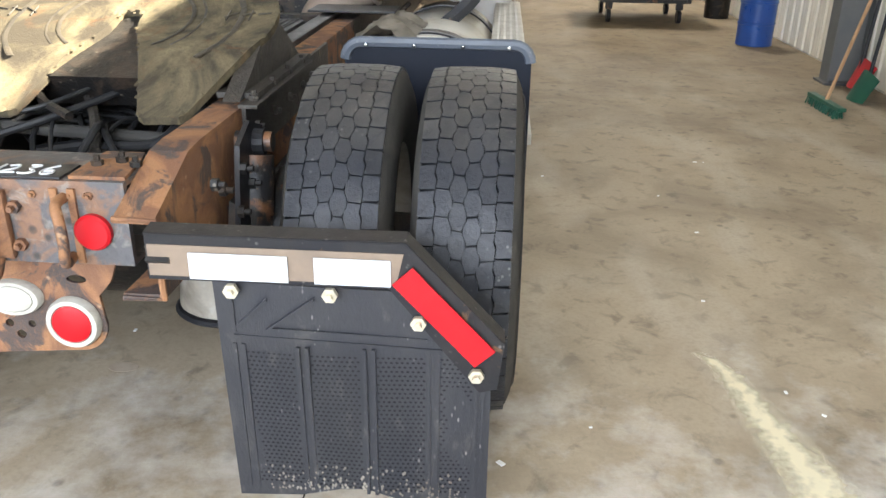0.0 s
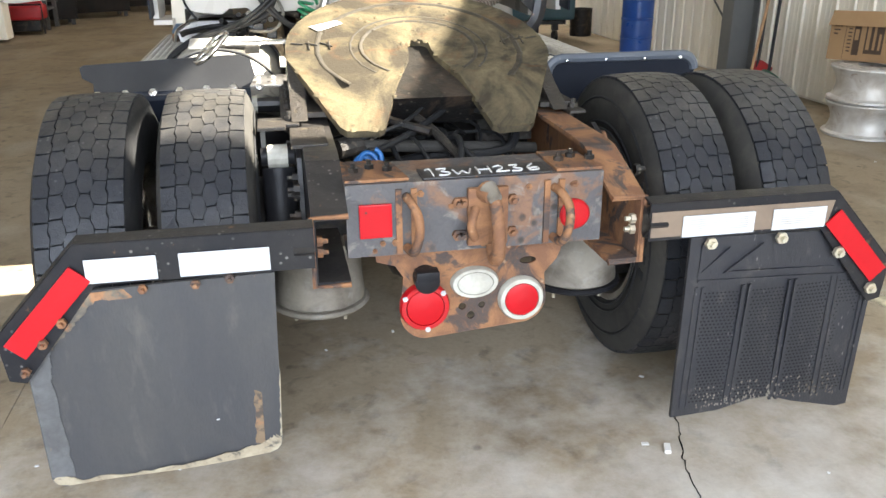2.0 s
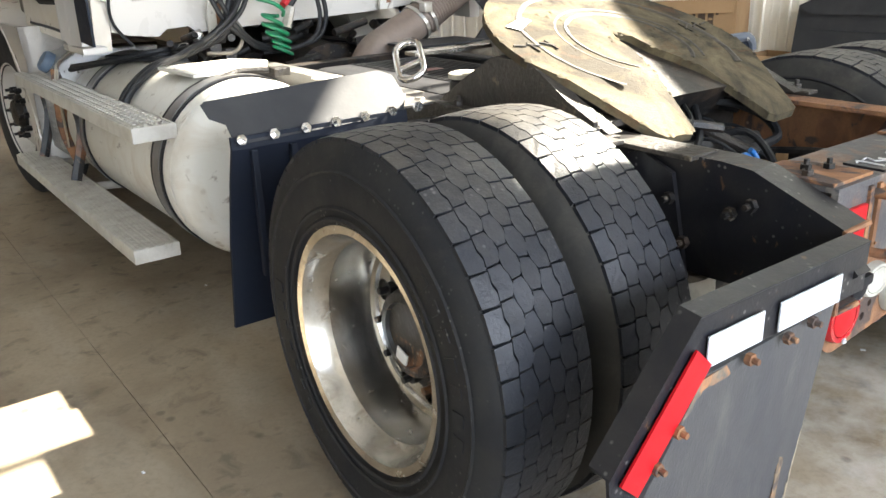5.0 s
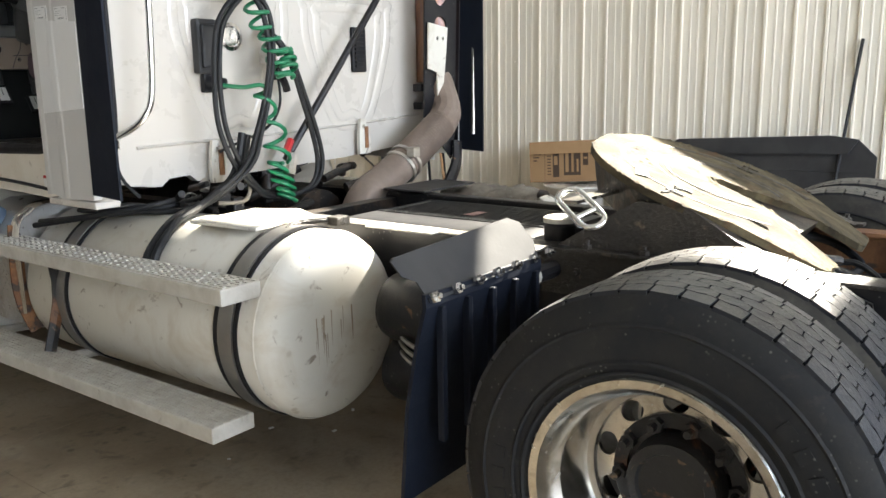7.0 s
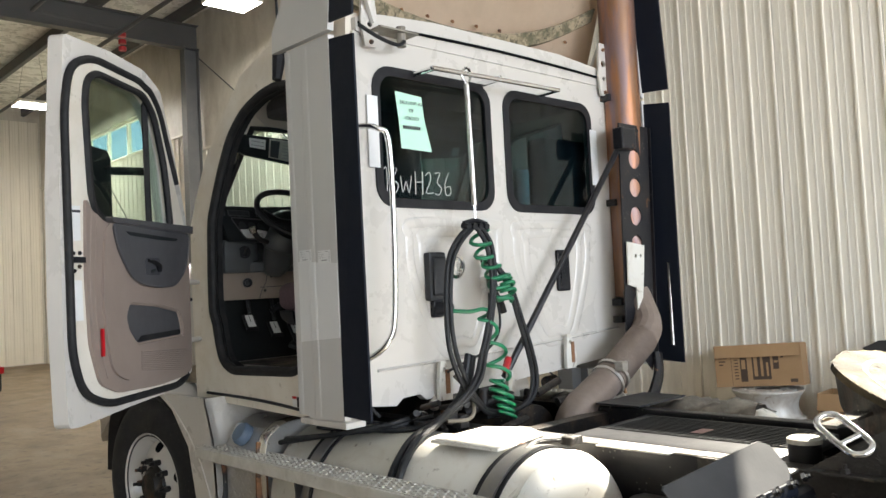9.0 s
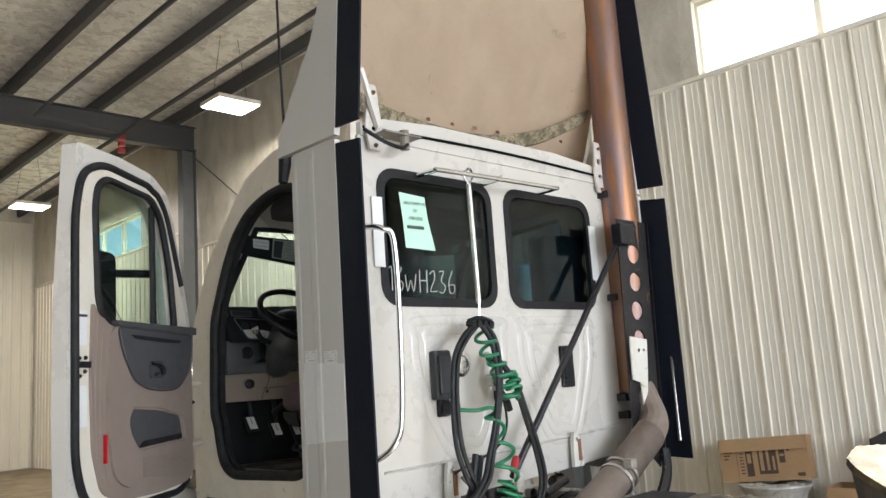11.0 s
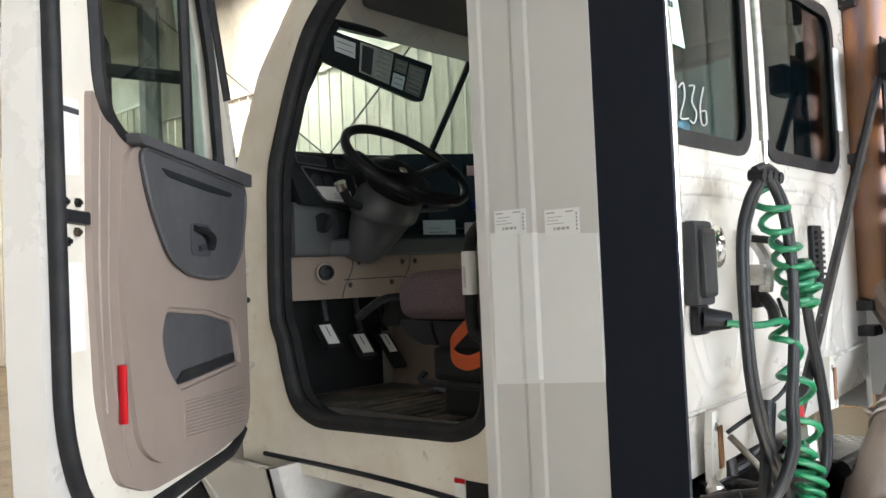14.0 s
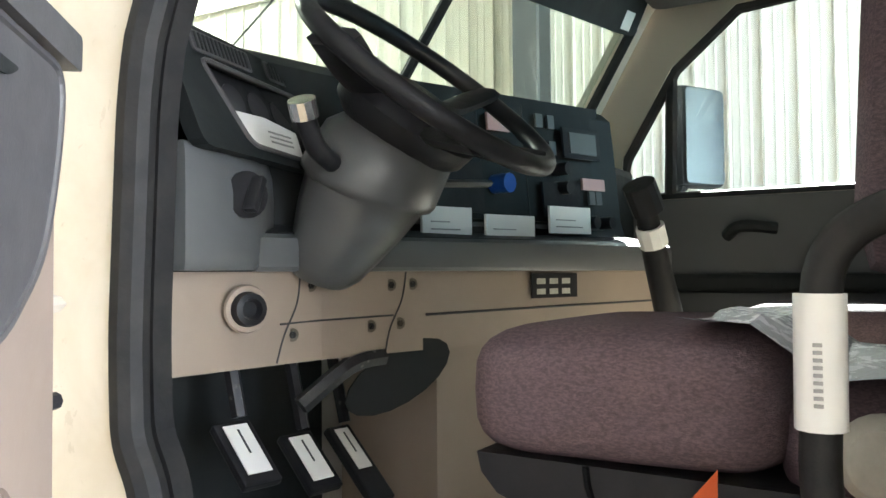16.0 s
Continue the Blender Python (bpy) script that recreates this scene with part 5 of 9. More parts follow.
# fifth wheel: a greased plate tilted to the rear
TILT = Matrix.Translation((-0.02, 0.24, 1.095)) @ pose(0, 0, 0, 20, 0, 0)
arc = lambda cx, cy, r, a0, a1, n: [(cx + r * math.cos(radians(a0 + (a1 - a0) * k / n)), cy + r * math.sin(radians(a0 + (a1 - a0) * k / n))) for k in range(n + 1)]
plate = arc(0, 0, 0.462, -8, 188, 44)
plate = [(x, min(y, 0.36 + 0.1 * (1 - abs(x) / 0.46))) for x, y in plate]
plate += [(-0.42, -0.17), (-0.315, -0.42), (-0.295, -0.44), (-0.195, -0.445), (-0.175, -0.43), (-0.10, -0.2), (-0.045, -0.06), (-0.04, -0.01)] + arc(0, 0.02, 0.04, 170, 10, 6) + [(0.04, -0.01), (0.05, -0.06), (0.105, -0.2), (0.17, -0.44), (0.19, -0.455), (0.29, -0.45), (0.31, -0.43), (0.42, -0.17)]


def fw_place(a, b, d):
    drop = 0.0 if b > -0.2 else (b + 0.2) * 0.2
    return TILT @ Vector((a, b, drop - d))


fwheel = add("fifth_wheel", sheeted(plate, [], fw_place, 0.024), GREASE, label="greased fifth wheel coupling plate", smooth=35)
for r, w, a0, a1 in ((0.20, 0.011, -50, 232), (0.238, 0.006, -40, 224), (0.352, 0.013, -38, 222)):
    gb = bmesh.new()
    wob = random.Random(int(r * 1000))
    P = []
    for k, (x, y) in enumerate(arc(0, 0, r, a0, a1, 48)):
        q = 1 + wob.uniform(-0.006, 0.006)
        P.append(TILT @ Vector((x * q, y * q, 0.0)))
    tube(gb, P, [w * wob.uniform(0.55, 1.15) for _ in P], 6, rounded=False, flat=(1.0, 0.16))
    add("wear_groove", gb, GREASEMARK, fwheel)
# ridges of old grease pushed up along the edges
lump = bmesh.new()
rnd = random.Random(31)
for k in range(170):
    if k < 110:
        i0 = rnd.randrange(len(plate))
        (x0, y0), (x1, y1) = plate[i0], plate[(i0 + 1) % len(plate)]
        t = rnd.random()
        x, y = (x0 + (x1 - x0) * t) * 0.985, (y0 + (y1 - y0) * t) * 0.985
    else:
        a, r = rnd.uniform(0, 6.28), rnd.uniform(0.06, 0.4)
        x, y = r * math.cos(a), abs(r * math.sin(a)) - 0.03
    rr = rnd.uniform(0.004, 0.013)
    c = fw_place(x, y, 0.0)
    n_ = rnd.choice((5, 6, 7))
    ring = [lump.verts.new(c + Vector((rr * rnd.uniform(0.6, 1.4) * math.cos(6.28 * q / n_), rr * 1.2 * math.sin(6.28 * q / n_), 0.34 * rr * math.sin(6.28 * q / n_) - 0.002))) for q in range(n_)]
    top = lump.verts.new(c + Vector((0, 0, rr * 0.55)))
    for q in range(n_):
        lump.faces.new((ring[q], ring[(q + 1) % n_], top))
tagged(add("grease_lump", lump, GREASE, fwheel, "", 80), kind="stuff")
sk = bmesh.new()
sheet(sk, arc(0, 0, 0.45, -30, 210, 36) + [(-0.2, -0.3), (0.2, -0.3)], [], lambda a, b, d: TILT @ Vector((a * (1 - d), b * (1 - d), -0.025 - d)), 0.115)
add("skirt", sk, DARKSTEEL, fwheel)
for s in (-1, 1):
    bb = bmesh.new()
    o = [(-0.1, 0.924), (0.62, 0.924), (0.5, 1.0), (0.36, 1.08), (0.2, 1.08), (0.05, 0.99)]
    sheet(bb, o, [], on_x(s * 0.40 - 0.03, s), 0.05)
    box(bb, min(s * 0.34, s * 0.46), max(s * 0.34, s * 0.46), -0.05, 0.6, 0.924, 0.94)
    add("pivot_bracket", bb, GREASEDARK, fwheel)
    rw = bmesh.new()
    for q in range(3):
        P = [TILT @ Vector((s * (0.30 + 0.05 * q), 0.02 + 0.01 * q, 0.003)), TILT @ Vector((s * (0.34 + 0.05 * q), 0.05, 0.003))]
        tube(rw, P, 0.003, 5, rounded=False)
    for q in range(2):
        tube(rw, [TILT @ Vector((s * (0.31 + 0.07 * q), 0.0, 0.003)), TILT @ Vector((s * (0.31 + 0.07 * q), 0.06, 0.003))], 0.003, 5, rounded=False)
    add("casting_mark", rw, GREASEMARK, fwheel)
pt = bmesh.new()
sheet(pt, [(-0.37, 0.17), (-0.27, 0.215), (-0.25, 0.19), (-0.34, 0.135)], [], lambda a, b, d: TILT @ Vector((a, b, 0.004 + d)), 0.001)
add("paper_scrap", pt, PAPER, fwheel, "white scrap of paper stuck in grease")
mech = bmesh.new()
tube(mech, [(-0.16, 0.12, 0.93), (0.16, 0.12, 0.93)], 0.04, 8, rounded=False)
box(mech, -0.1, 0.1, 0.25, 0.45, 0.93, 1.0, 0.01)
tube(mech, [(-0.1, 0.3, 0.97), (-0.2, 0.0, 0.92), (-0.05, -0.14, 0.88)], 0.014, 6)
add("lock_mechanism", mech, DARKSTEEL, fwheel)
# release handle: an oblong ring on a flat bar
A, B = Vector((-0.697, 0.482, 1.131)), Vector((-0.774, 0.336, 1.055))
ax = (A - B)
sd = Vector((0.5, -0.35, 0.25)).normalized()
sd = (sd - ax.normalized() * sd.dot(ax.normalized())).normalized() * 0.036
rg = bmesh.new()
loop = []
for k in range(32):
    t = 2 * math.pi * k / 32
    c, q = math.cos(t), math.sin(t)
    e = 0.30 * (1 if c > 0 else -1) * (1 if abs(c) > 0.25 else abs(c) / 0.25)
    loop.append((A + B) / 2 + ax * (e + 0.2 * c) + sd * q)
loop += loop[:1]
tube(rg, loop, 0.0095, 8, rounded=False)
tube(rg, [(A * 0.35 + B * 0.65) - sd, (A * 0.35 + B * 0.65) + sd], 0.009, 8, rounded=False)
hr = add("release_handle", rg, CHROME, fwheel, "bright oblong pull ring", 60)
add("release_bar", boxed(-0.69, -0.40, -0.026, 0.026, -0.005, 0.005, m=Matrix.Translation((0, 0.47, 1.10)) @ pose(0, 0, 0, 0, 0, 0)), ALU, fwheel)

for a, c, y0, y1, z in ((-0.585, -0.50, -0.17, -0.03, 0.925), (-0.49, -0.385, -0.36, -0.13, 0.913)):
    add("rail_pad", boxed(a, c, y0, y1, z - 0.012, z, 0.003), GREASEDARK, label="greasy steel pad on the rail")

# hoses, rods and clutter between the rails
add("torque_rod", tubed([(-0.30, -0.12, 0.845), (0.34, 0.0, 0.775)], 0.019, 12, rounded=False), DUSTYRUBBER, label="grey track bar between the rails")
kb = bmesh.new()
tube(kb, [(-0.345, -0.14, 0.84), (-0.27, -0.11, 0.85)], 0.032, 12, rounded=False)
add("rod_end", kb, GREASEDARK)
vb = bmesh.new()
loop = []
for k in range(26):
    t = 2 * math.pi * 2.2 * k / 25
    loop.append((-0.292 + 0.028 * math.cos(t) + 0.0012 * k, -0.372 + 0.012 * math.sin(t), 0.84 + 0.026 * math.sin(t) + 0.001 * k))
tube(vb, loop, 0.0075, 7)
tube(vb, [(-0.32, -0.37, 0.80), (-0.30, -0.365, 0.85)], 0.012, 8)
add("air_fitting", vb, BLUEHOSE, label="blue coiled air line and fitting", smooth=60)
rnd = random.Random(12)
for k in range(15):
    x0, y0 = rnd.uniform(-0.3, 0.3), rnd.uniform(-0.35, 0.1)
    P = [(x0, y0, 0.74), (x0 + rnd.uniform(-0.15, 0.15), y0 + 0.15, 0.82 + rnd.uniform(0, 0.06)), (rnd.uniform(-0.25, 0.25), y0 + 0.4, 0.80), (rnd.uniform(-0.3, 0.3), 0.7 + rnd.uniform(0, 0.5), 0.80)]
    add("air_line", tubed(P, rnd.choice((0.006, 0.008, 0.011)), 7), BLACKHOSE)
add("coiled_cable", tubed([(-0.22, -0.28, 0.76), (-0.1, -0.36, 0.80), (0.06, -0.37, 0.815), (0.2, -0.3, 0.79), (0.22, -0.12, 0.76), (0.0, -0.02, 0.77), (-0.2, -0.1, 0.76)], 0.02, 10), BLACKHOSE)
for P, r, m in (([(-0.26, -0.2, 0.83), (-0.1, -0.1, 0.875), (0.06, 0.06, 0.93), (0.12, 0.2, 0.97)], 0.011, BLACKHOSE), ([(-0.12, 0.1, 0.93), (-0.02, -0.06, 0.86), (0.04, -0.2, 0.80)], 0.015, GREASEDARK), ([(0.02, 0.1, 0.92), (0.16, 0.0, 0.91), (0.24, -0.08, 0.87), (0.2, -0.16, 0.82), (0.08, -0.14, 0.80)], 0.014, BLACKHOSE), ([(-0.05, 0.0, 0.93), (-0.14, -0.1, 0.9), (-0.27, -0.14, 0.87)], 0.007, BLACKHOSE), ([(0.3, 0.05, 0.86), (0.1, 0.1, 0.90), (-0.2, 0.16, 0.88)], 0.010, BLACKHOSE)):
    add("air_line", tubed(P, r, 8), m)
add("strap_end", tubed([(0.1, -0.24, 0.80), (0.085, -0.25, 0.72)], 0.02, 6, flat=(1, 0.2)), CARD, label="frayed brown strap end")
add("mount_plate", boxed(0.16, 0.36, 0.1, 0.13, 0.78, 0.92, 0.004), GREASEDARK)
add("valve_block", boxed(-0.12, 0.02, 0.2, 0.32, 0.78, 0.88, 0.01), DARKSTEEL)
for y in (0.45, 1.15, 1.95, 2.6, 3.4):
    add("frame_crossmember", boxed(RL + 0.011, RR - 0.011, y - 0.04, y + 0.04, 0.66, 0.9, 0.004), DARKSTEEL)
add("drive_shaft", tubed([(0.02, 0.35, 0.58), (0.02, 2.8, 0.66)], 0.055, 14, rounded=False), DARKSTEEL)
# ---- deck, tanks and steps ----
add("deck_plate", sheeted([(-0.95, 1.90), (-0.62, 1.93), (-0.53, 1.76), (-0.60, 1.62), (-0.93, 1.56)], [], on_z(0.948), 0.012), TANK, label="bright plate over the tank")
bc = add("deck_box_cover", boxed(RL + 0.1, 0.20, 0.78, 1.68, 0.86, 0.915, 0.03), GREYPL, label="smooth charcoal plastic cover between the rails", smooth=30)
for k in range(13):
    add("cover_rib", boxed(-0.175 + 0.027 * k, -0.165 + 0.027 * k, 0.86, 1.60, 0.913, 0.9195, 0.002), GREYPL, bc)
add("cover_rim", tubed([(-0.19, 0.82, 0.914), (-0.19, 1.64, 0.914), (0.17, 1.64, 0.914), (0.17, 0.82, 0.914), (-0.19, 0.82, 0.914)], 0.006, 6, rounded=False), GREYPL, bc)
add("label", boxed(-0.12, -0.02, 1.2, 1.25, 0.9196, 0.9206), PINK, bc)
add("deck_step", boxed(-0.64, -0.47, 0.66, 0.92, 0.905, 0.913, 0.002), OLDALU, label="perforated bright step plate by the rail")
for k in range(6):
    add("grip_dimple", turnedm([(0, 0.018), (0.006, 0.014), (0.006, 0.0)], Matrix.Translation((-0.60 + 0.06 * (k % 3), 0.73 + 0.11 * (k // 3), 0.913)) @ pose(0, 0, 0, 0, -90, 0), 12), OLDALU)
add("deck_bracket", boxed(-0.50, -0.40, 1.12, 1.44, 0.909, 0.916, 0.002), TANK)
add("deck_bracket", boxed(0.2, 0.62, 1.7, 1.95, 0.94, 0.95, 0.003), GREYPL)


def strap(cx, cz, r, y, w, material, parent):
    return add("strap", turnedm([(-w / 2, r), (-w / 2, r + 0.006), (w / 2, r + 0.006), (w / 2, r)], Matrix.Translation((cx, y, cz)) @ pose(0, 0, 0, 0, 0, 90), 56), material, parent, "", 30)


def fuel_tank(cx, y0, y1, cz=0.612):
    r = 0.335
    M = Matrix.Translation((cx, y0, cz)) @ pose(0, 0, 0, 0, 0, 90)
    L = y1 - y0
    pr = [(-0.016, 0.0), (-0.015, 0.12), (-0.012, 0.22), (-0.004, 0.268), (0.012, 0.302), (0.038, 0.325), (0.075, r), (L - 0.05, r), (L - 0.02, 0.316), (L, 0.26), (L + 0.02, 0.0)]
    tk = add("fuel_tank", turnedm(pr, M, 64), TANK, label="white painted round fuel tank, stained", smooth=40)
    for y in (y0 + 0.20, y1 - 0.32):
        strap(cx, cz, r + 0.004, y, 0.07, SLATE, tk)
        for o in (-0.05, 0.05):
            strap(cx, cz, r + 0.002, y + o, 0.018, BLACKPL, tk)
    add("seam", turnedm([(0.062, r), (0.066, r + 0.003), (0.07, r)], M, 56), TANK, tk)
    return tk


tk = fuel_tank(-0.80, 1.30, 2.86)
fuel_tank(0.80, 1.36, 2.9, 0.545)
fb = bmesh.new()
tube(fb, [(-0.84, 1.50, 0.945), (-0.76, 1.51, 0.962), (-0.64, 1.48, 0.955)], 0.012, 8)
box(fb, -0.66, -0.59, 1.43, 1.49, 0.935, 0.968, 0.006)
add("strap_bolt", fb, GREASEDARK, tk, "dirty tank strap bracket")
dr = bmesh.new()
rnd = random.Random(18)
for k in range(15):
    x, z0 = -0.80 + rnd.uniform(-0.16, 0.14), 0.60 + rnd.uniform(-0.02, 0.12)
    ln, w_ = rnd.uniform(0.03, 0.16), rnd.uniform(0.0012, 0.004)
    y_ = 1.2825
    vs_ = [dr.verts.new((x + a * w_, y_, z)) for a, z in ((-1, z0), (1, z0 - 0.004), (0.5, z0 - ln * 0.7), (0.1, z0 - ln), (-0.5, z0 - ln * 0.6))]
    dr.faces.new(vs_)
tagged(add("drip_stain", dr, DRIP, tk, "thin brown drip stains on the end cap"), kind="stuff")
sp = bmesh.new()
rnd = random.Random(21)
for k in range(14):
    a, y = rnd.uniform(60, 110), rnd.uniform(1.5, 2.2)
    c = Vector((-0.80 + 0.338 * math.cos(radians(a)), y, 0.612 + 0.338 * math.sin(radians(a))))
    bolt(sp, c, (math.cos(radians(a)), 0, math.sin(radians(a))), rnd.uniform(0.006, 0.02), 0.001)
tagged(add("rust_spot", sp, RUST, tk), kind="stuff")


def step_board(s, x_out, w, y0, y1, z, material, label, nubs=True):
    bm = bmesh.new()
    xa, xb = sorted((x_out, x_out - s * w))
    box(bm, xa, xb, y0, y1, z, z + 0.055, 0.006)
    for q in range(5):
        x = xa + 0.016 + q * (w - 0.032) / 4
        box(bm, x - 0.0045, x + 0.0045, y0 + 0.004, y1 - 0.004, z + 0.055, z + 0.0585, 0.001)
    nb = int((y1 - y0) / 0.045)
    for k in range(nb):
        for q in range(4):
            x = xa + 0.032 + q * (w - 0.064) / 3
            y = y0 + 0.03 + k * 0.045 + (0.02 if q % 2 else 0)
            box(bm, x - 0.006, x + 0.006, y - 0.011, y + 0.011, z + 0.055, z + (0.0605 if nubs else 0.058), 0.0015)
    return add("step", bm, material, label=label)


for s, yr in ((-1, 1.37), (1, 1.62)):
    u = step_board(s, s * 1.243, 0.16, yr, 3.33, 0.775, STEP, "grey-white painted step with grip nubs")
    l = step_board(s, s * 1.298, 0.17, yr + 0.02, 3.42, 0.335, STEP, "grey-white painted lower step with long ridges", False)
    for y in (2.55, 3.2):
        add("step_bracket", tubed([(s * 1.15, y, 0.775), (s * 1.13, y + 0.02, 0.62), (s * 1.2, y, 0.40)], 0.018, 6, flat=(0.5, 1.5)), RUSTBLACK)
        add("step_arm", tubed([(s * 1.16, y, 0.36), (s * 0.5, y, 0.30)], 0.02, 8, rounded=False), STEP)

# air tanks and lines under the deck
for x, y0, y1, z in ((-0.60, 0.78, 1.24, 0.66), (-0.60, 0.76, 1.22, 0.44), (0.60, 0.75, 1.4, 0.55)):
    add("air_tank", turnedm([(0, 0), (0.005, 0.07), (0.03, 0.115), (0.06, 0.125), (y1 - y0 - 0.06, 0.125), (y1 - y0 - 0.03, 0.115), (y1 - y0, 0)], Matrix.Translation((x, y0, z)) @ pose(0, 0, 0, 0, 0, 90), 28), BLACKMETAL, label="black air tank under the frame", smooth=40)
for k in range(3):
    add("brake_line", tubed([(-0.50, 1.28, 0.62 - 0.03 * k), (-0.70, 1.1, 0.58 - 0.03 * k), (-0.74, 0.9, 0.57 - 0.03 * k), (-0.6, 0.7, 0.6)], 0.008, 6), OLDALU)
add("green_line", tubed([(-0.72, 0.95, 0.45), (-0.76, 0.92, 0.36), (-0.70, 0.88, 0.27), (-0.6, 0.86, 0.3)], 0.011, 8), GREEN)

# battery and treadplate box ahead of the tank
tb = bmesh.new()
rings = []
for y in (2.88, 3.2):
    rings.append([Vector((x, y, z)) for x, z in ((-1.14, 0.45), (-1.14, 0.84), (-1.08, 0.93), (-0.98, 0.965), (-0.62, 0.965), (-0.62, 0.45))])
ring_sweep(tb, rings)
for i in range(6):
    for j in range(13):
        c = Vector((-1.141, 2.94 + 0.042 * i + (0.02 if j % 2 else 0), 0.47 + 0.028 * j))
        box(tb, -0.0025, 0.0005, -0.011, 0.011, -0.0035, 0.0035, m=Matrix.Translation(c) @ pose(0, 0, 0, 45 if (i + j) % 2 else -45, 0, 0))
sb = add("treadplate_box", tb, CHECKER, label="bright treadplate battery box")
add("filler_cap", turnedm([(0, 0.055), (0.03, 0.055), (0.045, 0.045), (0.045, 0)], Matrix.Translation((-1.11, 3.06, 0.89)) @ pose(0, 0, 0, 0, -145, 0), 18), DRUMCAP, label="grey-blue filler cap", smooth=40)
add("edge_band", tubed([(-0.63, 2.875, 0.962), (-0.97, 2.875, 0.966), (-1.075, 2.875, 0.933), (-1.135, 2.875, 0.845), (-1.14, 2.875, 0.5)], 0.032, 10, 5, flat=(1.3, 0.35)), CHROME, sb, "polished edge band", 50)
add("box_bracket", tubed([(-1.12, 2.89, 0.88), (-1.14, 2.87, 0.6), (-1.1, 2.84, 0.42)], 0.035, 6, flat=(0.3, 1)), RUST)

# steer axle
stw = bmesh.new()
I4 = Matrix.Identity(4)
turned(stw, [(0.11, 0.285), (0.125, 0.305), (0.13, 0.30), (0.11, 0.28), (0.06, 0.265), (0.04, 0.25), (0.075, 0.20), (0.09, 0.15), (0.10, 0.12)], I4, 48)
turned(stw, [(0.04, 0.25), (-0.1, 0.27), (-0.118, 0.29)], I4, 48)
for s in (-1, 1):
    w = add("steer_wheel", stw.copy(), WHITE, label="white steel steer wheel", smooth=35)
    w.matrix_basis = Matrix.Translation((s * 1.01, 4.12, 0.503)) @ pose(0, 0, 0, 0, 0, (180 if s < 0 else 0) + 5)
    part("tyre", turnedm([(-a, r) for a, r in side_prof], I4, 64), RUBBER, w, "", 40)
    gr = bmesh.new()
    for v in (-0.085, -0.045, 0.0, 0.045, 0.085):
        turned(gr, [(v - 0.017, 0.494), (v - 0.016, 0.505), (v + 0.016, 0.505), (v + 0.017, 0.494)], I4, 60)
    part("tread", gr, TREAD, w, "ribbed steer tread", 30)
    for k in range(5):
        a = 2 * math.pi * (k + 0.25) / 5
        p = Vector((0.0645, 0.215 * math.cos(a), 0.215 * math.sin(a)))
        n_ = Vector((0.82, 0.57 * math.cos(a), 0.57 * math.sin(a)))
        # dark disc paints the shade of a hand hole; the wheel isn't pierced
        hh = bmesh.new()
        tube(hh, [p - n_ * 0.006, p + n_ * 0.0035], 0.034, 16, rounded=False)
        part("painted_hand_hole", hh, GROOVE, w)
    hb = bmesh.new()
    turned(hb, [(0.09, 0.118), (0.115, 0.108), (0.125, 0.085), (0.145, 0.075), (0.15, 0.0)], I4, 24)
    part("hub", hb, DARKSTEEL, w, "greasy dark oil hub", 40)
    for k in range(10):
        a = 2 * math.pi * k / 10
        p = Vector((0.093, 0.143 * math.cos(a), 0.143 * math.sin(a)))
        nb = bmesh.new()
        tube(nb, [p, p + Vector((0.038, 0, 0))], 0.018, 6, rounded=False)
        tube(nb, [p, p + Vector((0.065, 0, 0))], 0.01, 6, rounded=False)
        part("lug_nut", nb, RUSTBLACK, w)
stw.free()
add("steer_axle", tubed([(-0.95, 4.12, 0.5), (-0.6, 4.12, 0.42), (0.6, 4.12, 0.42), (0.95, 4.12, 0.5)], 0.06, 10), DARKSTEEL)

# hood and fenders
for s in (-1, 1):
    rings = []
    for k in range(11):
        a = radians(188 - 196 * k / 14)
        y, z = 4.12 - 0.66 * math.cos(radians(180) - a) * 1.0, 0.52 + 0.62 * math.sin(a)
        y = 4.12 + 0.68 * math.cos(a)
        if k < 4:
            y -= 0.20 * (1 - k / 4)
        r2 = [Vector((s * x, y + dy, z + dz)) for x, dy, dz in ((1.19, 0, 0), (1.17, 0.0, 0.012), (0.80, 0, 0.03), (0.80, 0, 0.02), (1.165, 0.0, -0.01))]
        rings.append(r2)
    ring_sweep(bmesh_f := bmesh.new(), rings)
    add("front_fender", bmesh_f, WHITE, label="white front fender", smooth=50)
    sk = bmesh.new()
    o = [(3.20, 0.36), (3.24, 0.86), (3.32, 1.06), (3.88, 1.06), (3.70, 0.98), (3.52, 0.80), (3.45, 0.55), (3.44, 0.36)]
    sheet(sk, o, [], on_x(s * 1.185, -s), 0.03)
    sheet(sk, [(3.20, 0.36), (3.24, 0.86), (3.32, 1.06), (3.34, 1.06), (3.26, 0.86), (3.225, 0.36)], [], on_x(s * 1.185, -s), 0.4)
    add("fender_skirt", sk, WHITE, label="white skirt behind the steer tyre")
    add("fender_liner", tubed([(s * 1.0, 4.85, 0.5), (s * 1.0, 4.8, 0.8), (s * 1.0, 4.6, 1.02)], 0.1, 8), BLACKPL)
hd = bmesh.new()
rings = []
for y, w, zt, zb in ((3.66, 1.0, 1.92, 1.06), (4.3, 0.98, 1.86, 1.12), (5.0, 0.93, 1.76, 0.95), (5.6, 0.86, 1.62, 0.6), (5.95, 0.72, 1.42, 0.5)):
    rings.append([Vector((x * w, y, z)) for x, z in ((-1.0, zb), (-1.02, zb + (zt - zb) * 0.5), (-0.86, zt - 0.12), (-0.6, zt), (0.6, zt), (0.86, zt - 0.12), (1.02, zb + (zt - zb) * 0.5), (1.0, zb))])
ring_sweep(hd, rings)
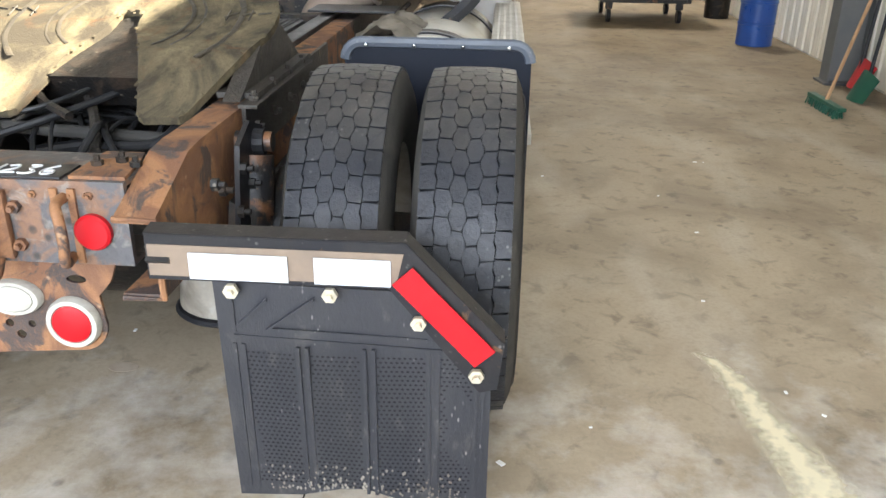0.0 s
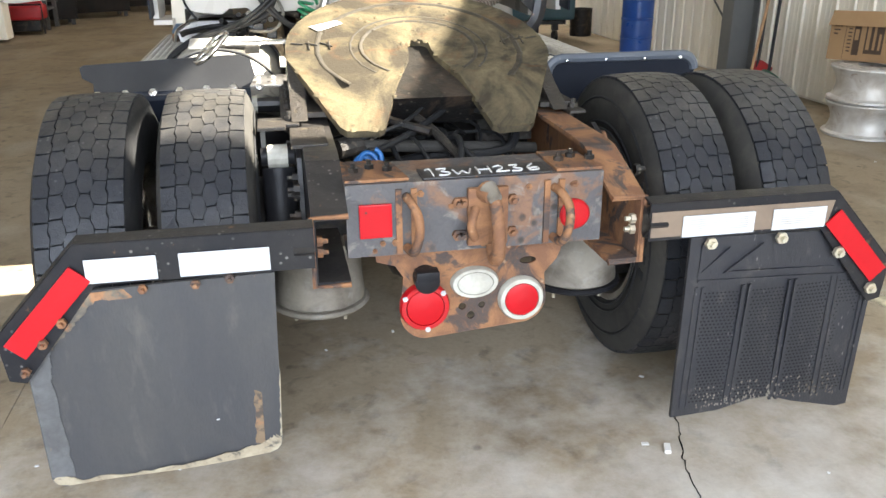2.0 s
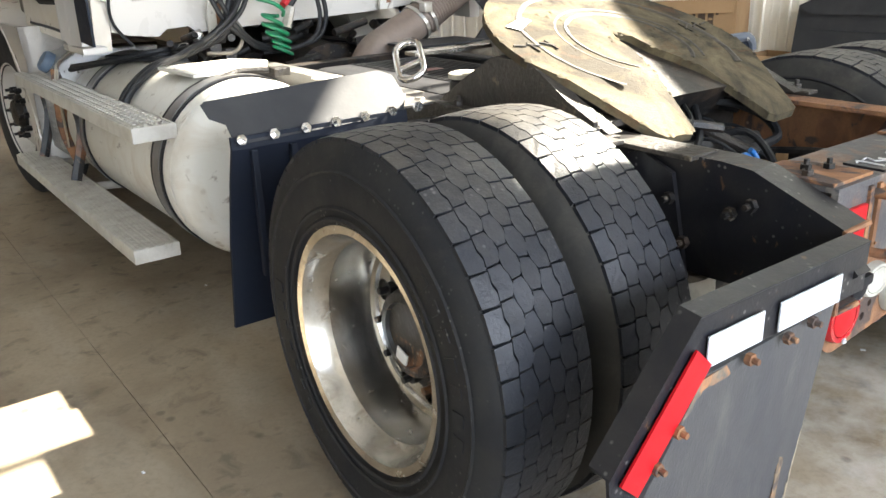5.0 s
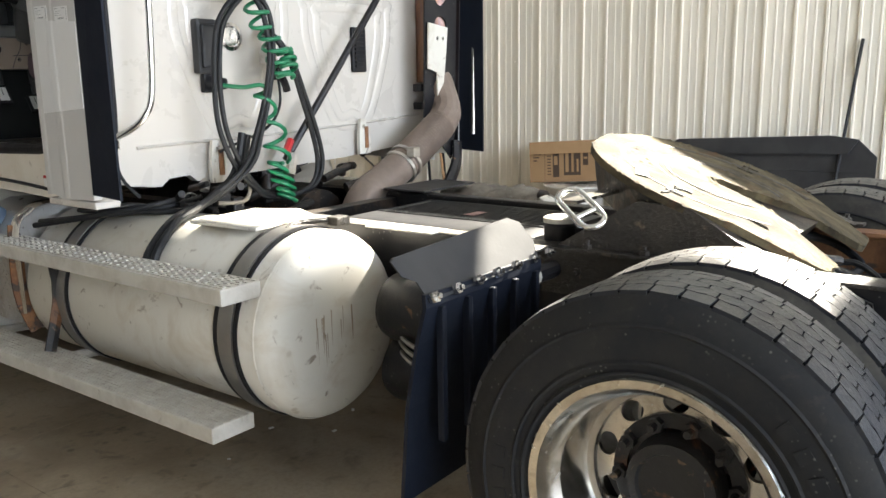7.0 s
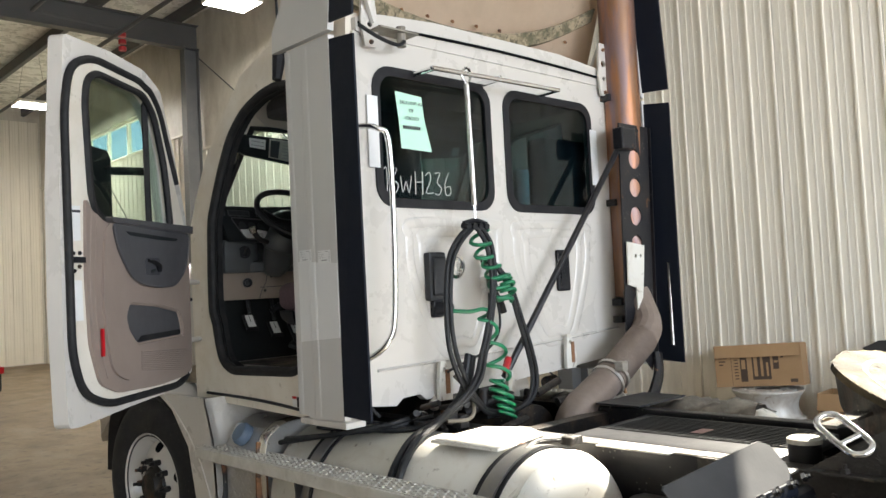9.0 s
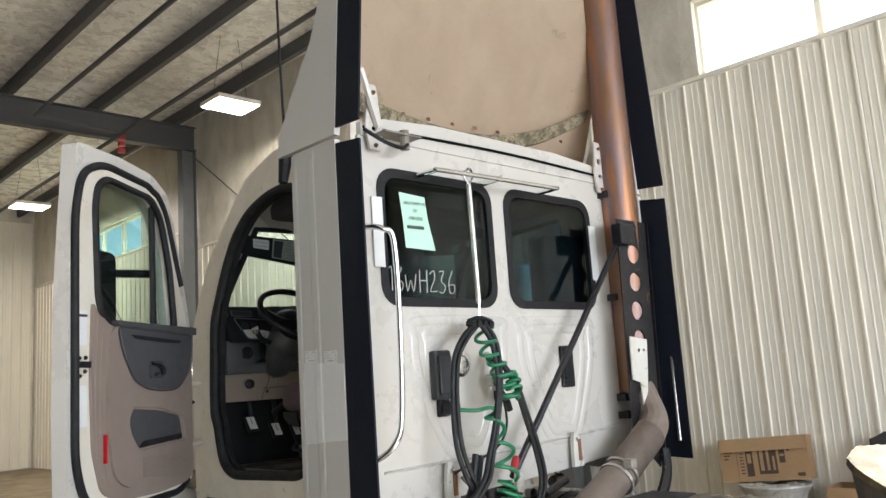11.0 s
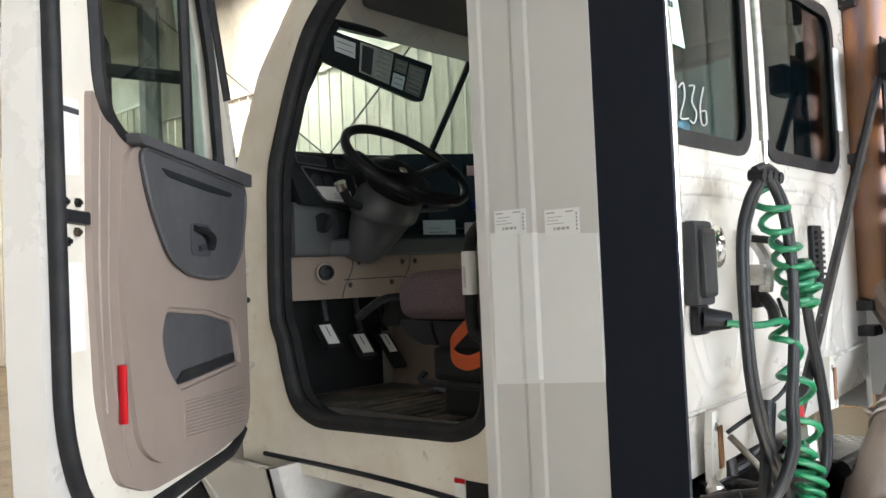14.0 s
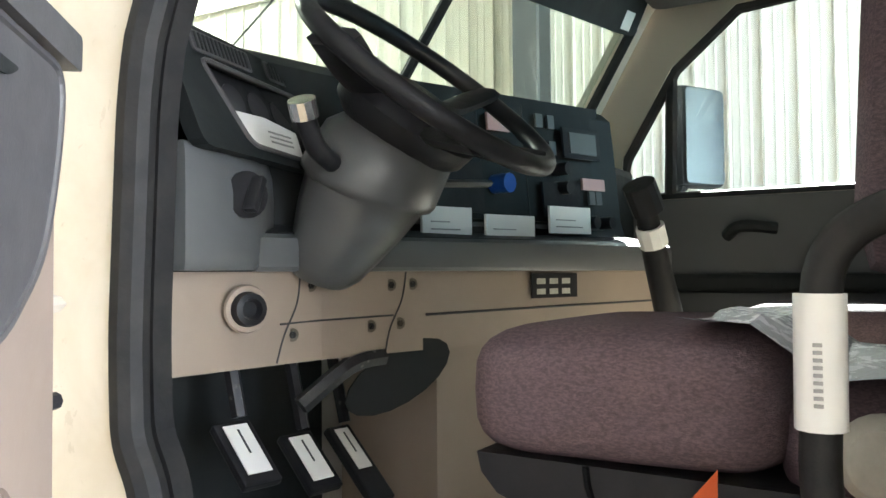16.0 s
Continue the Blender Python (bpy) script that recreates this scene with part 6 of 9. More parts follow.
add("hood", hd, WHITE, label="white bonnet", smooth=40)

# ---- cab shell ----
cab = add("cab_floor", boxed(-1.04, 1.04, 2.33, 3.9, 1.10, 1.195, 0.01), FLOORMAT, label="dirty rubber cab floor")


def lean(z):
    return max(0.0, z - 1.98) * 0.13


SIDE = [(2.30, 1.0), (3.42, 1.03), (3.62, 1.04), (3.64, 1.6), (3.63, 1.95), (3.585, 2.1), (3.52, 2.3), (3.36, 2.52), (3.2, 2.70), (2.95, 2.79), (2.30, 2.79)]
DOOR = [(2.565, 1.31), (2.59, 1.24), (2.67, 1.205), (3.24, 1.19), (3.345, 1.235), (3.385, 1.36), (3.40, 1.43), (3.43, 1.48), (3.435, 1.6), (3.42, 1.92), (3.39, 2.06), (3.345, 2.23), (3.28, 2.39), (3.16, 2.505), (3.0, 2.56), (2.83, 2.575), (2.66, 2.53), (2.575, 2.46)]
for s in (-1, 1):
    hole = fillet(DOOR, 0.06, 4) if s < 0 else [(2.62, 1.93), (3.46, 1.93), (3.44, 2.08), (3.26, 2.36), (3.05, 2.53), (2.62, 2.55)]
    sd = sheeted(SIDE, [hole], lambda a, b, d: Vector((s * (1.075 - lean(b)) - s * d, a, b)), 0.07)
    o = add("cab_side", sd, CREAM if s < 0 else WHITE, label="cream-white cab side with worn door frame" if s < 0 else "white cab side")
    if s < 0:
        sb = bmesh.new()
        loop = [Vector((-(1.06 - lean(b)), a, b)) for a, b in fillet(DOOR, 0.06, 4)]
        tube(sb, loop + loop[:1], 0.025, 10, rounded=False)
        add("door_seal", sb, SEAL, o, "black rubber door seal")
        cy, cz = 2.96, 1.88
        grow = lambda k: [(cy + (a - cy) * (1 + k / 0.47), cz + (b - cz) * (1 + k / 0.67)) for a, b in fillet(DOOR, 0.06, 4)]
        jm = sheeted(grow(0.01), [grow(-0.014)], lambda a, b, d: Vector((-(1.035 - lean(b)) + d, a, b)), 0.03)
        add("jamb_lining", jm, SEAL, o, "dark rubber jamb lining")
        rl = bmesh.new()
        tube(rl, [(-1.075, 3.50, 1.068), (-1.076, 3.0, 1.062), (-1.076, 2.6, 1.04), (-1.076, 2.45, 1.02)], 0.008, 6)
        add("sill_line", rl, BLACKPL, o)
    else:
        wn_ = add("door_window", sheeted(hole, [], lambda a, b, d: Vector((1.03 - lean(b) - d, a, b)), 0.005), SIDEGLASS)
        fb = bmesh.new()
        loop = [Vector((1.02 - lean(b), a, b)) for a, b in hole]
        tube(fb, loop + loop[:1], 0.026, 8, rounded=False)
        tube(fb, [(1.02, 3.292, 1.93), (1.02 - lean(2.48), 3.262, 2.48)], 0.02, 6, rounded=False)
        add("window_seal", fb, SEAL, o)
        hd_ = [(2.36, 1.90), (3.62, 1.90), (3.62, 1.95), (3.57, 2.1), (3.50, 2.3), (3.35, 2.50), (3.19, 2.68), (2.95, 2.75), (2.36, 2.75)]
        add("pillar_trim", sheeted(hd_, [hole], lambda a, b, d: Vector((0.996 - lean(b) - d, a, b)), 0.008), PILLARTRIM, o, "grey-tan inner pillar trim")
        tb_ = boxed(0.985, 1.005, 2.55, 3.5, 1.2, 1.93, 0.006)
        add("door_trim", tb_, GREYTRIM, o, "grey inner trim of the closed door")
        ar = bmesh.new()
        box(ar, 0.93, 0.99, 2.6, 3.3, 1.62, 1.68, 0.015)
        tube(ar, [(0.96, 3.1, 1.8), (0.93, 3.05, 1.83), (0.96, 2.95, 1.82)], 0.02, 8)
        add("arm_rest", ar, DASHBLACK, o)
        mrot = Matrix.Translation((1.32, 3.24, 2.185)) @ pose(0, 0, 0, 0, 0, -29)
        mh = add("side_mirror", boxed(-0.115, 0.115, 0.0, 0.08, -0.19, 0.19, 0.035, m=mrot), GREYPL, o, "mirror outside the far door", 40)
        add("mirror_glass", sheeted(rrect(-0.10, 0.10, -0.175, 0.175, 0.02), [], lambda a, b, d: mrot @ Vector((a, -0.004 + d, b)), 0.003), MIRRORGLASS, o)
        add("mirror_arm", tubed([(1.27, 3.31, 2.0), (1.24, 3.36, 1.92), (1.05, 3.5, 1.86)], 0.02, 8), GREYPL, o)

WL, WR = (-0.848, -0.112, 1.938, 2.555), (0.008, 0.735, 1.938, 2.555)
BACK = [(-1.0, 1.08), (-0.93, 1.06), (-0.8, 1.045), (-0.76, 1.075), (-0.66, 1.08), (-0.62, 1.05), (0.3, 1.08), (0.9, 1.12), (0.98, 1.14), (1.0, 1.98), (0.93, 2.70), (0.86, 2.775), (-0.86, 2.775), (-0.95, 2.70), (-1.02, 1.98)]
wins = [rrect(*WL, 0.09), rrect(*WR, 0.09)]
back = add("cab_back", sheeted(BACK, wins, on_y(2.28), 0.045), WHITE, label="glossy white cab back wall with pressed ridges")
for w, hand in ((WL, True), (WR, False)):
    ring = sheeted(rrect(w[0] - 0.012, w[1] + 0.012, w[2] - 0.012, w[3] + 0.012, 0.1), [rrect(w[0] + 0.03, w[1] - 0.03, w[2] + 0.03, w[3] - 0.03, 0.075)], on_y(2.272), 0.006)
    win = add("rear_window", ring, BLACKPL, back, "black-bordered tinted rear cab window")
    g = add("pane", sheeted(rrect(w[0] + 0.01, w[1] - 0.01, w[2] + 0.01, w[3] - 0.01, 0.08), [], on_y(2.284), 0.004), CABGLASS, back)
    sb = bmesh.new()
    x = w[0] - 0.02 if hand else w[1] + 0.02
    box(sb, x - 0.03, x + 0.03, 2.268, 2.2715, 2.1, 2.42)
    add("window_tape", sb, PAPER, back)
# pressed ridges
for cx in (-0.38, 0.35):
    for q, (wt, wb, h) in enumerate(((0.30, 0.10, 0.0), (0.22, 0.06, 0.03))):
        L = [(cx - wt, 1.80 - h), (cx - wt * 0.9, 1.86 - h * 1.5), (cx + wt * 0.9, 1.86 - h * 1.5), (cx + wt, 1.80 - h), (cx + wt * 0.95, 1.62), (cx + wb + 0.04, 1.28 + h), (cx, 1.24 + h * 2), (cx - wb - 0.04, 1.28 + h), (cx - wt * 0.95, 1.62), (cx - wt, 1.80 - h)]
        rb = tubed([Vector((a, 2.281, b)) for a, b in L], 0.026, 12, 5)
        for v in rb.verts:
            v.co.y = 2.281 + (v.co.y - 2.281) * 0.22
        add("pressed_ridge", rb, WHITE, back, "", 60)
add("pressed_ridge", tubed([(-0.9, 2.281, 1.21), (0, 2.281, 1.23), (0.9, 2.281, 1.27)], 0.014, 8, flat=(1, 0.5)), WHITE, back, "", 60)
vb = boxed(-0.605, -0.498, 2.235, 2.279, 1.497, 1.722, 0.014)
v1 = add("cab_vent", vb, GREYPL, back, "grey plastic air vent cover")
add("vent_lid", boxed(-0.592, -0.51, 2.22, 2.238, 1.52, 1.70, 0.012), GREYPL, back)
vb = bmesh.new()
box(vb, 0.355, 0.462, 2.262, 2.279, 1.505, 1.728, 0.012)
for k in range(9):
    box(vb, 0.372, 0.445, 2.252, 2.264, 1.53 + 0.021 * k, 1.54 + 0.021 * k)
add("cab_vent", vb, BLACKPL, back, "black louvred air vent")
add("lamp_bezel", turnedm([(0, 0.062), (0.012, 0.06), (0.016, 0.045), (0.006, 0.04), (0.004, 0.0)], Matrix.Translation((-0.405, 2.279, 1.655)) @ pose(0, 0, 0, 0, 0, -90), 28), CHROME, back, "round chrome lamp bezel", 40)
for x, z in ((-0.545, 1.13), (0.39, 1.18)):
    bb = sheeted([(x - 0.035, z - 0.09), (x + 0.045, z - 0.09), (x + 0.05, z - 0.02), (x + 0.01, z + 0.09), (x - 0.02, z + 0.09), (x - 0.035, z)], [disc(x, z + 0.05, 0.012, 10)], on_y(2.235), 0.02)
    add("cab_mount_bracket", bb, TANK, back, "white mount bracket with rust stains")
    add("rust_stain", boxed(x + 0.005, x + 0.03, 2.231, 2.236, z - 0.06, z + 0.05), RUST, back)
add("grab_handle", tubed([(-1.005, 2.27, 2.265), (-0.93, 2.17, 2.25), (-0.88, 2.15, 2.15), (-0.89, 2.15, 1.5), (-0.93, 2.17, 1.33), (-1.01, 2.27, 1.25)], 0.013, 10, 8), CHROME, back, "long chrome grab handle", 60)
for z in (2.265, 1.25):
    bb = bmesh.new()
    box(bb, -1.03, -0.98, 2.262, 2.279, z - 0.04, z + 0.04, 0.006)
    pieces("handle_foot", bb, CHROME, back)
# roof
rf = bmesh.new()
rings = []
for y, w, zs, zc in ((2.27, 0.94, 2.76, 2.82), (2.6, 0.95, 2.77, 2.86), (3.0, 0.93, 2.74, 2.84), (3.25, 0.9, 2.66, 2.75), (3.40, 0.87, 2.54, 2.62)):
    pts = [(-w, zs - 0.06), (-w, zs), (-w * 0.85, zs + (zc - zs) * 0.6), (-w * 0.5, zc), (w * 0.5, zc), (w * 0.85, zs + (zc - zs) * 0.6), (w, zs), (w, zs - 0.06)]
    rings.append([Vector((x, y, z)) for x, z in pts] + [Vector((w * 0.93, y, zs - 0.07)), Vector((-w * 0.93, y, zs - 0.07))])
ring_sweep(rf, rings)
roof = add("cab_roof", rf, WHITE, label="white cab roof", smooth=35)
add("roof_seam", tubed([(-0.93, 2.262, 2.735), (0, 2.258, 2.752), (0.9, 2.262, 2.735)], 0.007, 6), GROOVE, roof)
add("headliner", boxed(-0.92, 0.92, 2.335, 3.32, 2.60, 2.665, 0.02), HEADLINER, roof, "dark grey headliner")
add("overhead_console", boxed(-0.8, 0.8, 2.9, 3.28, 2.50, 2.61, 0.04), HEADLINER, roof)
# windscreen and front wall
ws_out = [(-0.99, 1.15), (0.99, 1.15), (0.98, 2.04), (0.87, 2.62), (-0.87, 2.62), (-0.98, 2.04)]
ws_hole = [(-0.91, 1.99), (-0.45, 1.96), (0, 1.95), (0.45, 1.96), (0.91, 1.99), (0.83, 2.47), (0.45, 2.50), (0, 2.51), (-0.45, 2.50), (-0.83, 2.47)]


def front(a, b, d):
    return Vector((a, 3.86 - 0.17 * a * a - max(0, b - 1.95) * 0.72 + d, b))


add("front_wall", sheeted(ws_out, [ws_hole], front, 0.05), CREAM, label="cab front with windscreen frame")
gl = add("windscreen", sheeted(ws_hole, [], lambda a, b, d: front(a, b, d + 0.02), 0.004), SCREENGLASS)
loop = [front(a, b, -0.01) for a, b in ws_hole]
add("windscreen_seal", tubed(loop + loop[:1], 0.018, 6, rounded=False), SEAL)
add("windscreen_post", tubed([front(0, 1.94, 0.02), front(0, 2.52, 0.02)], 0.014, 6, rounded=False), SEAL, label="black centre post")

# ---- cab extenders and roof deflector ----
for s in (-1, 1):
    x = s * 1.157 if s < 0 else 1.17
    o = [(2.18, 1.04), (2.40, 1.03), (2.50, 1.06), (2.505, 2.62), (2.18, 2.62)]
    fx = add("side_extender", sheeted(o, [], on_x(x, -s), 0.03), FAIRING, label="grey-white cab side extender panel")
    o2 = [(2.18, 2.64), (2.61, 2.64), (2.615, 2.74), (2.50, 2.95), (2.38, 3.14), (2.28, 3.45), (2.245, 3.9), (2.18, 4.02)]
    up = add("deflector_side", sheeted(o2, [], lambda a, b, d: Vector((x - s * d - s * (b - 2.64) * 0.08, a, b)), 0.03), FAIRING, label="grey-white roof deflector side")
    add("deflector_lining", sheeted([(2.19, 2.66), (2.58, 2.66), (2.585, 2.74), (2.47, 2.95), (2.35, 3.14), (2.25, 3.45), (2.22, 3.88), (2.19, 3.98)], [], lambda a, b, d: Vector((x - s * (0.034 + d) - s * (b - 2.64) * 0.08, a, b)), 0.004), DEFLECTOR, up)
    for z0, z1 in ((1.05, 2.60), (2.66, 4.03)):
        stb = bmesh.new()
        sheet(stb, [(2.012, z0), (2.182, z0 + 0.01), (2.182, z1), (2.012, z1 - 0.02)], [], lambda a, b, d: Vector((x - s * d + s * 0.004 * math.sin(b * 9 + a * 20) - s * (max(0, b - 2.64)) * 0.08, a, b)), 0.01)
        add("rubber_strip", stb, STRIP, fx, "black rubber gap strip")
    if s < 0:
        add("film_patch", sheeted([(2.183, 1.375), (2.465, 1.355), (2.465, 1.697), (2.183, 1.678)], [], on_x(x - 0.0025), 0.002), PATCHWHITE, fx, "brighter white film patch")
        for y0, zl in ((2.36, 0.0), (2.222, -0.01)):
            lb = add("parts_label", boxed(x - 0.0055, x - 0.0048, y0, y0 + 0.088, 1.69 + zl, 1.745 + zl), PAPER, fx, "white printed parts label")
            ib = bmesh.new()
            fl_x = (x - 0.0062, x - 0.0056)
            for q in range(16):
                if q % 5 != 3:
                    box(ib, *fl_x, y0 + 0.026 + 0.0025 * q, y0 + 0.0277 + 0.0025 * q, 1.7005 + zl, 1.7065 + zl)
            for q, (w0, w) in enumerate(((0.0, 0.045), (0.0, 0.03), (0.004, 0.036))):
                box(ib, *fl_x, y0 + 0.083 - w0 - w, y0 + 0.083 - w0, 1.714 + zl + 0.007 * q, 1.7152 + zl + 0.007 * q)
            box(ib, *fl_x, y0 + 0.062, y0 + 0.083, 1.737 + zl, 1.7393 + zl)
            box(ib, *fl_x, y0 + 0.014, y0 + 0.034, 1.737 + zl, 1.7393 + zl)
            for q in range(5):
                box(ib, *fl_x, y0 + 0.005, y0 + 0.0085, 1.698 + zl + 0.008 * q, 1.703 + zl + 0.008 * q)
            add("print_bar", ib, PALEINK, fx)
        for y0, y1, dp in ((2.345, 2.378, 0.0022), (2.476, 2.504, 0.002)):
            rgs = []
            for z in (1.045, 2.615):
                rgs.append([Vector((x + 0.001, y0 - 0.014, z)), Vector((x - dp, y0, z)), Vector((x - dp, y1, z)), Vector((x + 0.001, y1 + (0.014 if y1 < 2.5 else 0.0), z))])
            add("pressed_fold", ring_sweep(bmesh.new(), rgs), FAIRING, fx)
        add("pressed_fold", ring_sweep(bmesh.new(), [[Vector((x - 0.002, 2.331, z)), Vector((x - 0.0047, 2.345, z)), Vector((x - 0.0047, 2.378, z)), Vector((x - 0.002, 2.392, z))] for z in (1.372, 1.69)]), PATCHWHITE, fx)
        sk = add("warning_sticker", boxed(-1.0785, -1.076, 2.575, 2.645, 1.052, 1.098), BLACKPL, fx, "black and white warning sticker")
        add("extender_foot", boxed(x - 0.002, x + 0.10, 2.17, 2.50, 1.005, 1.032, 0.006), WHITE, fx)
        add("warning_sticker", boxed(-1.0785, -1.076, 2.647, 2.682, 1.052, 1.10), PAPER, fx, "white warning pictogram sticker")
        add("sticker_band", boxed(-1.0795, -1.0787, 2.647, 2.682, 1.088, 1.10), REDREF, fx)
df = bmesh.new()
rings = []
for k in range(13):
    t = k / 12
    z = 2.72 + 1.28 * t
    y = 2.245 + 0.345 * max(0.0, 1 - (z - 2.72) / 0.95) ** 1.25
    ring = []
    for i in range(13):
        a = -1 + 2 * i / 12
        ring.append(Vector(((1.09 - 0.08 * max(0.0, z - 2.64)) * a, y + 0.07 * (1 - a * a), z)))
    rings.append(ring)
ring_sweep(df, rings, closed_ring=False, caps=False)
bmesh.ops.solidify(df, geom=df.faces[:], thickness=0.012)
dfl = add("roof_deflector", df, DEFLECTOR, label="weathered tan inside of the roof air deflector", smooth=60)
mb = bmesh.new()
for k in range(10):
    a = -0.8 + 1.6 * k / 9
    bolt(mb, (1.03 * a, 2.465 + 0.06 * (1 - a * a), 2.97 + 0.04 * a), (0, -1, 0.6), 0.012, 0.006)
pieces("rivet", mb, RUST, dfl)
mold = bmesh.new()
L = [(-0.95, 2.46, 2.95), (-0.6, 2.515, 2.885), (-0.2, 2.545, 2.86), (0.2, 2.54, 2.875), (0.6, 2.48, 2.96), (0.95, 2.375, 3.12)]
rings = [[Vector(p), Vector(p) + Vector((0, -0.035, 0.075)), Vector(p) + Vector((0, -0.023, 0.078)), Vector(p) + Vector((0, 0.03, -0.006))] for p in smooth_line(L, 5)]
ring_sweep(mold, rings)
add("deflector_lip", mold, MOULD, dfl, "mouldy lower lip of the deflector")
for x in (-0.88, 0.86):
    hb = bmesh.new()
    s = 1 if x > 0 else -1
    sheet(hb, [(x - 0.03, 2.63), (x + 0.03, 2.63), (x + 0.05, 2.72), (x + 0.02, 2.94), (x - 0.03, 2.94), (x - 0.05, 2.74)], [disc(x, 2.82, 0.02, 12), disc(x, 2.73, 0.014, 10)], on_y(2.245), 0.014)
    add("deflector_bracket", hb, WHITE, dfl, "white bracket with rusty bolts")
    bb = bmesh.new()
    for z in (2.65, 2.9):
        bolt(bb, (x, 2.243, z), (0, -1, 0), 0.011, 0.008)
    pieces("bracket_bolt", bb, RUST, dfl)
add("deflector_strut", tubed([(-0.86, 2.24, 2.74), (-0.98, 2.2, 2.98)], 0.018, 6, rounded=False), WHITE, dfl)
wl = bmesh.new()
box(wl, -0.88, -0.66, 2.17, 2.27, 2.70, 2.708)
tube(wl, [(-0.74, 2.2, 2.64), (-0.74, 2.2, 2.73)], 0.022, 10, rounded=False)
add("work_light_bracket", wl, AIRBAG, dfl)
add("work_light_cable", tubed([(-0.98, 2.2, 2.70), (-0.9, 2.16, 2.645), (-0.8, 2.16, 2.63), (-0.74, 2.18, 2.66)], 0.009, 6), BLACKHOSE, dfl)
add("antenna", tubed([(-1.11, 2.62, 2.66), (-1.14, 2.60, 3.3), (-1.16, 2.58, 4.0)], 0.006, 6), BLACKPL, label="black whip antenna")
add("antenna_base", tubed([(-1.13, 2.62, 2.53), (-1.11, 2.62, 2.66)], [0.022, 0.034], 8, rounded=False), BLACKPL)

# ---- exhaust ----
ex = add("exhaust_elbow", tubed([(0.13, 2.11, 0.66), (0.14, 2.08, 0.80), (0.19, 2.06, 0.90), (0.30, 2.05, 0.96), (0.49, 2.05, 1.045)], 0.085, 20, 8), EXHAUST, label="sooted exhaust elbow", smooth=50)
p0, p1 = Vector((0.47, 2.05, 1.035)), Vector((0.80, 2.045, 1.225))
bl_m = Matrix.Translation(p0) @ (p1 - p0).to_track_quat("X", "Z").to_matrix().to_4x4()
bl_p, n = [], 22
for k in range(n * 4 + 1):
    bl_p.append(((p1 - p0).length * k / (n * 4), 0.083 + 0.0045 * math.sin(math.pi * k / 2)))
fl_ = turnedm(bl_p, bl_m, 28)
add("flexible_bellows", fl_, EXHAUST, ex, "ribbed flexible exhaust section", 40)
cl = bmesh.new()
d = (p1 - p0).normalized()
for o in (0.0, 0.055):
    tube(cl, [p0 + d * (o - 0.03), p0 + d * (o - 0.012)], 0.096, 20, rounded=False)
box(cl, 0.42, 0.47, 1.93, 1.98, 1.08, 1.13, 0.006)
add("exhaust_clamp", cl, OLDALU, ex)
st = add("exhaust_pipe", tubed([(0.99, 2.23, 1.45), (0.99, 2.22, 2.6), (0.99, 2.22, 4.3)], 0.108, 28, rounded=False), STACK, label="heat-stained upright exhaust stack", smooth=50)
add("stack_inlet", tubed([(0.78, 2.045, 1.21), (0.88, 2.07, 1.28), (0.94, 2.14, 1.38), (0.97, 2.21, 1.5)], 0.085, 16), EXHAUST, st)
gd = bmesh.new()


def ch(a, b, d):
    k = (b - 1.1) / 1.35
    return Vector((0.875 + 0.06 * k + a, 2.115 + d, b))


holes = [disc(0.0, 2.24 - 0.165 * q, 0.056, 18) for q in range(6)]
sheet(gd, [(-0.135, 1.25), (0.115, 1.02), (0.145, 1.15), (0.15, 2.44), (-0.145, 2.44)], holes, ch, 0.008)
sheet(gd, [(0.0, 1.1), (0.10, 1.1), (0.10, 2.44), (0.0, 2.44)], [], lambda a, b, d: Vector((1.05 + 0.06 * (b - 1.1) / 1.35 + d, 2.115 + a, b)), 0.008)
sg = add("stack_shield", gd, BLACKMETAL, label="black perforated stack support channel")
add("support_leg", tubed([(1.02, 2.1, 1.12), (0.98, 2.08, 0.98), (0.80, 2.05, 0.82)], 0.03, 6, flat=(0.6, 1.4)), BLACKMETAL, sg)
sk = sheeted([(-0.13, 1.52), (-0.05, 1.5), (-0.04, 1.36), (0.0, 1.36), (0.03, 1.6), (0.04, 1.74), (-0.13, 1.76)], [disc(-0.05, 1.68, 0.012, 8), disc(0.0, 1.68, 0.01, 8)], lambda a, b, d: ch(a, b, d - 0.02), 0.008)
add("white_bracket", sk, TANK, sg, "white painted bracket plate")
add("stack_edge", tubed([(1.16, 2.08, 1.15), (1.19, 2.08, 2.45)], 0.012, 6, rounded=False), OLDALU, sg)
br_ = bmesh.new()
box(br_, 0.72, 0.86, 2.05, 2.115, 2.28, 2.40, 0.01)
tube(br_, [(0.78, 2.1, 2.30), (0.92, 2.09, 2.40)], 0.02, 6, rounded=False)
add("rod_clamp", br_, BLACKMETAL, sg)
add("support_rod", tubed([(-0.235, 2.15, 1.115), (0.78, 2.13, 2.28)], 0.017, 8, rounded=False), BLACKMETAL, label="black diagonal stack brace rod")
for z in (1.32, 1.42, 2.0, 2.62):
    hb = bmesh.new()
    box(hb, 0.86, 0.98, 2.22, 2.30, z - 0.02, z + 0.02, 0.004)
    add("stack_bracket", hb, BLACKMETAL, sg)

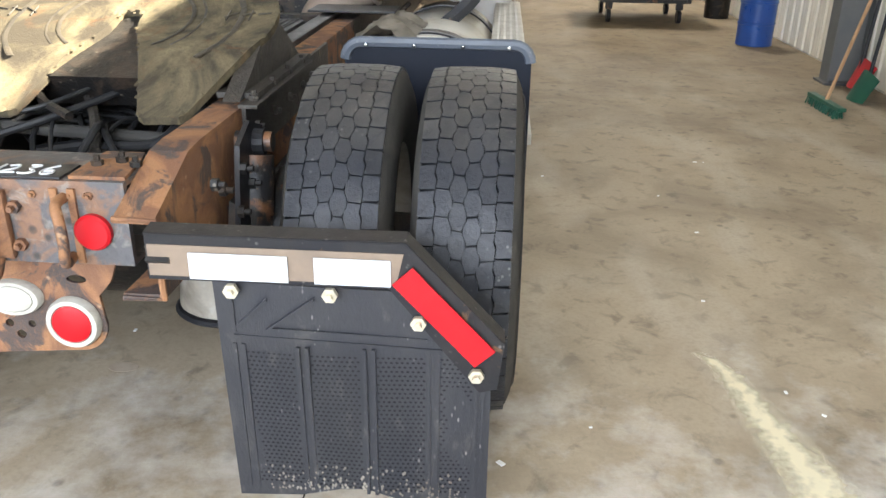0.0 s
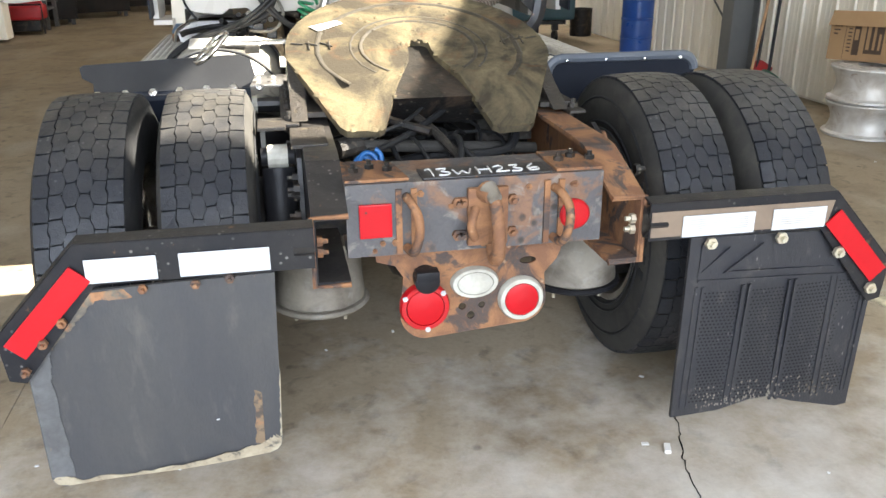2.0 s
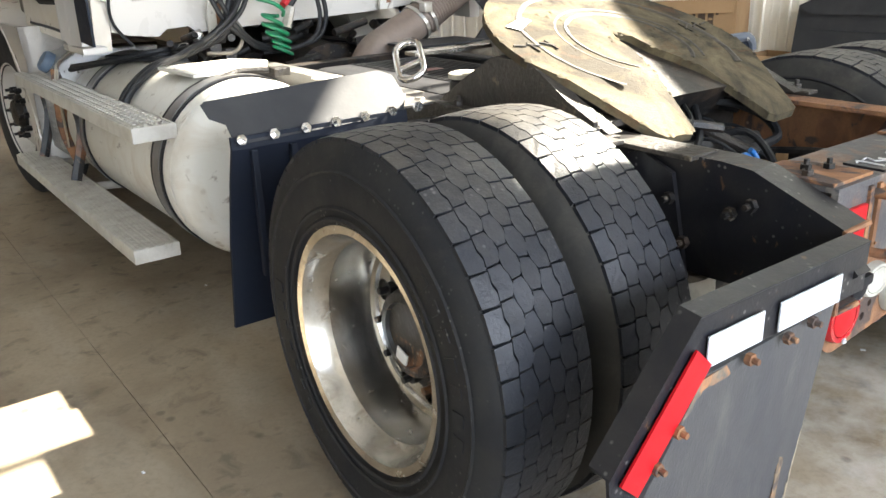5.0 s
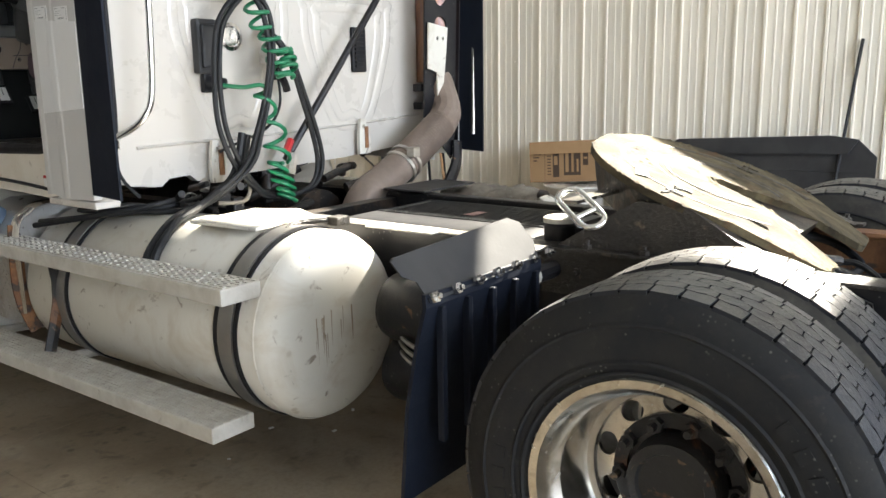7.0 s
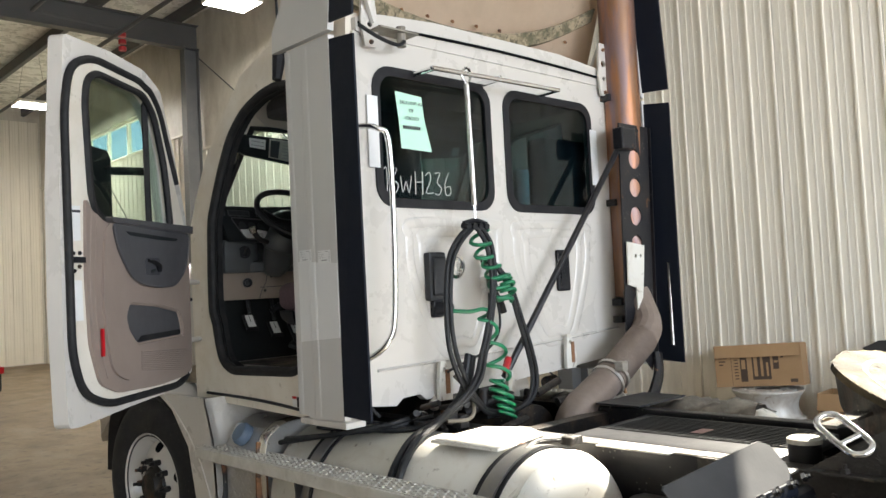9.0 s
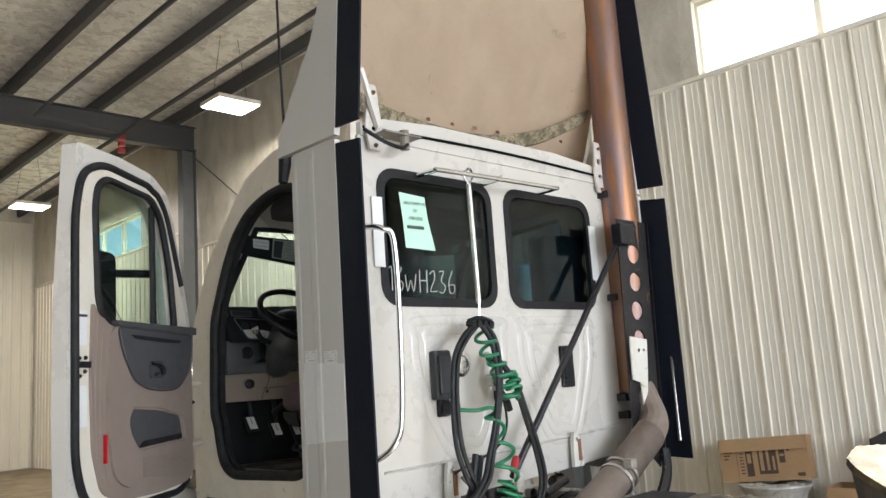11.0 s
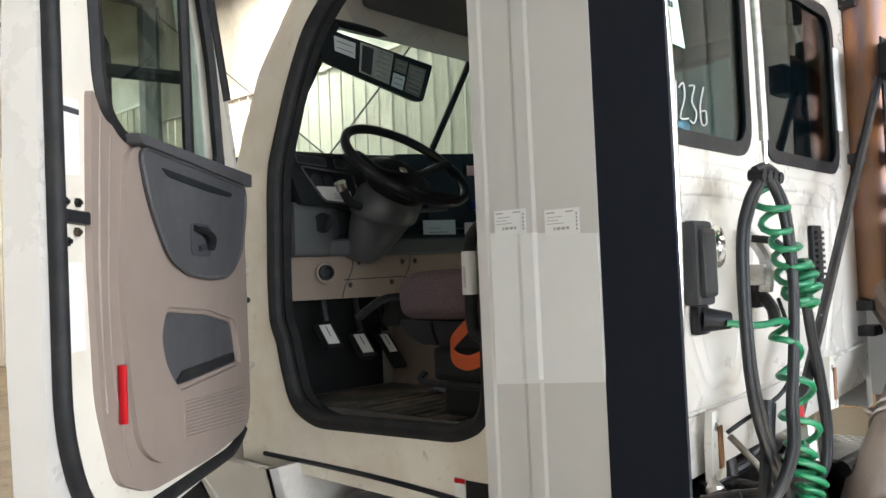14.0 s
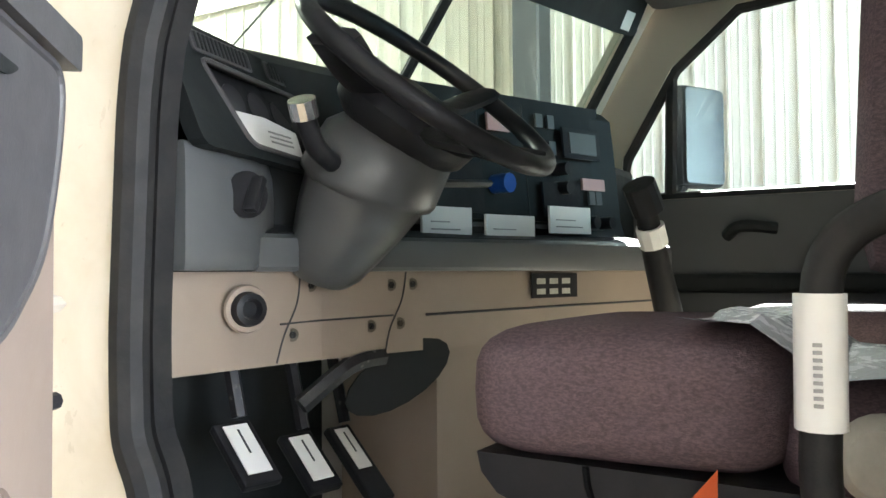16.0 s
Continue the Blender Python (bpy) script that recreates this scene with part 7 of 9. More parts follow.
# ---- air lines on the back ----
rk = add("hose_rail", tubed([(-0.62, 2.27, 2.545), (-0.615, 2.14, 2.545), (-0.55, 2.13, 2.548), (0.2, 2.13, 2.56), (0.265, 2.14, 2.56), (0.27, 2.27, 2.56)], 0.011, 10, 4), CHROME, label="chrome hose rail over the windows", smooth=60)
add("rail_support", boxed(-0.185, -0.17, 2.12, 2.278, 2.545, 2.575, 0.003), CHROME, rk)
CX, CY = -0.41, 2.12
hs = add("hanger_spring", tubed([(CX, 2.13, 2.50), (CX - 0.005, CY, 2.2), (CX + 0.0, CY, 1.93)], 0.0125, 10), OLDALU, label="pale sheathed hose hanger spring")
add("hanger_hook", tubed([(CX, 2.13, 2.50), (CX - 0.03, 2.13, 2.545), (CX, 2.12, 2.578), (CX + 0.03, 2.13, 2.545), (CX, 2.13, 2.50)], 0.006, 6), CHROME, hs)
add("hanger_link", tubed([(CX, CY, 1.93), (CX, CY, 1.86)], 0.007, 6, rounded=False), CHROME, hs)
cb = bmesh.new()
tube(cb, [(CX - 0.075, CY, 1.845), (CX, CY, 1.86), (CX + 0.075, CY, 1.845)], 0.011, 8)
for k in (-0.06, -0.02, 0.02, 0.06):
    tube(cb, [(CX + k, CY - 0.02, 1.83), (CX + k, CY + 0.02, 1.835)], 0.016, 8, rounded=False)
add("hose_clamp", cb, BLACKPL, hs)
for o in (0.0, 0.034):
    P = [(-0.44 + o, CY, 1.835), (-0.475 + o, CY, 1.815), (-0.55 + o, CY, 1.751), (-0.60 + o * 0.8, CY, 1.656), (-0.632 + o * 0.8, CY - 0.01, 1.458), (-0.63 + o, CY - 0.02, 1.273), (-0.568 + o, CY - 0.03, 1.114), (-0.466 + o * 0.5, CY - 0.02, 1.017), (-0.39, CY, 0.97 + o * 0.5), (-0.28, CY + 0.02, 0.95)]
    add("air_hose", tubed(P, 0.0112, 10, 8), BLACKHOSE, label="black rubber air hose", smooth=60)
for o in (0.0, 0.034):
    P = [(-0.43 + o * 0.6, CY, 1.835), (-0.40 + o, CY - 0.01, 1.81), (-0.36 + o, CY - 0.02, 1.73), (-0.35 + o * 0.6, CY - 0.03, 1.569), (-0.40 + o * 0.6, CY - 0.04, 1.386), (-0.466 + o * 0.8, CY - 0.05, 1.245), (-0.54 + o, CY - 0.07, 1.134), (-0.67 + o, CY - 0.06, 1.036), (-0.80 + o, CY + 0.02, 0.962), (-0.93 + o, CY + 0.25, 0.955), (-0.92, CY + 0.6, 0.93)]
    add("air_hose", tubed(P, 0.0112, 10, 8), BLACKHOSE, label="black rubber air hose", smooth=60)
for o in (0.0, 0.032):
    P = [(-0.275, CY + 0.1, 1.675), (-0.262 + o * 0.3, CY + 0.03, 1.65), (-0.205 + o * 0.6, CY, 1.54), (-0.145 + o * 0.8, CY, 1.383), (-0.09 + o, CY, 1.223), (-0.066 + o, CY, 1.089), (-0.11 + o * 0.8, CY, 0.991), (-0.235 + o * 0.4, CY + 0.01, 0.952), (-0.36, CY + 0.04, 0.975 - o)]
    add("air_hose", tubed(P, 0.0112, 10, 8), BLACKHOSE, label="black rubber air hose", smooth=60)
add("thin_line", tubed([(-0.24, CY + 0.05, 1.5), (-0.28, CY, 1.36), (-0.37, CY, 1.26), (-0.53, CY + 0.06, 1.19), (-0.56, CY + 0.08, 1.17)], 0.006, 7), BLACKHOSE)


def coil(points, turns, radius, gauge, seed):
    """A loose coil round a bent centre line; radius and pitch wander."""
    rnd = random.Random(seed)
    P, n = [], turns * 12
    ph = rnd.uniform(0, 6)
    for k in range(n + 1):
        t = k / n * (len(points) - 1)
        i = min(int(t), len(points) - 2)
        c = Vector(points[i]).lerp(Vector(points[i + 1]), t - i)
        r = radius * (1 + 0.22 * math.sin(k * 0.13 + ph) + 0.12 * math.sin(k * 0.41))
        a = 2 * math.pi * k / 12
        P.append(c + Vector((r * math.cos(a), 0.8 * r * math.sin(a), 0.35 * r * math.sin(a + ph))))
    return tubed(P, gauge, 8, rounded=False)


gh0 = add("green_coil_hose", coil([(-0.375, CY, 1.80), (-0.365, CY, 1.70), (-0.325, CY - 0.01, 1.63), (-0.285, CY - 0.02, 1.56), (-0.27, CY - 0.02, 1.49)], 6, 0.045, 0.0092, 3), GREEN, label="green coiled air hose", smooth=60)
add("green_tangle", coil([(-0.25, CY - 0.02, 1.60), (-0.24, CY - 0.03, 1.55), (-0.27, CY - 0.03, 1.47)], 4, 0.036, 0.0095, 9), GREEN, smooth=60)
add("green_coil_hose", coil([(-0.40, CY - 0.02, 1.445), (-0.36, CY - 0.02, 1.34), (-0.335, CY - 0.02, 1.233), (-0.333, CY - 0.02, 1.12)], 3, 0.048, 0.0092, 5), GREEN, label="green coiled air hose", smooth=60)
add("green_coil_hose", coil([(-0.333, CY - 0.02, 1.12), (-0.315, CY - 0.02, 1.05), (-0.305, CY - 0.03, 0.99), (-0.29, CY - 0.03, 0.945)], 5, 0.046, 0.0092, 6), GREEN, label="green coiled air hose", smooth=60)
add("green_lead", tubed([(-0.53, 2.2, 1.45), (-0.46, 2.14, 1.44), (-0.40, CY - 0.02, 1.448), (-0.365, CY - 0.03, 1.42)], 0.0095, 8), GREEN)
kb = bmesh.new()
box(kb, -0.575, -0.51, 2.25, 2.279, 1.42, 1.50, 0.01)
tube(kb, [(-0.545, 2.26, 1.46), (-0.50, 2.2, 1.455)], [0.035, 0.022], 12, rounded=False)
add("gladhand_holder", kb, BLACKPL, back, "black gladhand holder", 40)
gh = bmesh.new()
tube(gh, [(CX + 0.16, 2.25, 1.70), (CX + 0.17, 2.2, 1.62), (CX + 0.16, 2.2, 1.52)], 0.02, 8)
box(gh, CX + 0.13, CX + 0.20, 2.19, 2.24, 1.54, 1.60, 0.008)
add("gladhand", gh, OLDALU, back, "worn metal gladhand coupling")
gh = bmesh.new()
tube(gh, [(CX + 0.24, 2.26, 1.53), (CX + 0.25, 2.22, 1.47), (CX + 0.27, 2.22, 1.42)], 0.018, 8)
box(gh, CX + 0.225, CX + 0.275, 2.25, 2.279, 1.47, 1.56, 0.006)
add("gladhand_holder", gh, BLACKPL, back)
add("red_gladhand", tubed([(-0.20, 2.15, 1.20), (-0.25, 2.13, 1.15)], 0.018, 8, rounded=False), REDPL)
add("steel_fitting", tubed([(-0.22, 2.12, 1.14), (-0.26, 2.1, 1.05)], 0.024, 8, rounded=False), OLDALU)
add("white_hose", tubed([(-0.50, 2.22, 1.15), (-0.46, 2.15, 1.05), (-0.52, 2.1, 0.97), (-0.65, 2.12, 0.97)], 0.009, 8), AIRBAG)
vb = bmesh.new()
rnd = random.Random(5)
for k in range(9):
    x, z = rnd.uniform(-0.78, -0.5), rnd.uniform(0.93, 1.04)
    tube(vb, [(x, 2.2, z), (x + rnd.uniform(-0.06, 0.06), 2.2 - rnd.uniform(0.03, 0.09), z + rnd.uniform(-0.03, 0.03))], rnd.uniform(0.010, 0.02), 14, rounded=False)
pieces("air_valve", vb, DARKSTEEL, truck)
vb = bmesh.new()
for k in range(26):
    x, y, z = rnd.uniform(-0.4, 0.7), rnd.uniform(2.1, 2.6), rnd.uniform(0.85, 1.06)
    tube(vb, [(x, y, z), (x + rnd.uniform(-0.2, 0.2), y + rnd.uniform(-0.1, 0.1), z + rnd.uniform(-0.08, 0.05))], rnd.uniform(0.012, 0.03), 14, rounded=False)
pieces("gearbox_line", vb, DARKSTEEL, truck)
for k, P in enumerate(([(-0.50, 2.12, 1.25), (-0.575, 2.1, 1.083), (-0.78, 2.04, 0.99), (-0.93, 2.0, 0.945), (-1.05, 1.955, 0.872), (-1.10, 1.94, 0.80)], [(-0.47, 2.12, 1.24), (-0.55, 2.11, 1.06), (-0.75, 2.07, 0.985), (-0.92, 2.04, 0.95), (-1.05, 2.0, 0.872), (-1.10, 1.99, 0.80)], [(-0.70, 2.24, 1.0), (-0.88, 2.22, 0.985), (-1.02, 2.45, 0.94), (-1.08, 2.75, 0.9)], [(-0.66, 2.24, 0.97), (-0.86, 2.25, 0.965), (-1.0, 2.5, 0.93), (-1.08, 2.8, 0.88)])):
    add("deck_cable", tubed(P, 0.016 if k < 2 else 0.012, 8), BLACKHOSE, label="black cable laid over the tank" if k < 2 else "")
add("wall_cable", tubed([(-0.985, 2.262, 1.95), (-0.987, 2.262, 1.36), (-1.0, 2.262, 1.136), (-0.93, 2.24, 1.02)], 0.007, 6), BLACKHOSE)
vb = bmesh.new()
turned(vb, [(0, 0.03), (0.01, 0.036), (0.05, 0.036), (0.06, 0.02), (0.075, 0.02), (0.08, 0.0)], Matrix.Translation((-0.72, 2.2, 0.985)) @ pose(0, 0, 0, 0, 15, 70), 14)
turned(vb, [(0, 0.02), (0.03, 0.024), (0.05, 0.012), (0.06, 0.0)], Matrix.Translation((-0.66, 2.19, 1.02)) @ pose(0, 0, 0, 0, -60, 40), 12)
pieces("brake_valve", vb, OLDALU, truck, "bright air valve under the cab")
for x, z in ((-0.76, 0.955), (-0.60, 0.98), (-0.53, 0.95)):
    add("valve_body", boxed(x - 0.028, x + 0.028, 2.13, 2.19, z - 0.03, z + 0.03, 0.008), RUSTBLACK)
# canister beside the rail, and crumpled sheeting over the far tank
cn_ = add("deck_canister", turnedm([(0, 0.0), (0, 0.055), (0.05, 0.055), (0.058, 0.05), (0.06, 0.0)], Matrix.Translation((-0.30, 0.71, 0.905)) @ pose(0, 0, 0, 0, -90, 0), 22), BLACKPL, label="small canister by the rail", smooth=30)
add("canister_lid", turnedm([(0.06, 0.0), (0.06, 0.058), (0.075, 0.058), (0.08, 0.05), (0.082, 0.0)], Matrix.Translation((-0.30, 0.71, 0.905)) @ pose(0, 0, 0, 0, -90, 0), 22), LENSRING, cn_, "pale lid", 30)
rnd = random.Random(77)
cr = bmesh.new()
cv = [[cr.verts.new((0.50 + 0.03 * i + rnd.uniform(-0.01, 0.01), 1.30 + 0.035 * k + rnd.uniform(-0.012, 0.012), 0.865 + 0.055 * math.sin(i / 9 * math.pi) + 0.02 * math.sin(k * 1.1 + i * 0.7) + rnd.uniform(0.0, 0.016))) for i in range(10)] for k in range(17)]
for k in range(16):
    for i in range(9):
        cr.faces.new((cv[k][i], cv[k][i + 1], cv[k + 1][i + 1], cv[k + 1][i]))
add("crumpled_sheeting", cr, AIRBAG, label="crumpled grey sheeting on the far tank", smooth=70)
add("gearbox", tubed([(0.0, 2.2, 0.75), (0.0, 3.2, 0.78)], [0.2, 0.26], 16, rounded=False), DARKSTEEL)

# sheet of paper and marker writing on the rear glass
pm = sheeted([(-0.722, 2.462), (-0.56, 2.452), (-0.556, 2.35), (-0.513, 2.195), (-0.70, 2.20), (-0.712, 2.33)], [], lambda a, b, d: Vector((a, 2.2795 - 0.004 * math.sin(b * 30) + d, b)), 0.0008)
note = add("paper_note", pm, GREENPAPER, back, "pale green paper note taped to the glass")
for txt, z, sz in (("SALE UNIT AS", 2.405, 0.0225), ("OF", 2.37, 0.0225), ("1/26/2022", 2.334, 0.0225)):
    writing("note_text", txt, sz, Matrix.Translation((-0.637, 2.2715, z)) @ pose(0, 0, 0, 90, 0, 0), INK, back)
ib = bmesh.new()
for k in range(8):
    box(ib, -0.69 + 0.0135 * k, -0.681 + 0.0135 * k, 2.2718, 2.2728, 2.290, 2.306)
add("print_bar", ib, INK, back)
strokes("glass_number", D, Matrix.Translation((-0.825, 2.2795, 1.992)) @ pose(0, 0, 0, 90, 0, 0) @ Matrix.Diagonal((0.105, 0.112, 1, 1)), 0.0022, CHALK, back, "13WH236 in white marker on the glass")

# ---- driver door, open ----
DM = Matrix(((-0.766, 0.643, 0, -1.05), (-0.643, -0.766, 0, 3.49), (0, 0, 1, 0), (0, 0, 0, 1)))


def on_door(dep):
    return lambda a, b, d: DM @ Vector((a, dep + d, b))


def dtube(pts, r, seg=8, **k):
    return tubed([DM @ Vector(p) for p in pts], r, seg, **k)


D_out = [(0.19, 1.20), (0.34, 1.135), (0.85, 1.115), (1.20, 1.095), (1.283, 1.10), (1.305, 1.5), (1.30, 2.0), (1.25, 2.61), (0.90, 2.635), (0.60, 2.63), (0.44, 2.57), (0.33, 2.32), (0.215, 2.0), (0.19, 1.90)]
D_win = [(0.41, 1.905), (1.03, 1.905), (1.09, 1.94), (1.115, 2.0), (1.14, 2.36), (1.12, 2.46), (1.04, 2.505), (0.65, 2.505), (0.55, 2.43), (0.46, 2.2)]
D_out, D_win = fillet(D_out, 0.03), fillet(D_win, 0.05)
door = add("driver_door", sheeted(D_out, [D_win], on_door(-0.085), 0.06), WHITE, label="white driver door standing half open")
inner = [(0.225, 1.24), (0.37, 1.165), (1.0, 1.165), (1.18, 1.23), (1.245, 1.38), (1.255, 2.3), (1.21, 2.48), (1.05, 2.55), (0.62, 2.55), (0.5, 2.46), (0.38, 2.2), (0.27, 1.98), (0.225, 1.85)]
inner = fillet(inner, 0.09, 5)
add("door_inner_frame", sheeted(inner, [D_win], on_door(-0.042), 0.027), CREAM, door, "cream-white inner door frame")
sl = [(a, 0.0, b) for a, b in inner]
add("door_seal", dtube([(a + (0.02 if a > 0.6 else -0.01), -0.013, b + (0.012 if b > 2 else -0.012)) for a, d_, b in sorted(sl, key=lambda q: math.atan2(q[2] - 1.9, q[0] - 0.9)) if a > 0.45 or b > 2.1 or b < 1.22], 0.016, 8, rounded=False), SEAL, door, "black rubber door seal", 60)
dg = add("door_glass", sheeted(D_win, [], on_door(-0.05), 0.005), DOORGLASS, door, "green-tinted door glass")
dg.visible_shadow = False
wsl = [(a, 0.0, b) for a, b in D_win]
add("glass_channel", dtube([(a, -0.01, b) for a, d_, b in wsl + wsl[:1]], 0.016, 6, rounded=False), SEAL, door)
add("glass_divider", dtube([(0.59, -0.03, 1.905), (0.60, -0.03, 2.49)], 0.014, 6, rounded=False), SEAL, door)
trim = [(0.24, 1.21), (0.34, 1.188), (0.60, 1.178), (0.95, 1.19), (1.09, 1.24), (1.155, 1.40), (1.172, 1.675), (1.158, 1.985), (1.115, 1.925), (1.0, 1.91), (0.70, 1.90), (0.25, 1.91), (0.235, 1.7)]
trim = fillet(trim, 0.04, 5)
pk_h = [(0.855, 1.557), (0.60, 1.54), (0.39, 1.508), (0.365, 1.46), (0.345, 1.39), (0.80, 1.38), (0.865, 1.44), (0.888, 1.50)]
pk_h = fillet(pk_h, 0.025, 4)
grown = lambda k: [(0.62 + (a - 0.62) * (1 + k), 1.465 + (b - 1.465) * (1 + 2.4 * k)) for a, b in pk_h]
add("door_trim", sheeted(trim, [pk_h], on_door(-0.017), 0.015), TANTRIM, door, "tan moulded door trim")
add("map_pocket", sheeted(pk_h, [], lambda a, b, d: DM @ Vector((a, -0.006 - 0.045 * max(0.0, 1.50 - b) + d * 0.2, b)), 0.012), DOORDARK, door, "dark door pocket")
add("pocket_slit", sheeted([(0.79, 1.387), (0.358, 1.397), (0.364, 1.42), (0.75, 1.413)], [], lambda a, b, d: DM @ Vector((a, -0.004 + d * 0.2, b)), 0.006), SEAL, door)
lip = bmesh.new()
tube(lip, [DM @ Vector((a, -0.001, b)) for a, b in grown(0.008) + grown(0.008)[:1]], 0.007, 6, rounded=False)
add("pocket_lip", lip, TANTRIM, door)
rz = [(0.262, 1.25), (0.34, 1.212), (0.62, 1.214), (0.92, 1.238), (1.015, 1.29), (1.055, 1.45), (1.072, 1.60), (1.035, 1.895), (0.262, 1.895)]
add("door_raised_panel", sheeted(fillet(rz, 0.07, 5), [grown(0.035)], on_door(-0.003), 0.012), TANTRIM, door, "", 30)
arm = [(1.0, 1.892), (0.27, 1.885), (0.285, 1.80), (0.33, 1.70), (0.44, 1.63), (0.60, 1.624), (0.75, 1.635), (0.86, 1.67), (0.955, 1.78)]
arm = fillet(arm, 0.045, 5)
ap = add("door_upper_panel", sheeted(arm, [], on_door(0.006), 0.013), DOORDARK, door, "dark grey upper door panel")
add("panel_edge", dtube([(a, 0.018, b) for a, b in arm + arm[:1]], 0.005, 6, rounded=False), DOORDARK, door)
add("grip_recess", sheeted(fillet([(0.90, 1.862), (0.40, 1.855), (0.43, 1.842), (0.60, 1.84), (0.86, 1.846)], 0.012, 3), [], on_door(0.0195), 0.002), DASHGREY, door, "shallow grip recess")
pb = bmesh.new()
sheet(pb, rrect(0.60, 0.735, 1.678, 1.755, 0.018), [], on_door(0.0195), 0.003)
add("handle_recess", pb, INK, door)
add("door_pull", dtube([(0.72, 0.024, 1.742), (0.68, 0.036, 1.738), (0.64, 0.036, 1.722), (0.62, 0.024, 1.698)], 0.011, 8, flat=(1.3, 0.7)), BLACKPL, door, "black inner door handle", 50)
add("window_switch", dtube([(0.69, 0.022, 1.695), (0.66, 0.026, 1.70)], 0.008, 6), DASHBLACK, door)
ledge = fillet([(0.25, 1.925), (0.252, 1.888), (0.45, 1.89), (0.80, 1.893), (1.02, 1.893), (1.035, 1.912), (0.84, 1.915)], 0.008, 3)
add("trim_ledge", sheeted(ledge, [], on_door(0.0), 0.032), DOORDARK, door, "", 30)
sb = bmesh.new()
for q in range(11):
    tube(sb, [DM @ Vector((0.32, 0.010, 1.322 - 0.0098 * q)), DM @ Vector((0.78, 0.010, 1.345 - 0.0078 * q))], 0.0026, 5, rounded=False)
add("speaker_slat", sb, TANTRIM, door)
for P in ([(1.13, 0.0, 1.38), (1.145, 0.0, 1.65), (1.125, 0.0, 1.93)], [(1.04, 0.0, 1.26), (1.095, 0.0, 1.42), (1.11, 0.0, 1.62), (1.085, 0.0, 1.90)]):
    add("trim_crease", dtube([(p[0], -0.003, p[2]) for p in P], 0.0035, 6), TANTRIM, door, "", 60)
add("trim_plug", dtube([(0.252, 0.0, 1.56), (0.240, 0.006, 1.56)], 0.009, 8, rounded=False), BLACKPL, door)
add("door_reflector", dtube([(1.083, 0.006, 1.462), (1.083, 0.006, 1.352)], 0.0145, 10, rounded=False, flat=(1, 0.5)), REDREF, door, "red oblong door reflector", 60)
lb = bmesh.new()
box(lb, 1.165, 1.25, -0.05, -0.004, 1.722, 1.746, 0.004, m=DM)
add("door_latch", lb, BLACKPL, door, "black door latch")
bb = bmesh.new()
for a, b in ((1.245, 1.758), (1.20, 1.76), (1.205, 1.708), (1.24, 1.69)):
    bolt(bb, DM @ Vector((a, -0.013, b)), DM.to_3x3() @ Vector((0, 1, 0)), 0.009, 0.005)
pieces("latch_screw", bb, DARKSTEEL, door)
pl = bmesh.new()
sheet(pl, [(1.185, 1.81), (1.245, 1.805), (1.245, 1.94), (1.185, 1.945)], [], on_door(-0.0145), 0.001)
sheet(pl, [(1.18, 1.50), (1.235, 1.50), (1.24, 1.655), (1.185, 1.655)], [], on_door(-0.0145), 0.001)
pieces("data_plate", pl, PAPER, door, "pale certification stickers")
pb = bmesh.new()
sheet(pb, [(1.185, 1.918), (1.245, 1.915), (1.245, 1.925), (1.185, 1.928)], [], on_door(-0.0132), 0.001)
add("print_bar", pb, INK, door)
mr = bmesh.new()
sheet(mr, rrect(0.42, 0.66, 1.70, 2.30, 0.05), [], on_door(-0.40), 0.10)
mirror = add("door_mirror", mr, BLACKPL, door, "black mirror housing outside the door")
ma = bmesh.new()
for z in (1.85, 2.2):
    tube(ma, [DM @ Vector((0.3, -0.08, z)), DM @ Vector((0.5, -0.34, z))], 0.02, 8, rounded=False)
add("mirror_arm", ma, BLACKPL, door)
for z in (1.35, 1.65):
    add("door_hinge", tubed([DM @ Vector((0.0, -0.07, z)), DM @ Vector((0.23, -0.07, z))], 0.022, 8, rounded=False, flat=(1, 0.6)), WHITE, door)

# ---- cab inside ----
# dash in plan: driver side, column bay and the angled centre panel
low = [(-1.0, 3.47), (-0.84, 3.452), (-0.68, 3.432), (-0.453, 3.37), (-0.165, 3.292), (-0.009, 3.25), (0.21, 3.19), (0.33, 3.155), (0.36, 3.3), (0.36, 3.66), (-1.0, 3.66)]
dashl = add("dash_lower", sheeted(low, [], on_z(1.545), 0.147), TANDASH, label="tan lower dash panel")
cut = bmesh.new()
sheet(cut, [(-0.38, 3.62), (-0.38, 3.39), (-0.2, 3.325), (0.1, 3.24), (0.33, 3.175), (0.36, 3.62)], [], on_z(1.2), 0.345)
add("engine_cover", cut, TANDASH, dashl, "tan engine tunnel cover")
add("panel_gap", tubed([(-0.453, 3.369, 1.61), (-0.165, 3.291, 1.612), (-0.009, 3.249, 1.613), (0.21, 3.189, 1.614), (0.33, 3.154, 1.615)], 0.0026, 5, rounded=False), INK, dashl)
up_lip = [(-1.0, 3.46), (-0.84, 3.432), (-0.68, 3.41), (-0.453, 3.35), (-0.165, 3.272), (-0.009, 3.23), (0.21, 3.17), (0.345, 3.13), (0.38, 3.3), (0.38, 3.72), (-1.0, 3.74)]
up_in = [(-1.0, 3.53), (-0.86, 3.48), (-0.68, 3.465), (-0.44, 3.45), (-0.13, 3.40), (0.03, 3.36), (0.20, 3.31), (0.34, 3.25), (0.38, 3.35), (0.38, 3.72), (-1.0, 3.74)]
rise = lambda x, z: z + max(0.0, z - 1.69) * 0.16 * min(1.0, max(0.0, (x + 0.8) / 0.9))
du = bmesh.new()
rings = []
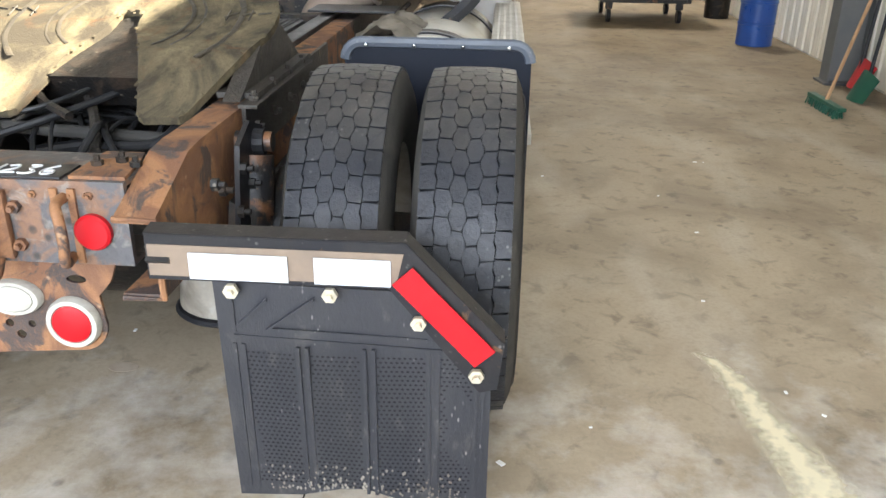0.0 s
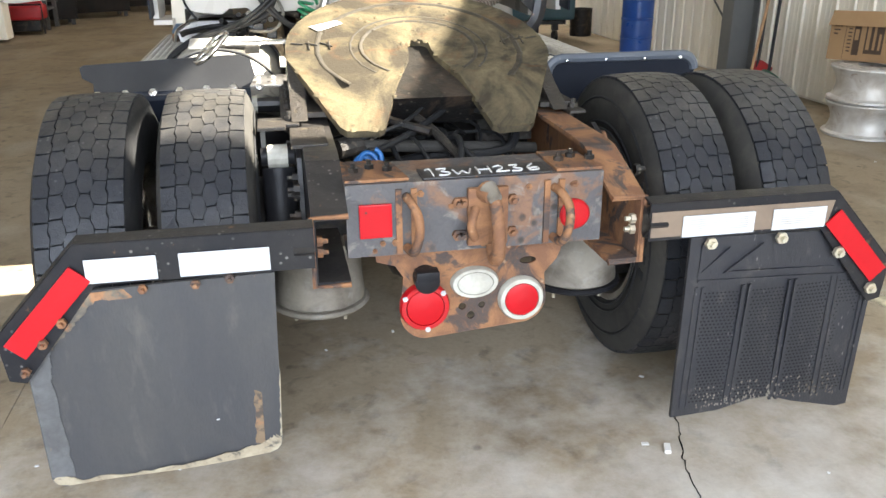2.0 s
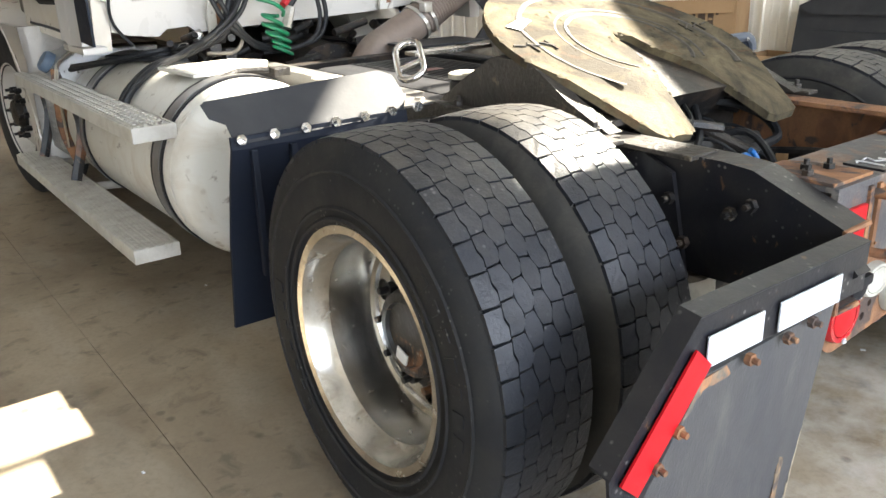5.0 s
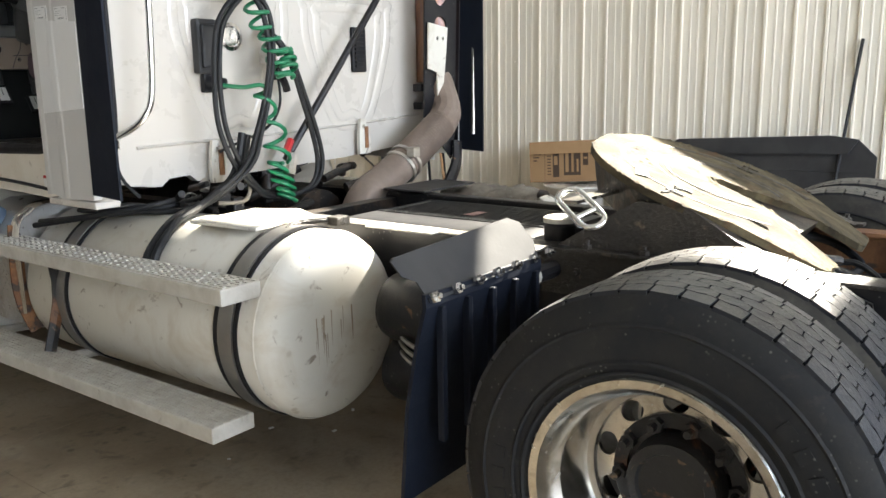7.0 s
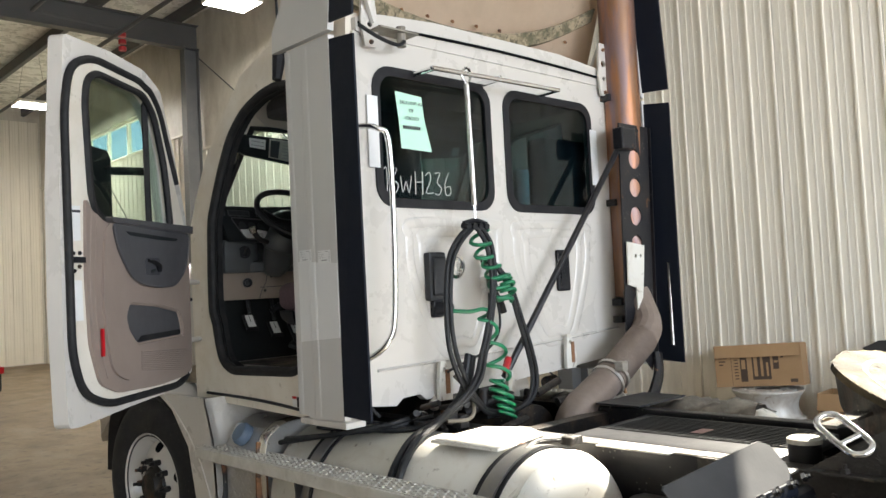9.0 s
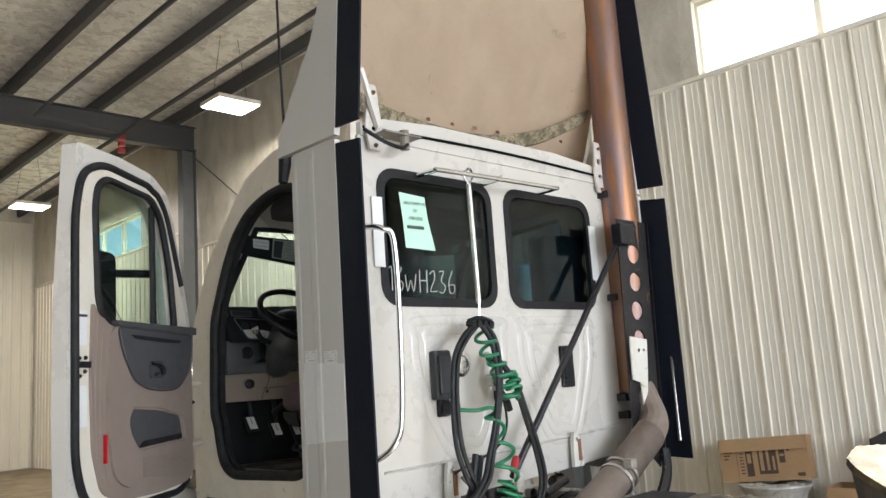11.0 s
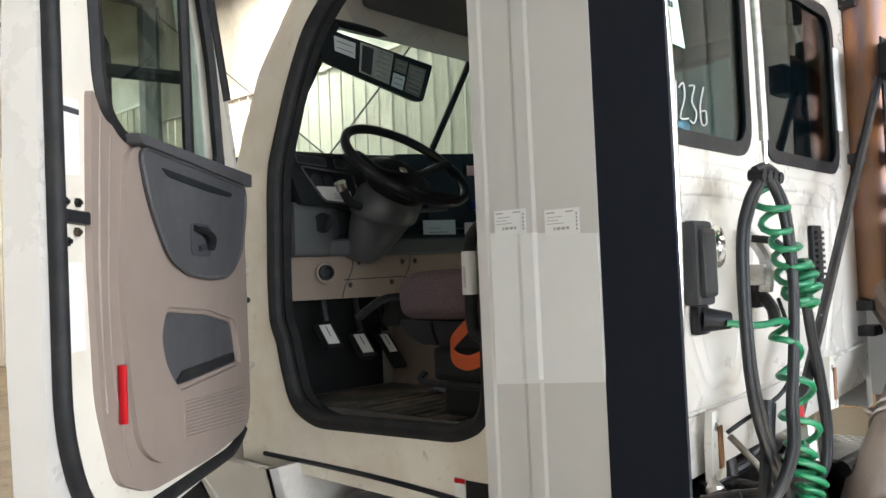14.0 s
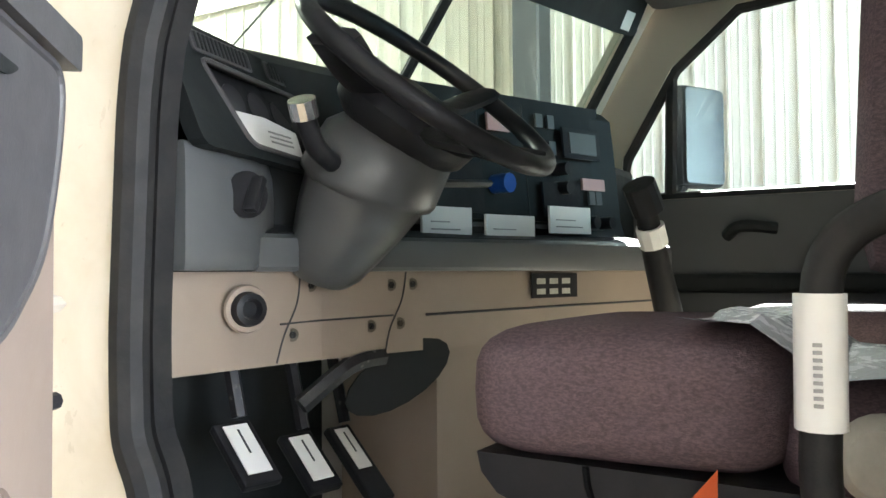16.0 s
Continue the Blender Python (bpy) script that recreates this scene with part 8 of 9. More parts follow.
for z, w, k in ((1.69, 0.0, 0.006), (1.70, 0.0, 0.0), (1.735, 0.0, 0.0), (1.75, 0.12, 0.0), (1.765, 0.9, 0.0), (1.80, 1.0, 0.0), (1.95, 1.0, 0.015), (2.03, 1.0, 0.025), (2.05, 1.0, 0.05)):
    rings.append([Vector((a[0] + (b[0] - a[0]) * w, min(a[1] + (b[1] - a[1]) * w + k, 3.74), rise(a[0], z))) for a, b in zip(up_lip, up_in)])
ring_sweep(du, rings)
dashu = add("dash_upper", du, DASHBLACK, label="charcoal dash with centre switch panel", smooth=25)
lipb = bmesh.new()
ring_sweep(lipb, [[Vector((x, y - o, rise(x, z))) for o, z in ((-0.004, 1.690), (0.006, 1.691), (0.011, 1.697), (0.0115, 1.728), (0.008, 1.741), (-0.004, 1.748))] for x, y in up_lip[1:8]])
add("dash_lip", lipb, DASHSLATE, dashu, "slate grey rounded lower edge", 35)
add("dash_top", sheeted([(-0.98, 3.60), (-0.7, 3.55), (-0.4, 3.50), (0.0, 3.44), (0.38, 3.40), (0.95, 3.55), (0.9, 3.72), (0.4, 3.82), (-0.4, 3.82), (-0.9, 3.72)], [], on_z(2.035), 0.03), DASHBLACK, dashu)
add("dash_right", boxed(0.385, 0.98, 3.40, 3.7, 1.55, 2.03, 0.03), DASHBLACK, dashu)
hl = bmesh.new()
for k in range(3):
    y0 = 3.64 - 0.05 * k
    for q in range(8):
        x = -0.92 + 0.3 * k + 0.025 * q
        box(hl, x, x + 0.012, y0 - 0.02, y0 + 0.06, 2.066, 2.073)
add("defrost_vent", hl, BLACKPL, dashu)
pod = [(-1.0, 3.40), (-0.93, 3.405), (-0.84, 3.42), (-0.77, 3.455), (-0.74, 3.52), (-0.74, 3.72), (-1.0, 3.72)]
pc = Vector((-0.87, 3.58, 0))
pr_ = []
for z, k in ((1.692, 0.94), (1.70, 0.98), (1.72, 1.0), (1.80, 1.0), (1.835, 0.985), (1.855, 0.95), (1.866, 0.88)):
    pr_.append([Vector((pc.x + (x - pc.x) * k, pc.y + (y - pc.y) * k, z)) for x, y in pod])
pb0 = bmesh.new()
ring_sweep(pb0, pr_)
podo = add("dash_pod", pb0, DASHSLATE, dashu, "smooth grey dash end pod", 40)
slope = lambda a, b, d, o: Vector((a, 3.415 + (b - 1.86) * 0.42 + (a + 0.8) * 0.18 + o + d, b))
gw = fillet([(-0.935, 1.992), (-0.868, 1.874), (-0.70, 1.868), (-0.675, 1.90), (-0.672, 1.985)], 0.02, 4)
cl_ = sheeted(fillet([(-1.0, 2.045), (-0.985, 1.856), (-0.66, 1.852), (-0.63, 2.03), (-0.80, 2.04)], 0.02, 3), [gw], lambda a, b, d: slope(a, b, d, 0.0), 0.03)
clu = add("gauge_surround", cl_, DASHGREY, dashu, "charcoal gauge binnacle surround", 30)
add("gauge_rim", tubed([slope(a, b, 0, -0.001) for a, b in gw + gw[:1]], 0.004, 6, rounded=False), DOORDARK, dashu)
for x0, x1 in ((-0.985, -0.965), (-0.945, -0.80), (-0.755, -0.65)):
    add("dash_vent", sheeted(rrect(x0, x1, 2.0, 2.034, 0.005, 3), [], lambda a, b, d: slope(a, b, -d, 0.0), 0.004), DOORDARK, dashu, "grey framed slotted air vent")
    add("vent_slot", sheeted(rrect(x0 + 0.004, x1 - 0.004, 2.004, 2.030, 0.003, 2), [], lambda a, b, d: slope(a, b, -d, -0.0042), 0.001), INK, dashu)
    for q in range(int((x1 - x0 - 0.012) / 0.010)):
        xq = x0 + 0.008 + 0.010 * q
        add("vent_slat", sheeted([(xq, 2.004), (xq + 0.003, 2.004), (xq + 0.003, 2.030), (xq, 2.030)], [], lambda a, b, d: slope(a, b, -d, -0.0053), 0.002), DASHGREY, dashu)
add("gauge_face", sheeted([(-0.92, 1.99), (-0.87, 1.87), (-0.69, 1.87), (-0.685, 1.985)], [], lambda a, b, d: slope(a, b, d, 0.018), 0.06), BLACKPL, dashu)
for k in range(3):
    add("gauge_dial", sheeted(disc(-0.855 + 0.065 * k, 1.945, 0.027, 20), [], lambda a, b, d: slope(a, b, -d, 0.017), 0.002), GREYPL, dashu)
add("paper_tag", sheeted([(-0.885, 1.925), (-0.86, 1.877), (-0.702, 1.876), (-0.70, 1.92), (-0.79, 1.93)], [], lambda a, b, d: slope(a, b, -d, 0.010 + 0.003 * math.sin(a * 60)), 0.0015), PAPER, dashu, "white paper lying on the gauges")
for k in range(3):
    add("print_bar", sheeted([(-0.80, 1.888 + 0.008 * k), (-0.735, 1.888 + 0.008 * k), (-0.735, 1.891 + 0.008 * k), (-0.80, 1.891 + 0.008 * k)], [], lambda a, b, d: slope(a, b, -d, 0.005), 0.001), PALEINK, dashu)
swp = Vector((-0.875, 3.412, 1.80))
add("light_switch", tubed([swp + Vector((0, 0.02, 0)), swp + Vector((-0.006, -0.008, 0))], 0.034, 20, rounded=False), BLACKPL, podo, "round headlamp switch", 40)
add("switch_knob", boxed(-0.007, 0.007, -0.022, 0.0, -0.028, 0.028, 0.004, m=Matrix.Translation(swp + Vector((-0.004, -0.006, 0))) @ pose(0, 0, 0, 0, 25, 10)), BLACKPL, podo)
kn = bmesh.new()
turned(kn, [(0, 0.036), (0.004, 0.034), (0.004, 0.027), (0.0, 0.026)], Matrix.Translation((-0.855, 3.432, 1.635)) @ pose(0, 0, 0, 0, 0, -110), 20)
add("socket_ring", kn, TANDASH, dashl, "", 40)
add("power_socket", turnedm([(0, 0.026), (0.016, 0.024), (0.018, 0.016), (0.006, 0.012), (0.006, 0)], Matrix.Translation((-0.856, 3.43, 1.635)) @ pose(0, 0, 0, 0, 0, -110), 18), BLACKPL, dashl, "black power socket", 40)


def low_y(x):
    """Front edge of the lower dash in plan."""
    for (x0, y0), (x1, y1) in zip(low, low[1:8]):
        if x0 <= x <= x1:
            return y0 + (y1 - y0) * (x - x0) / (x1 - x0)
    return 3.155


scb, scr = bmesh.new(), bmesh.new()
for x, z in ((-0.705, 1.668), (-0.535, 1.666), (-0.745, 1.59), (-0.58, 1.595), (-0.485, 1.667), (-0.515, 1.597)):
    n_ = Vector((-0.45, -0.89, 0))
    q = Vector((x, low_y(x), z))
    tube(scr, [q - n_ * 0.004, q + n_ * 0.0012], 0.011, 12, rounded=False)
    bolt(scb, q + n_ * 0.001, n_, 0.0062, 0.003)
pieces("screw_recess", scr, SHADETAN, dashl)
pieces("panel_screw", scb, DARKSTEEL, dashl)
for P in ([(-0.728, 1.689), (-0.735, 1.64), (-0.762, 1.59), (-0.777, 1.548)], [(-0.50, 1.689), (-0.51, 1.64), (-0.537, 1.59), (-0.548, 1.548)], [(-0.77, 1.608), (-0.68, 1.61), (-0.53, 1.612)]):
    add("panel_gap", tubed([(x, low_y(x) - 0.0008, z) for x, z in P], 0.0017, 5), INK, dashl)


def cface(u, z, off=0.0):
    """A point on the angled centre panel: u from 0 at the column to 1 at the right end."""
    a, b = Vector((-0.424, 3.456, 0)), Vector((0.314, 3.276, 0))
    n = Vector((-0.18, -0.738, 0)).normalized()
    p = a + (b - a) * u + n * (off - 0.006 - 0.1 * max(0.0, z - 1.80))
    return Vector((p.x, p.y, 1.675 + (z - 1.675) * (1.085 + 0.105 * u)))


def cplate(name, u0, u1, z0, z1, material, off=0.012, label="", thick=0.006):
    return add(name, sheeted([(u0, z0), (u1, z0), (u1, z1), (u0, z1)], [], lambda a, b, d: cface(a, b, off - d), thick), material, dashu, label)


cplate("centre_panel", -0.05, 0.98, 1.79, 2.045, DASHGREY, 0.01, "", 0.03)
for u0, z0, w, h in ((0.05, 1.752, 0.19, 0.055), (0.30, 1.742, 0.22, 0.055), (0.60, 1.765, 0.22, 0.055)):
    cplate("paper_tag", u0, u0 + w, z0, z0 + h, PAPER, 0.045, "white printed parts tag")
    cplate("print_bar", u0 + 0.03, u0 + w - 0.05, z0 + 0.012, z0 + 0.0145, PALEINK, 0.047)
    cplate("print_bar", u0 + 0.03, u0 + w - 0.09, z0 + 0.026, z0 + 0.028, PALEINK, 0.047)
cplate("warning_label", 0.36, 0.46, 1.965, 2.0, PINK, 0.03, "pink and white warning label")
cplate("display", 0.72, 0.93, 1.925, 1.99, BLACKPL, 0.035, "small grey display unit")
cplate("display_face", 0.75, 0.90, 1.935, 1.98, GREYTRIM, 0.039)
cplate("warning_label", 0.82, 0.95, 1.86, 1.885, PINK, 0.03, "pale red label")
cplate("switch_row", 0.04, 0.97, 1.775, 1.783, DASHSLATE, 0.02)
cplate("panel_seam", 0.34, 0.342, 1.80, 2.03, INK, 0.012)
cplate("panel_seam", 0.555, 0.557, 1.80, 2.03, INK, 0.012)
for u, z in ((0.60, 1.985), (0.66, 1.985), (0.60, 1.93), (0.66, 1.93), (0.585, 1.90), (0.90, 1.83), (0.86, 1.83)):
    cplate("rocker_switch", u, u + 0.035, z, z + 0.028, DASHSLATE, 0.026)
cplate("switch_bank", 0.10, 0.32, 1.80, 1.9, BLACKPL, 0.03)
cplate("switch_bank", 0.60, 0.80, 1.80, 1.87, BLACKPL, 0.03)
for u, z, m_ in ((0.40, 1.86, BLUE), (0.70, 1.90, BLACKPL), (0.84, 1.79, BLACKPL), (0.93, 1.79, BLACKPL), (0.70, 1.86, BLACKPL)):
    add("dash_knob", tubed([cface(u, z, 0.01), cface(u, z, 0.055)], 0.022 if m_ is BLUE else 0.016, 12, rounded=False), m_, dashu, "blue valve knob" if m_ is BLUE else "black knob", 40)
pl = add("data_plate", sheeted([(0.24, 1.632), (0.46, 1.632), (0.46, 1.685), (0.24, 1.685)], [], lambda a, b, d: Vector((-0.335 + a * 0.709, 3.3338 - a * 0.191 - 0.004 - d * 0.5, b)), 0.003), BLACKPL, dashl, "black shift instruction plate")
pbm = bmesh.new()
for q in range(3):
    for r_ in range(2):
        a = 0.26 + 0.06 * q
        sheet(pbm, [(a, 1.640 + 0.022 * r_), (a + 0.04, 1.640 + 0.022 * r_), (a + 0.04, 1.652 + 0.022 * r_), (a, 1.652 + 0.022 * r_)], [], lambda a, b, d: Vector((-0.335 + a * 0.709, 3.3338 - a * 0.191 - 0.007 - d * 0.5, b)), 0.001)
add("print_bar", pbm, LENSRING, dashl)

# steering wheel and column
SC = Vector((-0.645, 3.24, 1.99))
SN = Vector((0.0, -0.65, 0.76)).normalized()
SV = Vector((0.0, 0.76, 0.65)).normalized()
SX = Vector((1, 0, 0))
rimp = [SC + 0.225 * (math.cos(t) * SX + math.sin(t) * SV) for t in (2 * math.pi * k / 40 for k in range(41))]
swl = add("steering_wheel", tubed(rimp, 0.0165, 10, rounded=False), BLACKPL, label="worn black steering wheel", smooth=60)
hb = bmesh.new()
for ang in (8, 172, 245, 295):
    t = radians(ang)
    q = math.cos(t) * SX + math.sin(t) * SV
    add("spoke", tubed([SC - SN * 0.05, SC - SN * 0.045 + q * 0.11, SC + q * 0.222], 0.032, 8, flat=(1.35, 0.5)), BLACKPL, swl, "", 40)
M = Matrix.Translation(SC - SN * 0.06) @ SN.to_track_quat("X", "Z").to_matrix().to_4x4()
turned(hb, [(-0.05, 0.095), (-0.03, 0.118), (0.0, 0.125), (0.022, 0.108), (0.034, 0.07), (0.036, 0.0)], M, 28)
add("wheel_hub", hb, BLACKPL, swl, "", 40)
add("hub_badge", turnedm([(0.034, 0.018), (0.039, 0.016), (0.039, 0.0)], M, 14), CHROME, swl)
col = bmesh.new()
c0, c1 = SC - SN * 0.09, Vector((-0.70, 3.42, 1.68))
rings = []
for t_, w, h in ((0.0, 0.06, 0.055), (0.03, 0.10, 0.09), (0.10, 0.122, 0.105), (0.36, 0.128, 0.112), (0.40, 0.124, 0.108), (0.425, 0.112, 0.098), (0.60, 0.098, 0.088), (0.78, 0.08, 0.074), (0.93, 0.066, 0.06), (1.0, 0.052, 0.046), (1.02, 0.03, 0.03)):
    c = c0 + (c1 - c0) * t_
    d = (c1 - c0).normalized()
    up = SX.cross(d)
    rings.append([c + SX * w * math.cos(t) + up * h * math.sin(t) for t in (2 * math.pi * i / 16 for i in range(20))])
ring_sweep(col, rings)
add("column_shroud", col, COLUMN, swl, "dark grey steering column shroud", 50)
sh_ = add("shift_stalk", tubed([(-0.78, 3.33, 1.85), (-0.845, 3.31, 1.865), (-0.882, 3.30, 1.905)], 0.015, 10), BLACKPL, swl, "column stalk", 60)
add("stalk_end", tubed([(-0.880, 3.30, 1.90), (-0.893, 3.296, 1.922)], 0.02, 12, rounded=False), CHROME, swl, "bright stalk knob")
add("turn_stalk", tubed([(-0.55, 3.30, 1.84), (-0.45, 3.24, 1.845)], 0.012, 8, flat=(1.6, 0.6)), GREYTRIM, swl)

# pedals
for n_, (x, y, z, w) in enumerate(((-0.835, 3.455, 1.42, 0.066), (-0.675, 3.465, 1.375, 0.066), (-0.545, 3.475, 1.365, 0.055))):
    pm = boxed(-w / 2, w / 2, -0.008, 0.008, -0.062 - (0.05 if n_ == 2 else 0), 0.055, 0.004, m=Matrix.Translation((x, y, z)) @ pose(0, 0, 0, -48, 0, -12))
    pd = add("pedal", pm, BLACKPL, label="black pedal with a white tag")
    add("pedal_arm", tubed([(x + 0.01, y + 0.02, z + 0.05), (x + 0.015, y + 0.06, z + 0.2)], 0.012, 6, rounded=False), BLACKMETAL, pd)
    add("paper_tag", boxed(-w / 2 + 0.012, w / 2 - 0.012, -0.0115, -0.0095, -0.045, 0.045, m=Matrix.Translation((x, y, z)) @ pose(0, 0, 0, -48, 0, -12)), PAPER, pd, "white paper tag")
    add("print_bar", boxed(-0.0015, 0.0015, -0.0128, -0.0118, -0.01, 0.035, m=Matrix.Translation((x, y, z)) @ pose(0, 0, 0, -48, 0, -12)), INK, pd)
add("pedal_cutout", sheeted(disc(0, 0, 0.11, 18, 0.055), [], lambda a, b, d: Vector((-0.50 + a * 0.8, 3.40 - d - a * 0.5, 1.50 + b + a * 0.35)), 0.003), DASHBLACK)
add("footwell_back", boxed(-1.0, -0.42, 3.64, 3.70, 1.2, 1.7), DASHBLACK)
add("column_bracket", tubed([(-0.70, 3.46, 1.47), (-0.62, 3.42, 1.53), (-0.55, 3.40, 1.54)], 0.016, 6), BLACKMETAL)
mt = bmesh.new()
for k in range(12):
    box(mt, -0.9, -0.5, 2.66 + 0.06 * k, 2.68 + 0.06 * k, 1.195, 1.202)
add("floor_rib", mt, FLOORMAT)
add("sill_plate", boxed(-1.03, -0.93, 2.6, 3.34, 1.196, 1.206, 0.002), OLDALU, label="scuffed metal sill plate")

fl = bmesh.new()
rnd = random.Random(8)
fv = [[fl.verts.new((-0.62 + 0.028 * i + 0.01 * k, 3.06 + 0.035 * k, 1.204 + 0.022 * rnd.random())) for i in range(9)] for k in range(8)]
for k in range(7):
    for i in range(8):
        fl.faces.new((fv[k][i], fv[k][i + 1], fv[k + 1][i + 1], fv[k + 1][i]))
add("floor_film", fl, PLASTIC, label="crumpled clear plastic film on the cab floor")
# seat
seat = add("driver_seat", pillow(-0.935, -0.42, 2.685, 3.045, 1.472, 1.626), FABRIC, label="purple-brown cloth driver seat", smooth=60)
add("seat_rear_cushion", pillow(-0.91, -0.43, 2.40, 2.71, 1.445, 1.58), FABRIC, seat, "", 60)
add("seat_back", boxed(-0.92, -0.43, 2.33, 2.52, 1.60, 2.35, 0.07, m=Matrix.Translation((0, 0.0, 0)) @ pose(0, 0.205, -0.06, 3, 0, 0)), FABRIC, seat, "", 60)
add("seat_pan", sheeted([(3.02, 1.482), (3.015, 1.46), (2.995, 1.438), (2.93, 1.412), (2.60, 1.40), (2.45, 1.42), (2.44, 1.47)], [], lambda a, b, d: Vector((-0.918 + d, a, b)), 0.48), BLACKPL, seat, "black seat pan", 40)
add("pan_groove", tubed([(-0.919, 2.89, 1.478), (-0.92, 2.885, 1.45), (-0.919, 2.868, 1.413)], 0.004, 6), GROOVE, seat)
add("recliner_knob", turnedm([(0, 0.042), (0.012, 0.04), (0.022, 0.03), (0.024, 0.0)], Matrix.Translation((-0.925, 2.61, 1.515)) @ pose(0, 0, 0, 0, 0, 180), 24), LENSRING, seat, "pale round recliner knob", 40)
pd = bmesh.new()
box(pd, -0.86, -0.48, 2.50, 2.95, 1.30, 1.402, 0.02)
box(pd, -0.84, -0.50, 2.55, 2.93, 1.196, 1.302, 0.02)
tube(pd, [(-0.88, 2.96, 1.33), (-0.90, 2.94, 1.30), (-0.90, 2.6, 1.30)], 0.010, 6)
add("seat_pedestal", pd, DASHBLACK, seat)
rnd = random.Random(44)
grid = [[Vector((-0.93 + 0.07 * i, 2.44 + 0.07 * k, 1.581 + 0.016 * rnd.random() + (0.045 if k > 3 else 0.0))) for i in range(7)] for k in range(6)]
pbm2 = bmesh.new()
gv = [[pbm2.verts.new(v) for v in row] for row in grid]
for k in range(5):
    for i in range(6):
        pbm2.faces.new((gv[k][i], gv[k][i + 1], gv[k + 1][i + 1], gv[k + 1][i]))
add("plastic_cover", pbm2, PLASTIC, seat, "crumpled bluish plastic sheet on the seat")
st_ = bmesh.new()
P = [Vector(p) for p in ((-0.915, 2.755, 1.47), (-0.945, 2.79, 1.42), (-0.955, 2.775, 1.385), (-0.96, 2.72, 1.372), (-0.965, 2.65, 1.395), (-0.965, 2.60, 1.42))]
rings = [[p + Vector((0, 0, 0.02)), p + Vector((-0.004, 0, 0.02)), p + Vector((-0.004, 0, -0.02)), p + Vector((0, 0, -0.02))] for p in smooth_line(P, 5)]
ring_sweep(st_, rings)
add("orange_strap", st_, ORANGE, seat, "orange webbing strap")
add("passenger_seat", boxed(0.42, 0.93, 2.45, 3.0, 1.4, 1.6, 0.07), FABRIC, label="purple-brown cloth passenger seat", smooth=60)
add("passenger_seat_back", boxed(0.43, 0.92, 2.36, 2.52, 1.55, 2.38, 0.06), FABRIC, smooth=60)
gb_ = add("cab_grab_bar", tubed([(-1.03, 2.53, 1.735), (-1.025, 2.60, 1.73), (-1.02, 2.645, 1.69), (-1.02, 2.65, 1.6), (-1.02, 2.652, 1.50), (-1.02, 2.632, 1.45), (-1.02, 2.54, 1.425)], 0.0165, 10, 6), SEAL, label="black entry grab bar with a white tag", smooth=60)
add("paper_tag", tubed([(-1.02, 2.651, 1.665), (-1.02, 2.6515, 1.61), (-1.02, 2.652, 1.555)], 0.0205, 10, rounded=False), PAPER, gb_, "white tag wrapped on the bar", 60)
tb2 = bmesh.new()
for q in range(9):
    box(tb2, -1.0415, -1.0405, 2.648, 2.655, 1.575 + 0.006 * q, 1.578 + 0.006 * q)
add("print_bar", tb2, PALEINK, gb_)
stk = add("door_striker", tubed([(-1.082, 2.545, 1.787), (-1.082, 2.50, 1.785)], 0.007, 8, rounded=False), OLDALU, label="worn metal door striker pin", smooth=50)
add("striker_plate", boxed(-1.082, -1.0765, 2.478, 2.490, 1.735, 1.815, 0.004), DARKSTEEL, stk)
# shifter and clutter beside the seat
sf = add("gear_lever", tubed([(0.04, 3.02, 1.46), (-0.04, 3.05, 1.70), (-0.107, 3.056, 1.82)], [0.034, 0.022], 10), BLACKPL, label="black gear lever with a white tag", smooth=60)
add("lever_knob", tubed([(-0.10, 3.05, 1.81), (-0.135, 3.06, 1.862)], 0.034, 12, rounded=False), BLACKPL, sf)
add("paper_tag", tubed([(-0.062, 3.05, 1.742), (-0.084, 3.053, 1.78)], 0.03, 10, rounded=False), PAPER, sf)
pb_ = bmesh.new()
box(pb_, -0.35, -0.05, 2.6, 2.9, 1.45, 1.55, 0.04)
add("plastic_bag", pb_, TANDASH, label="crumpled bag between the seats")
add("tunnel", boxed(-0.38, 0.38, 2.34, 3.1, 1.19, 1.46, 0.05), TANDASH, label="tan engine tunnel between the seats")
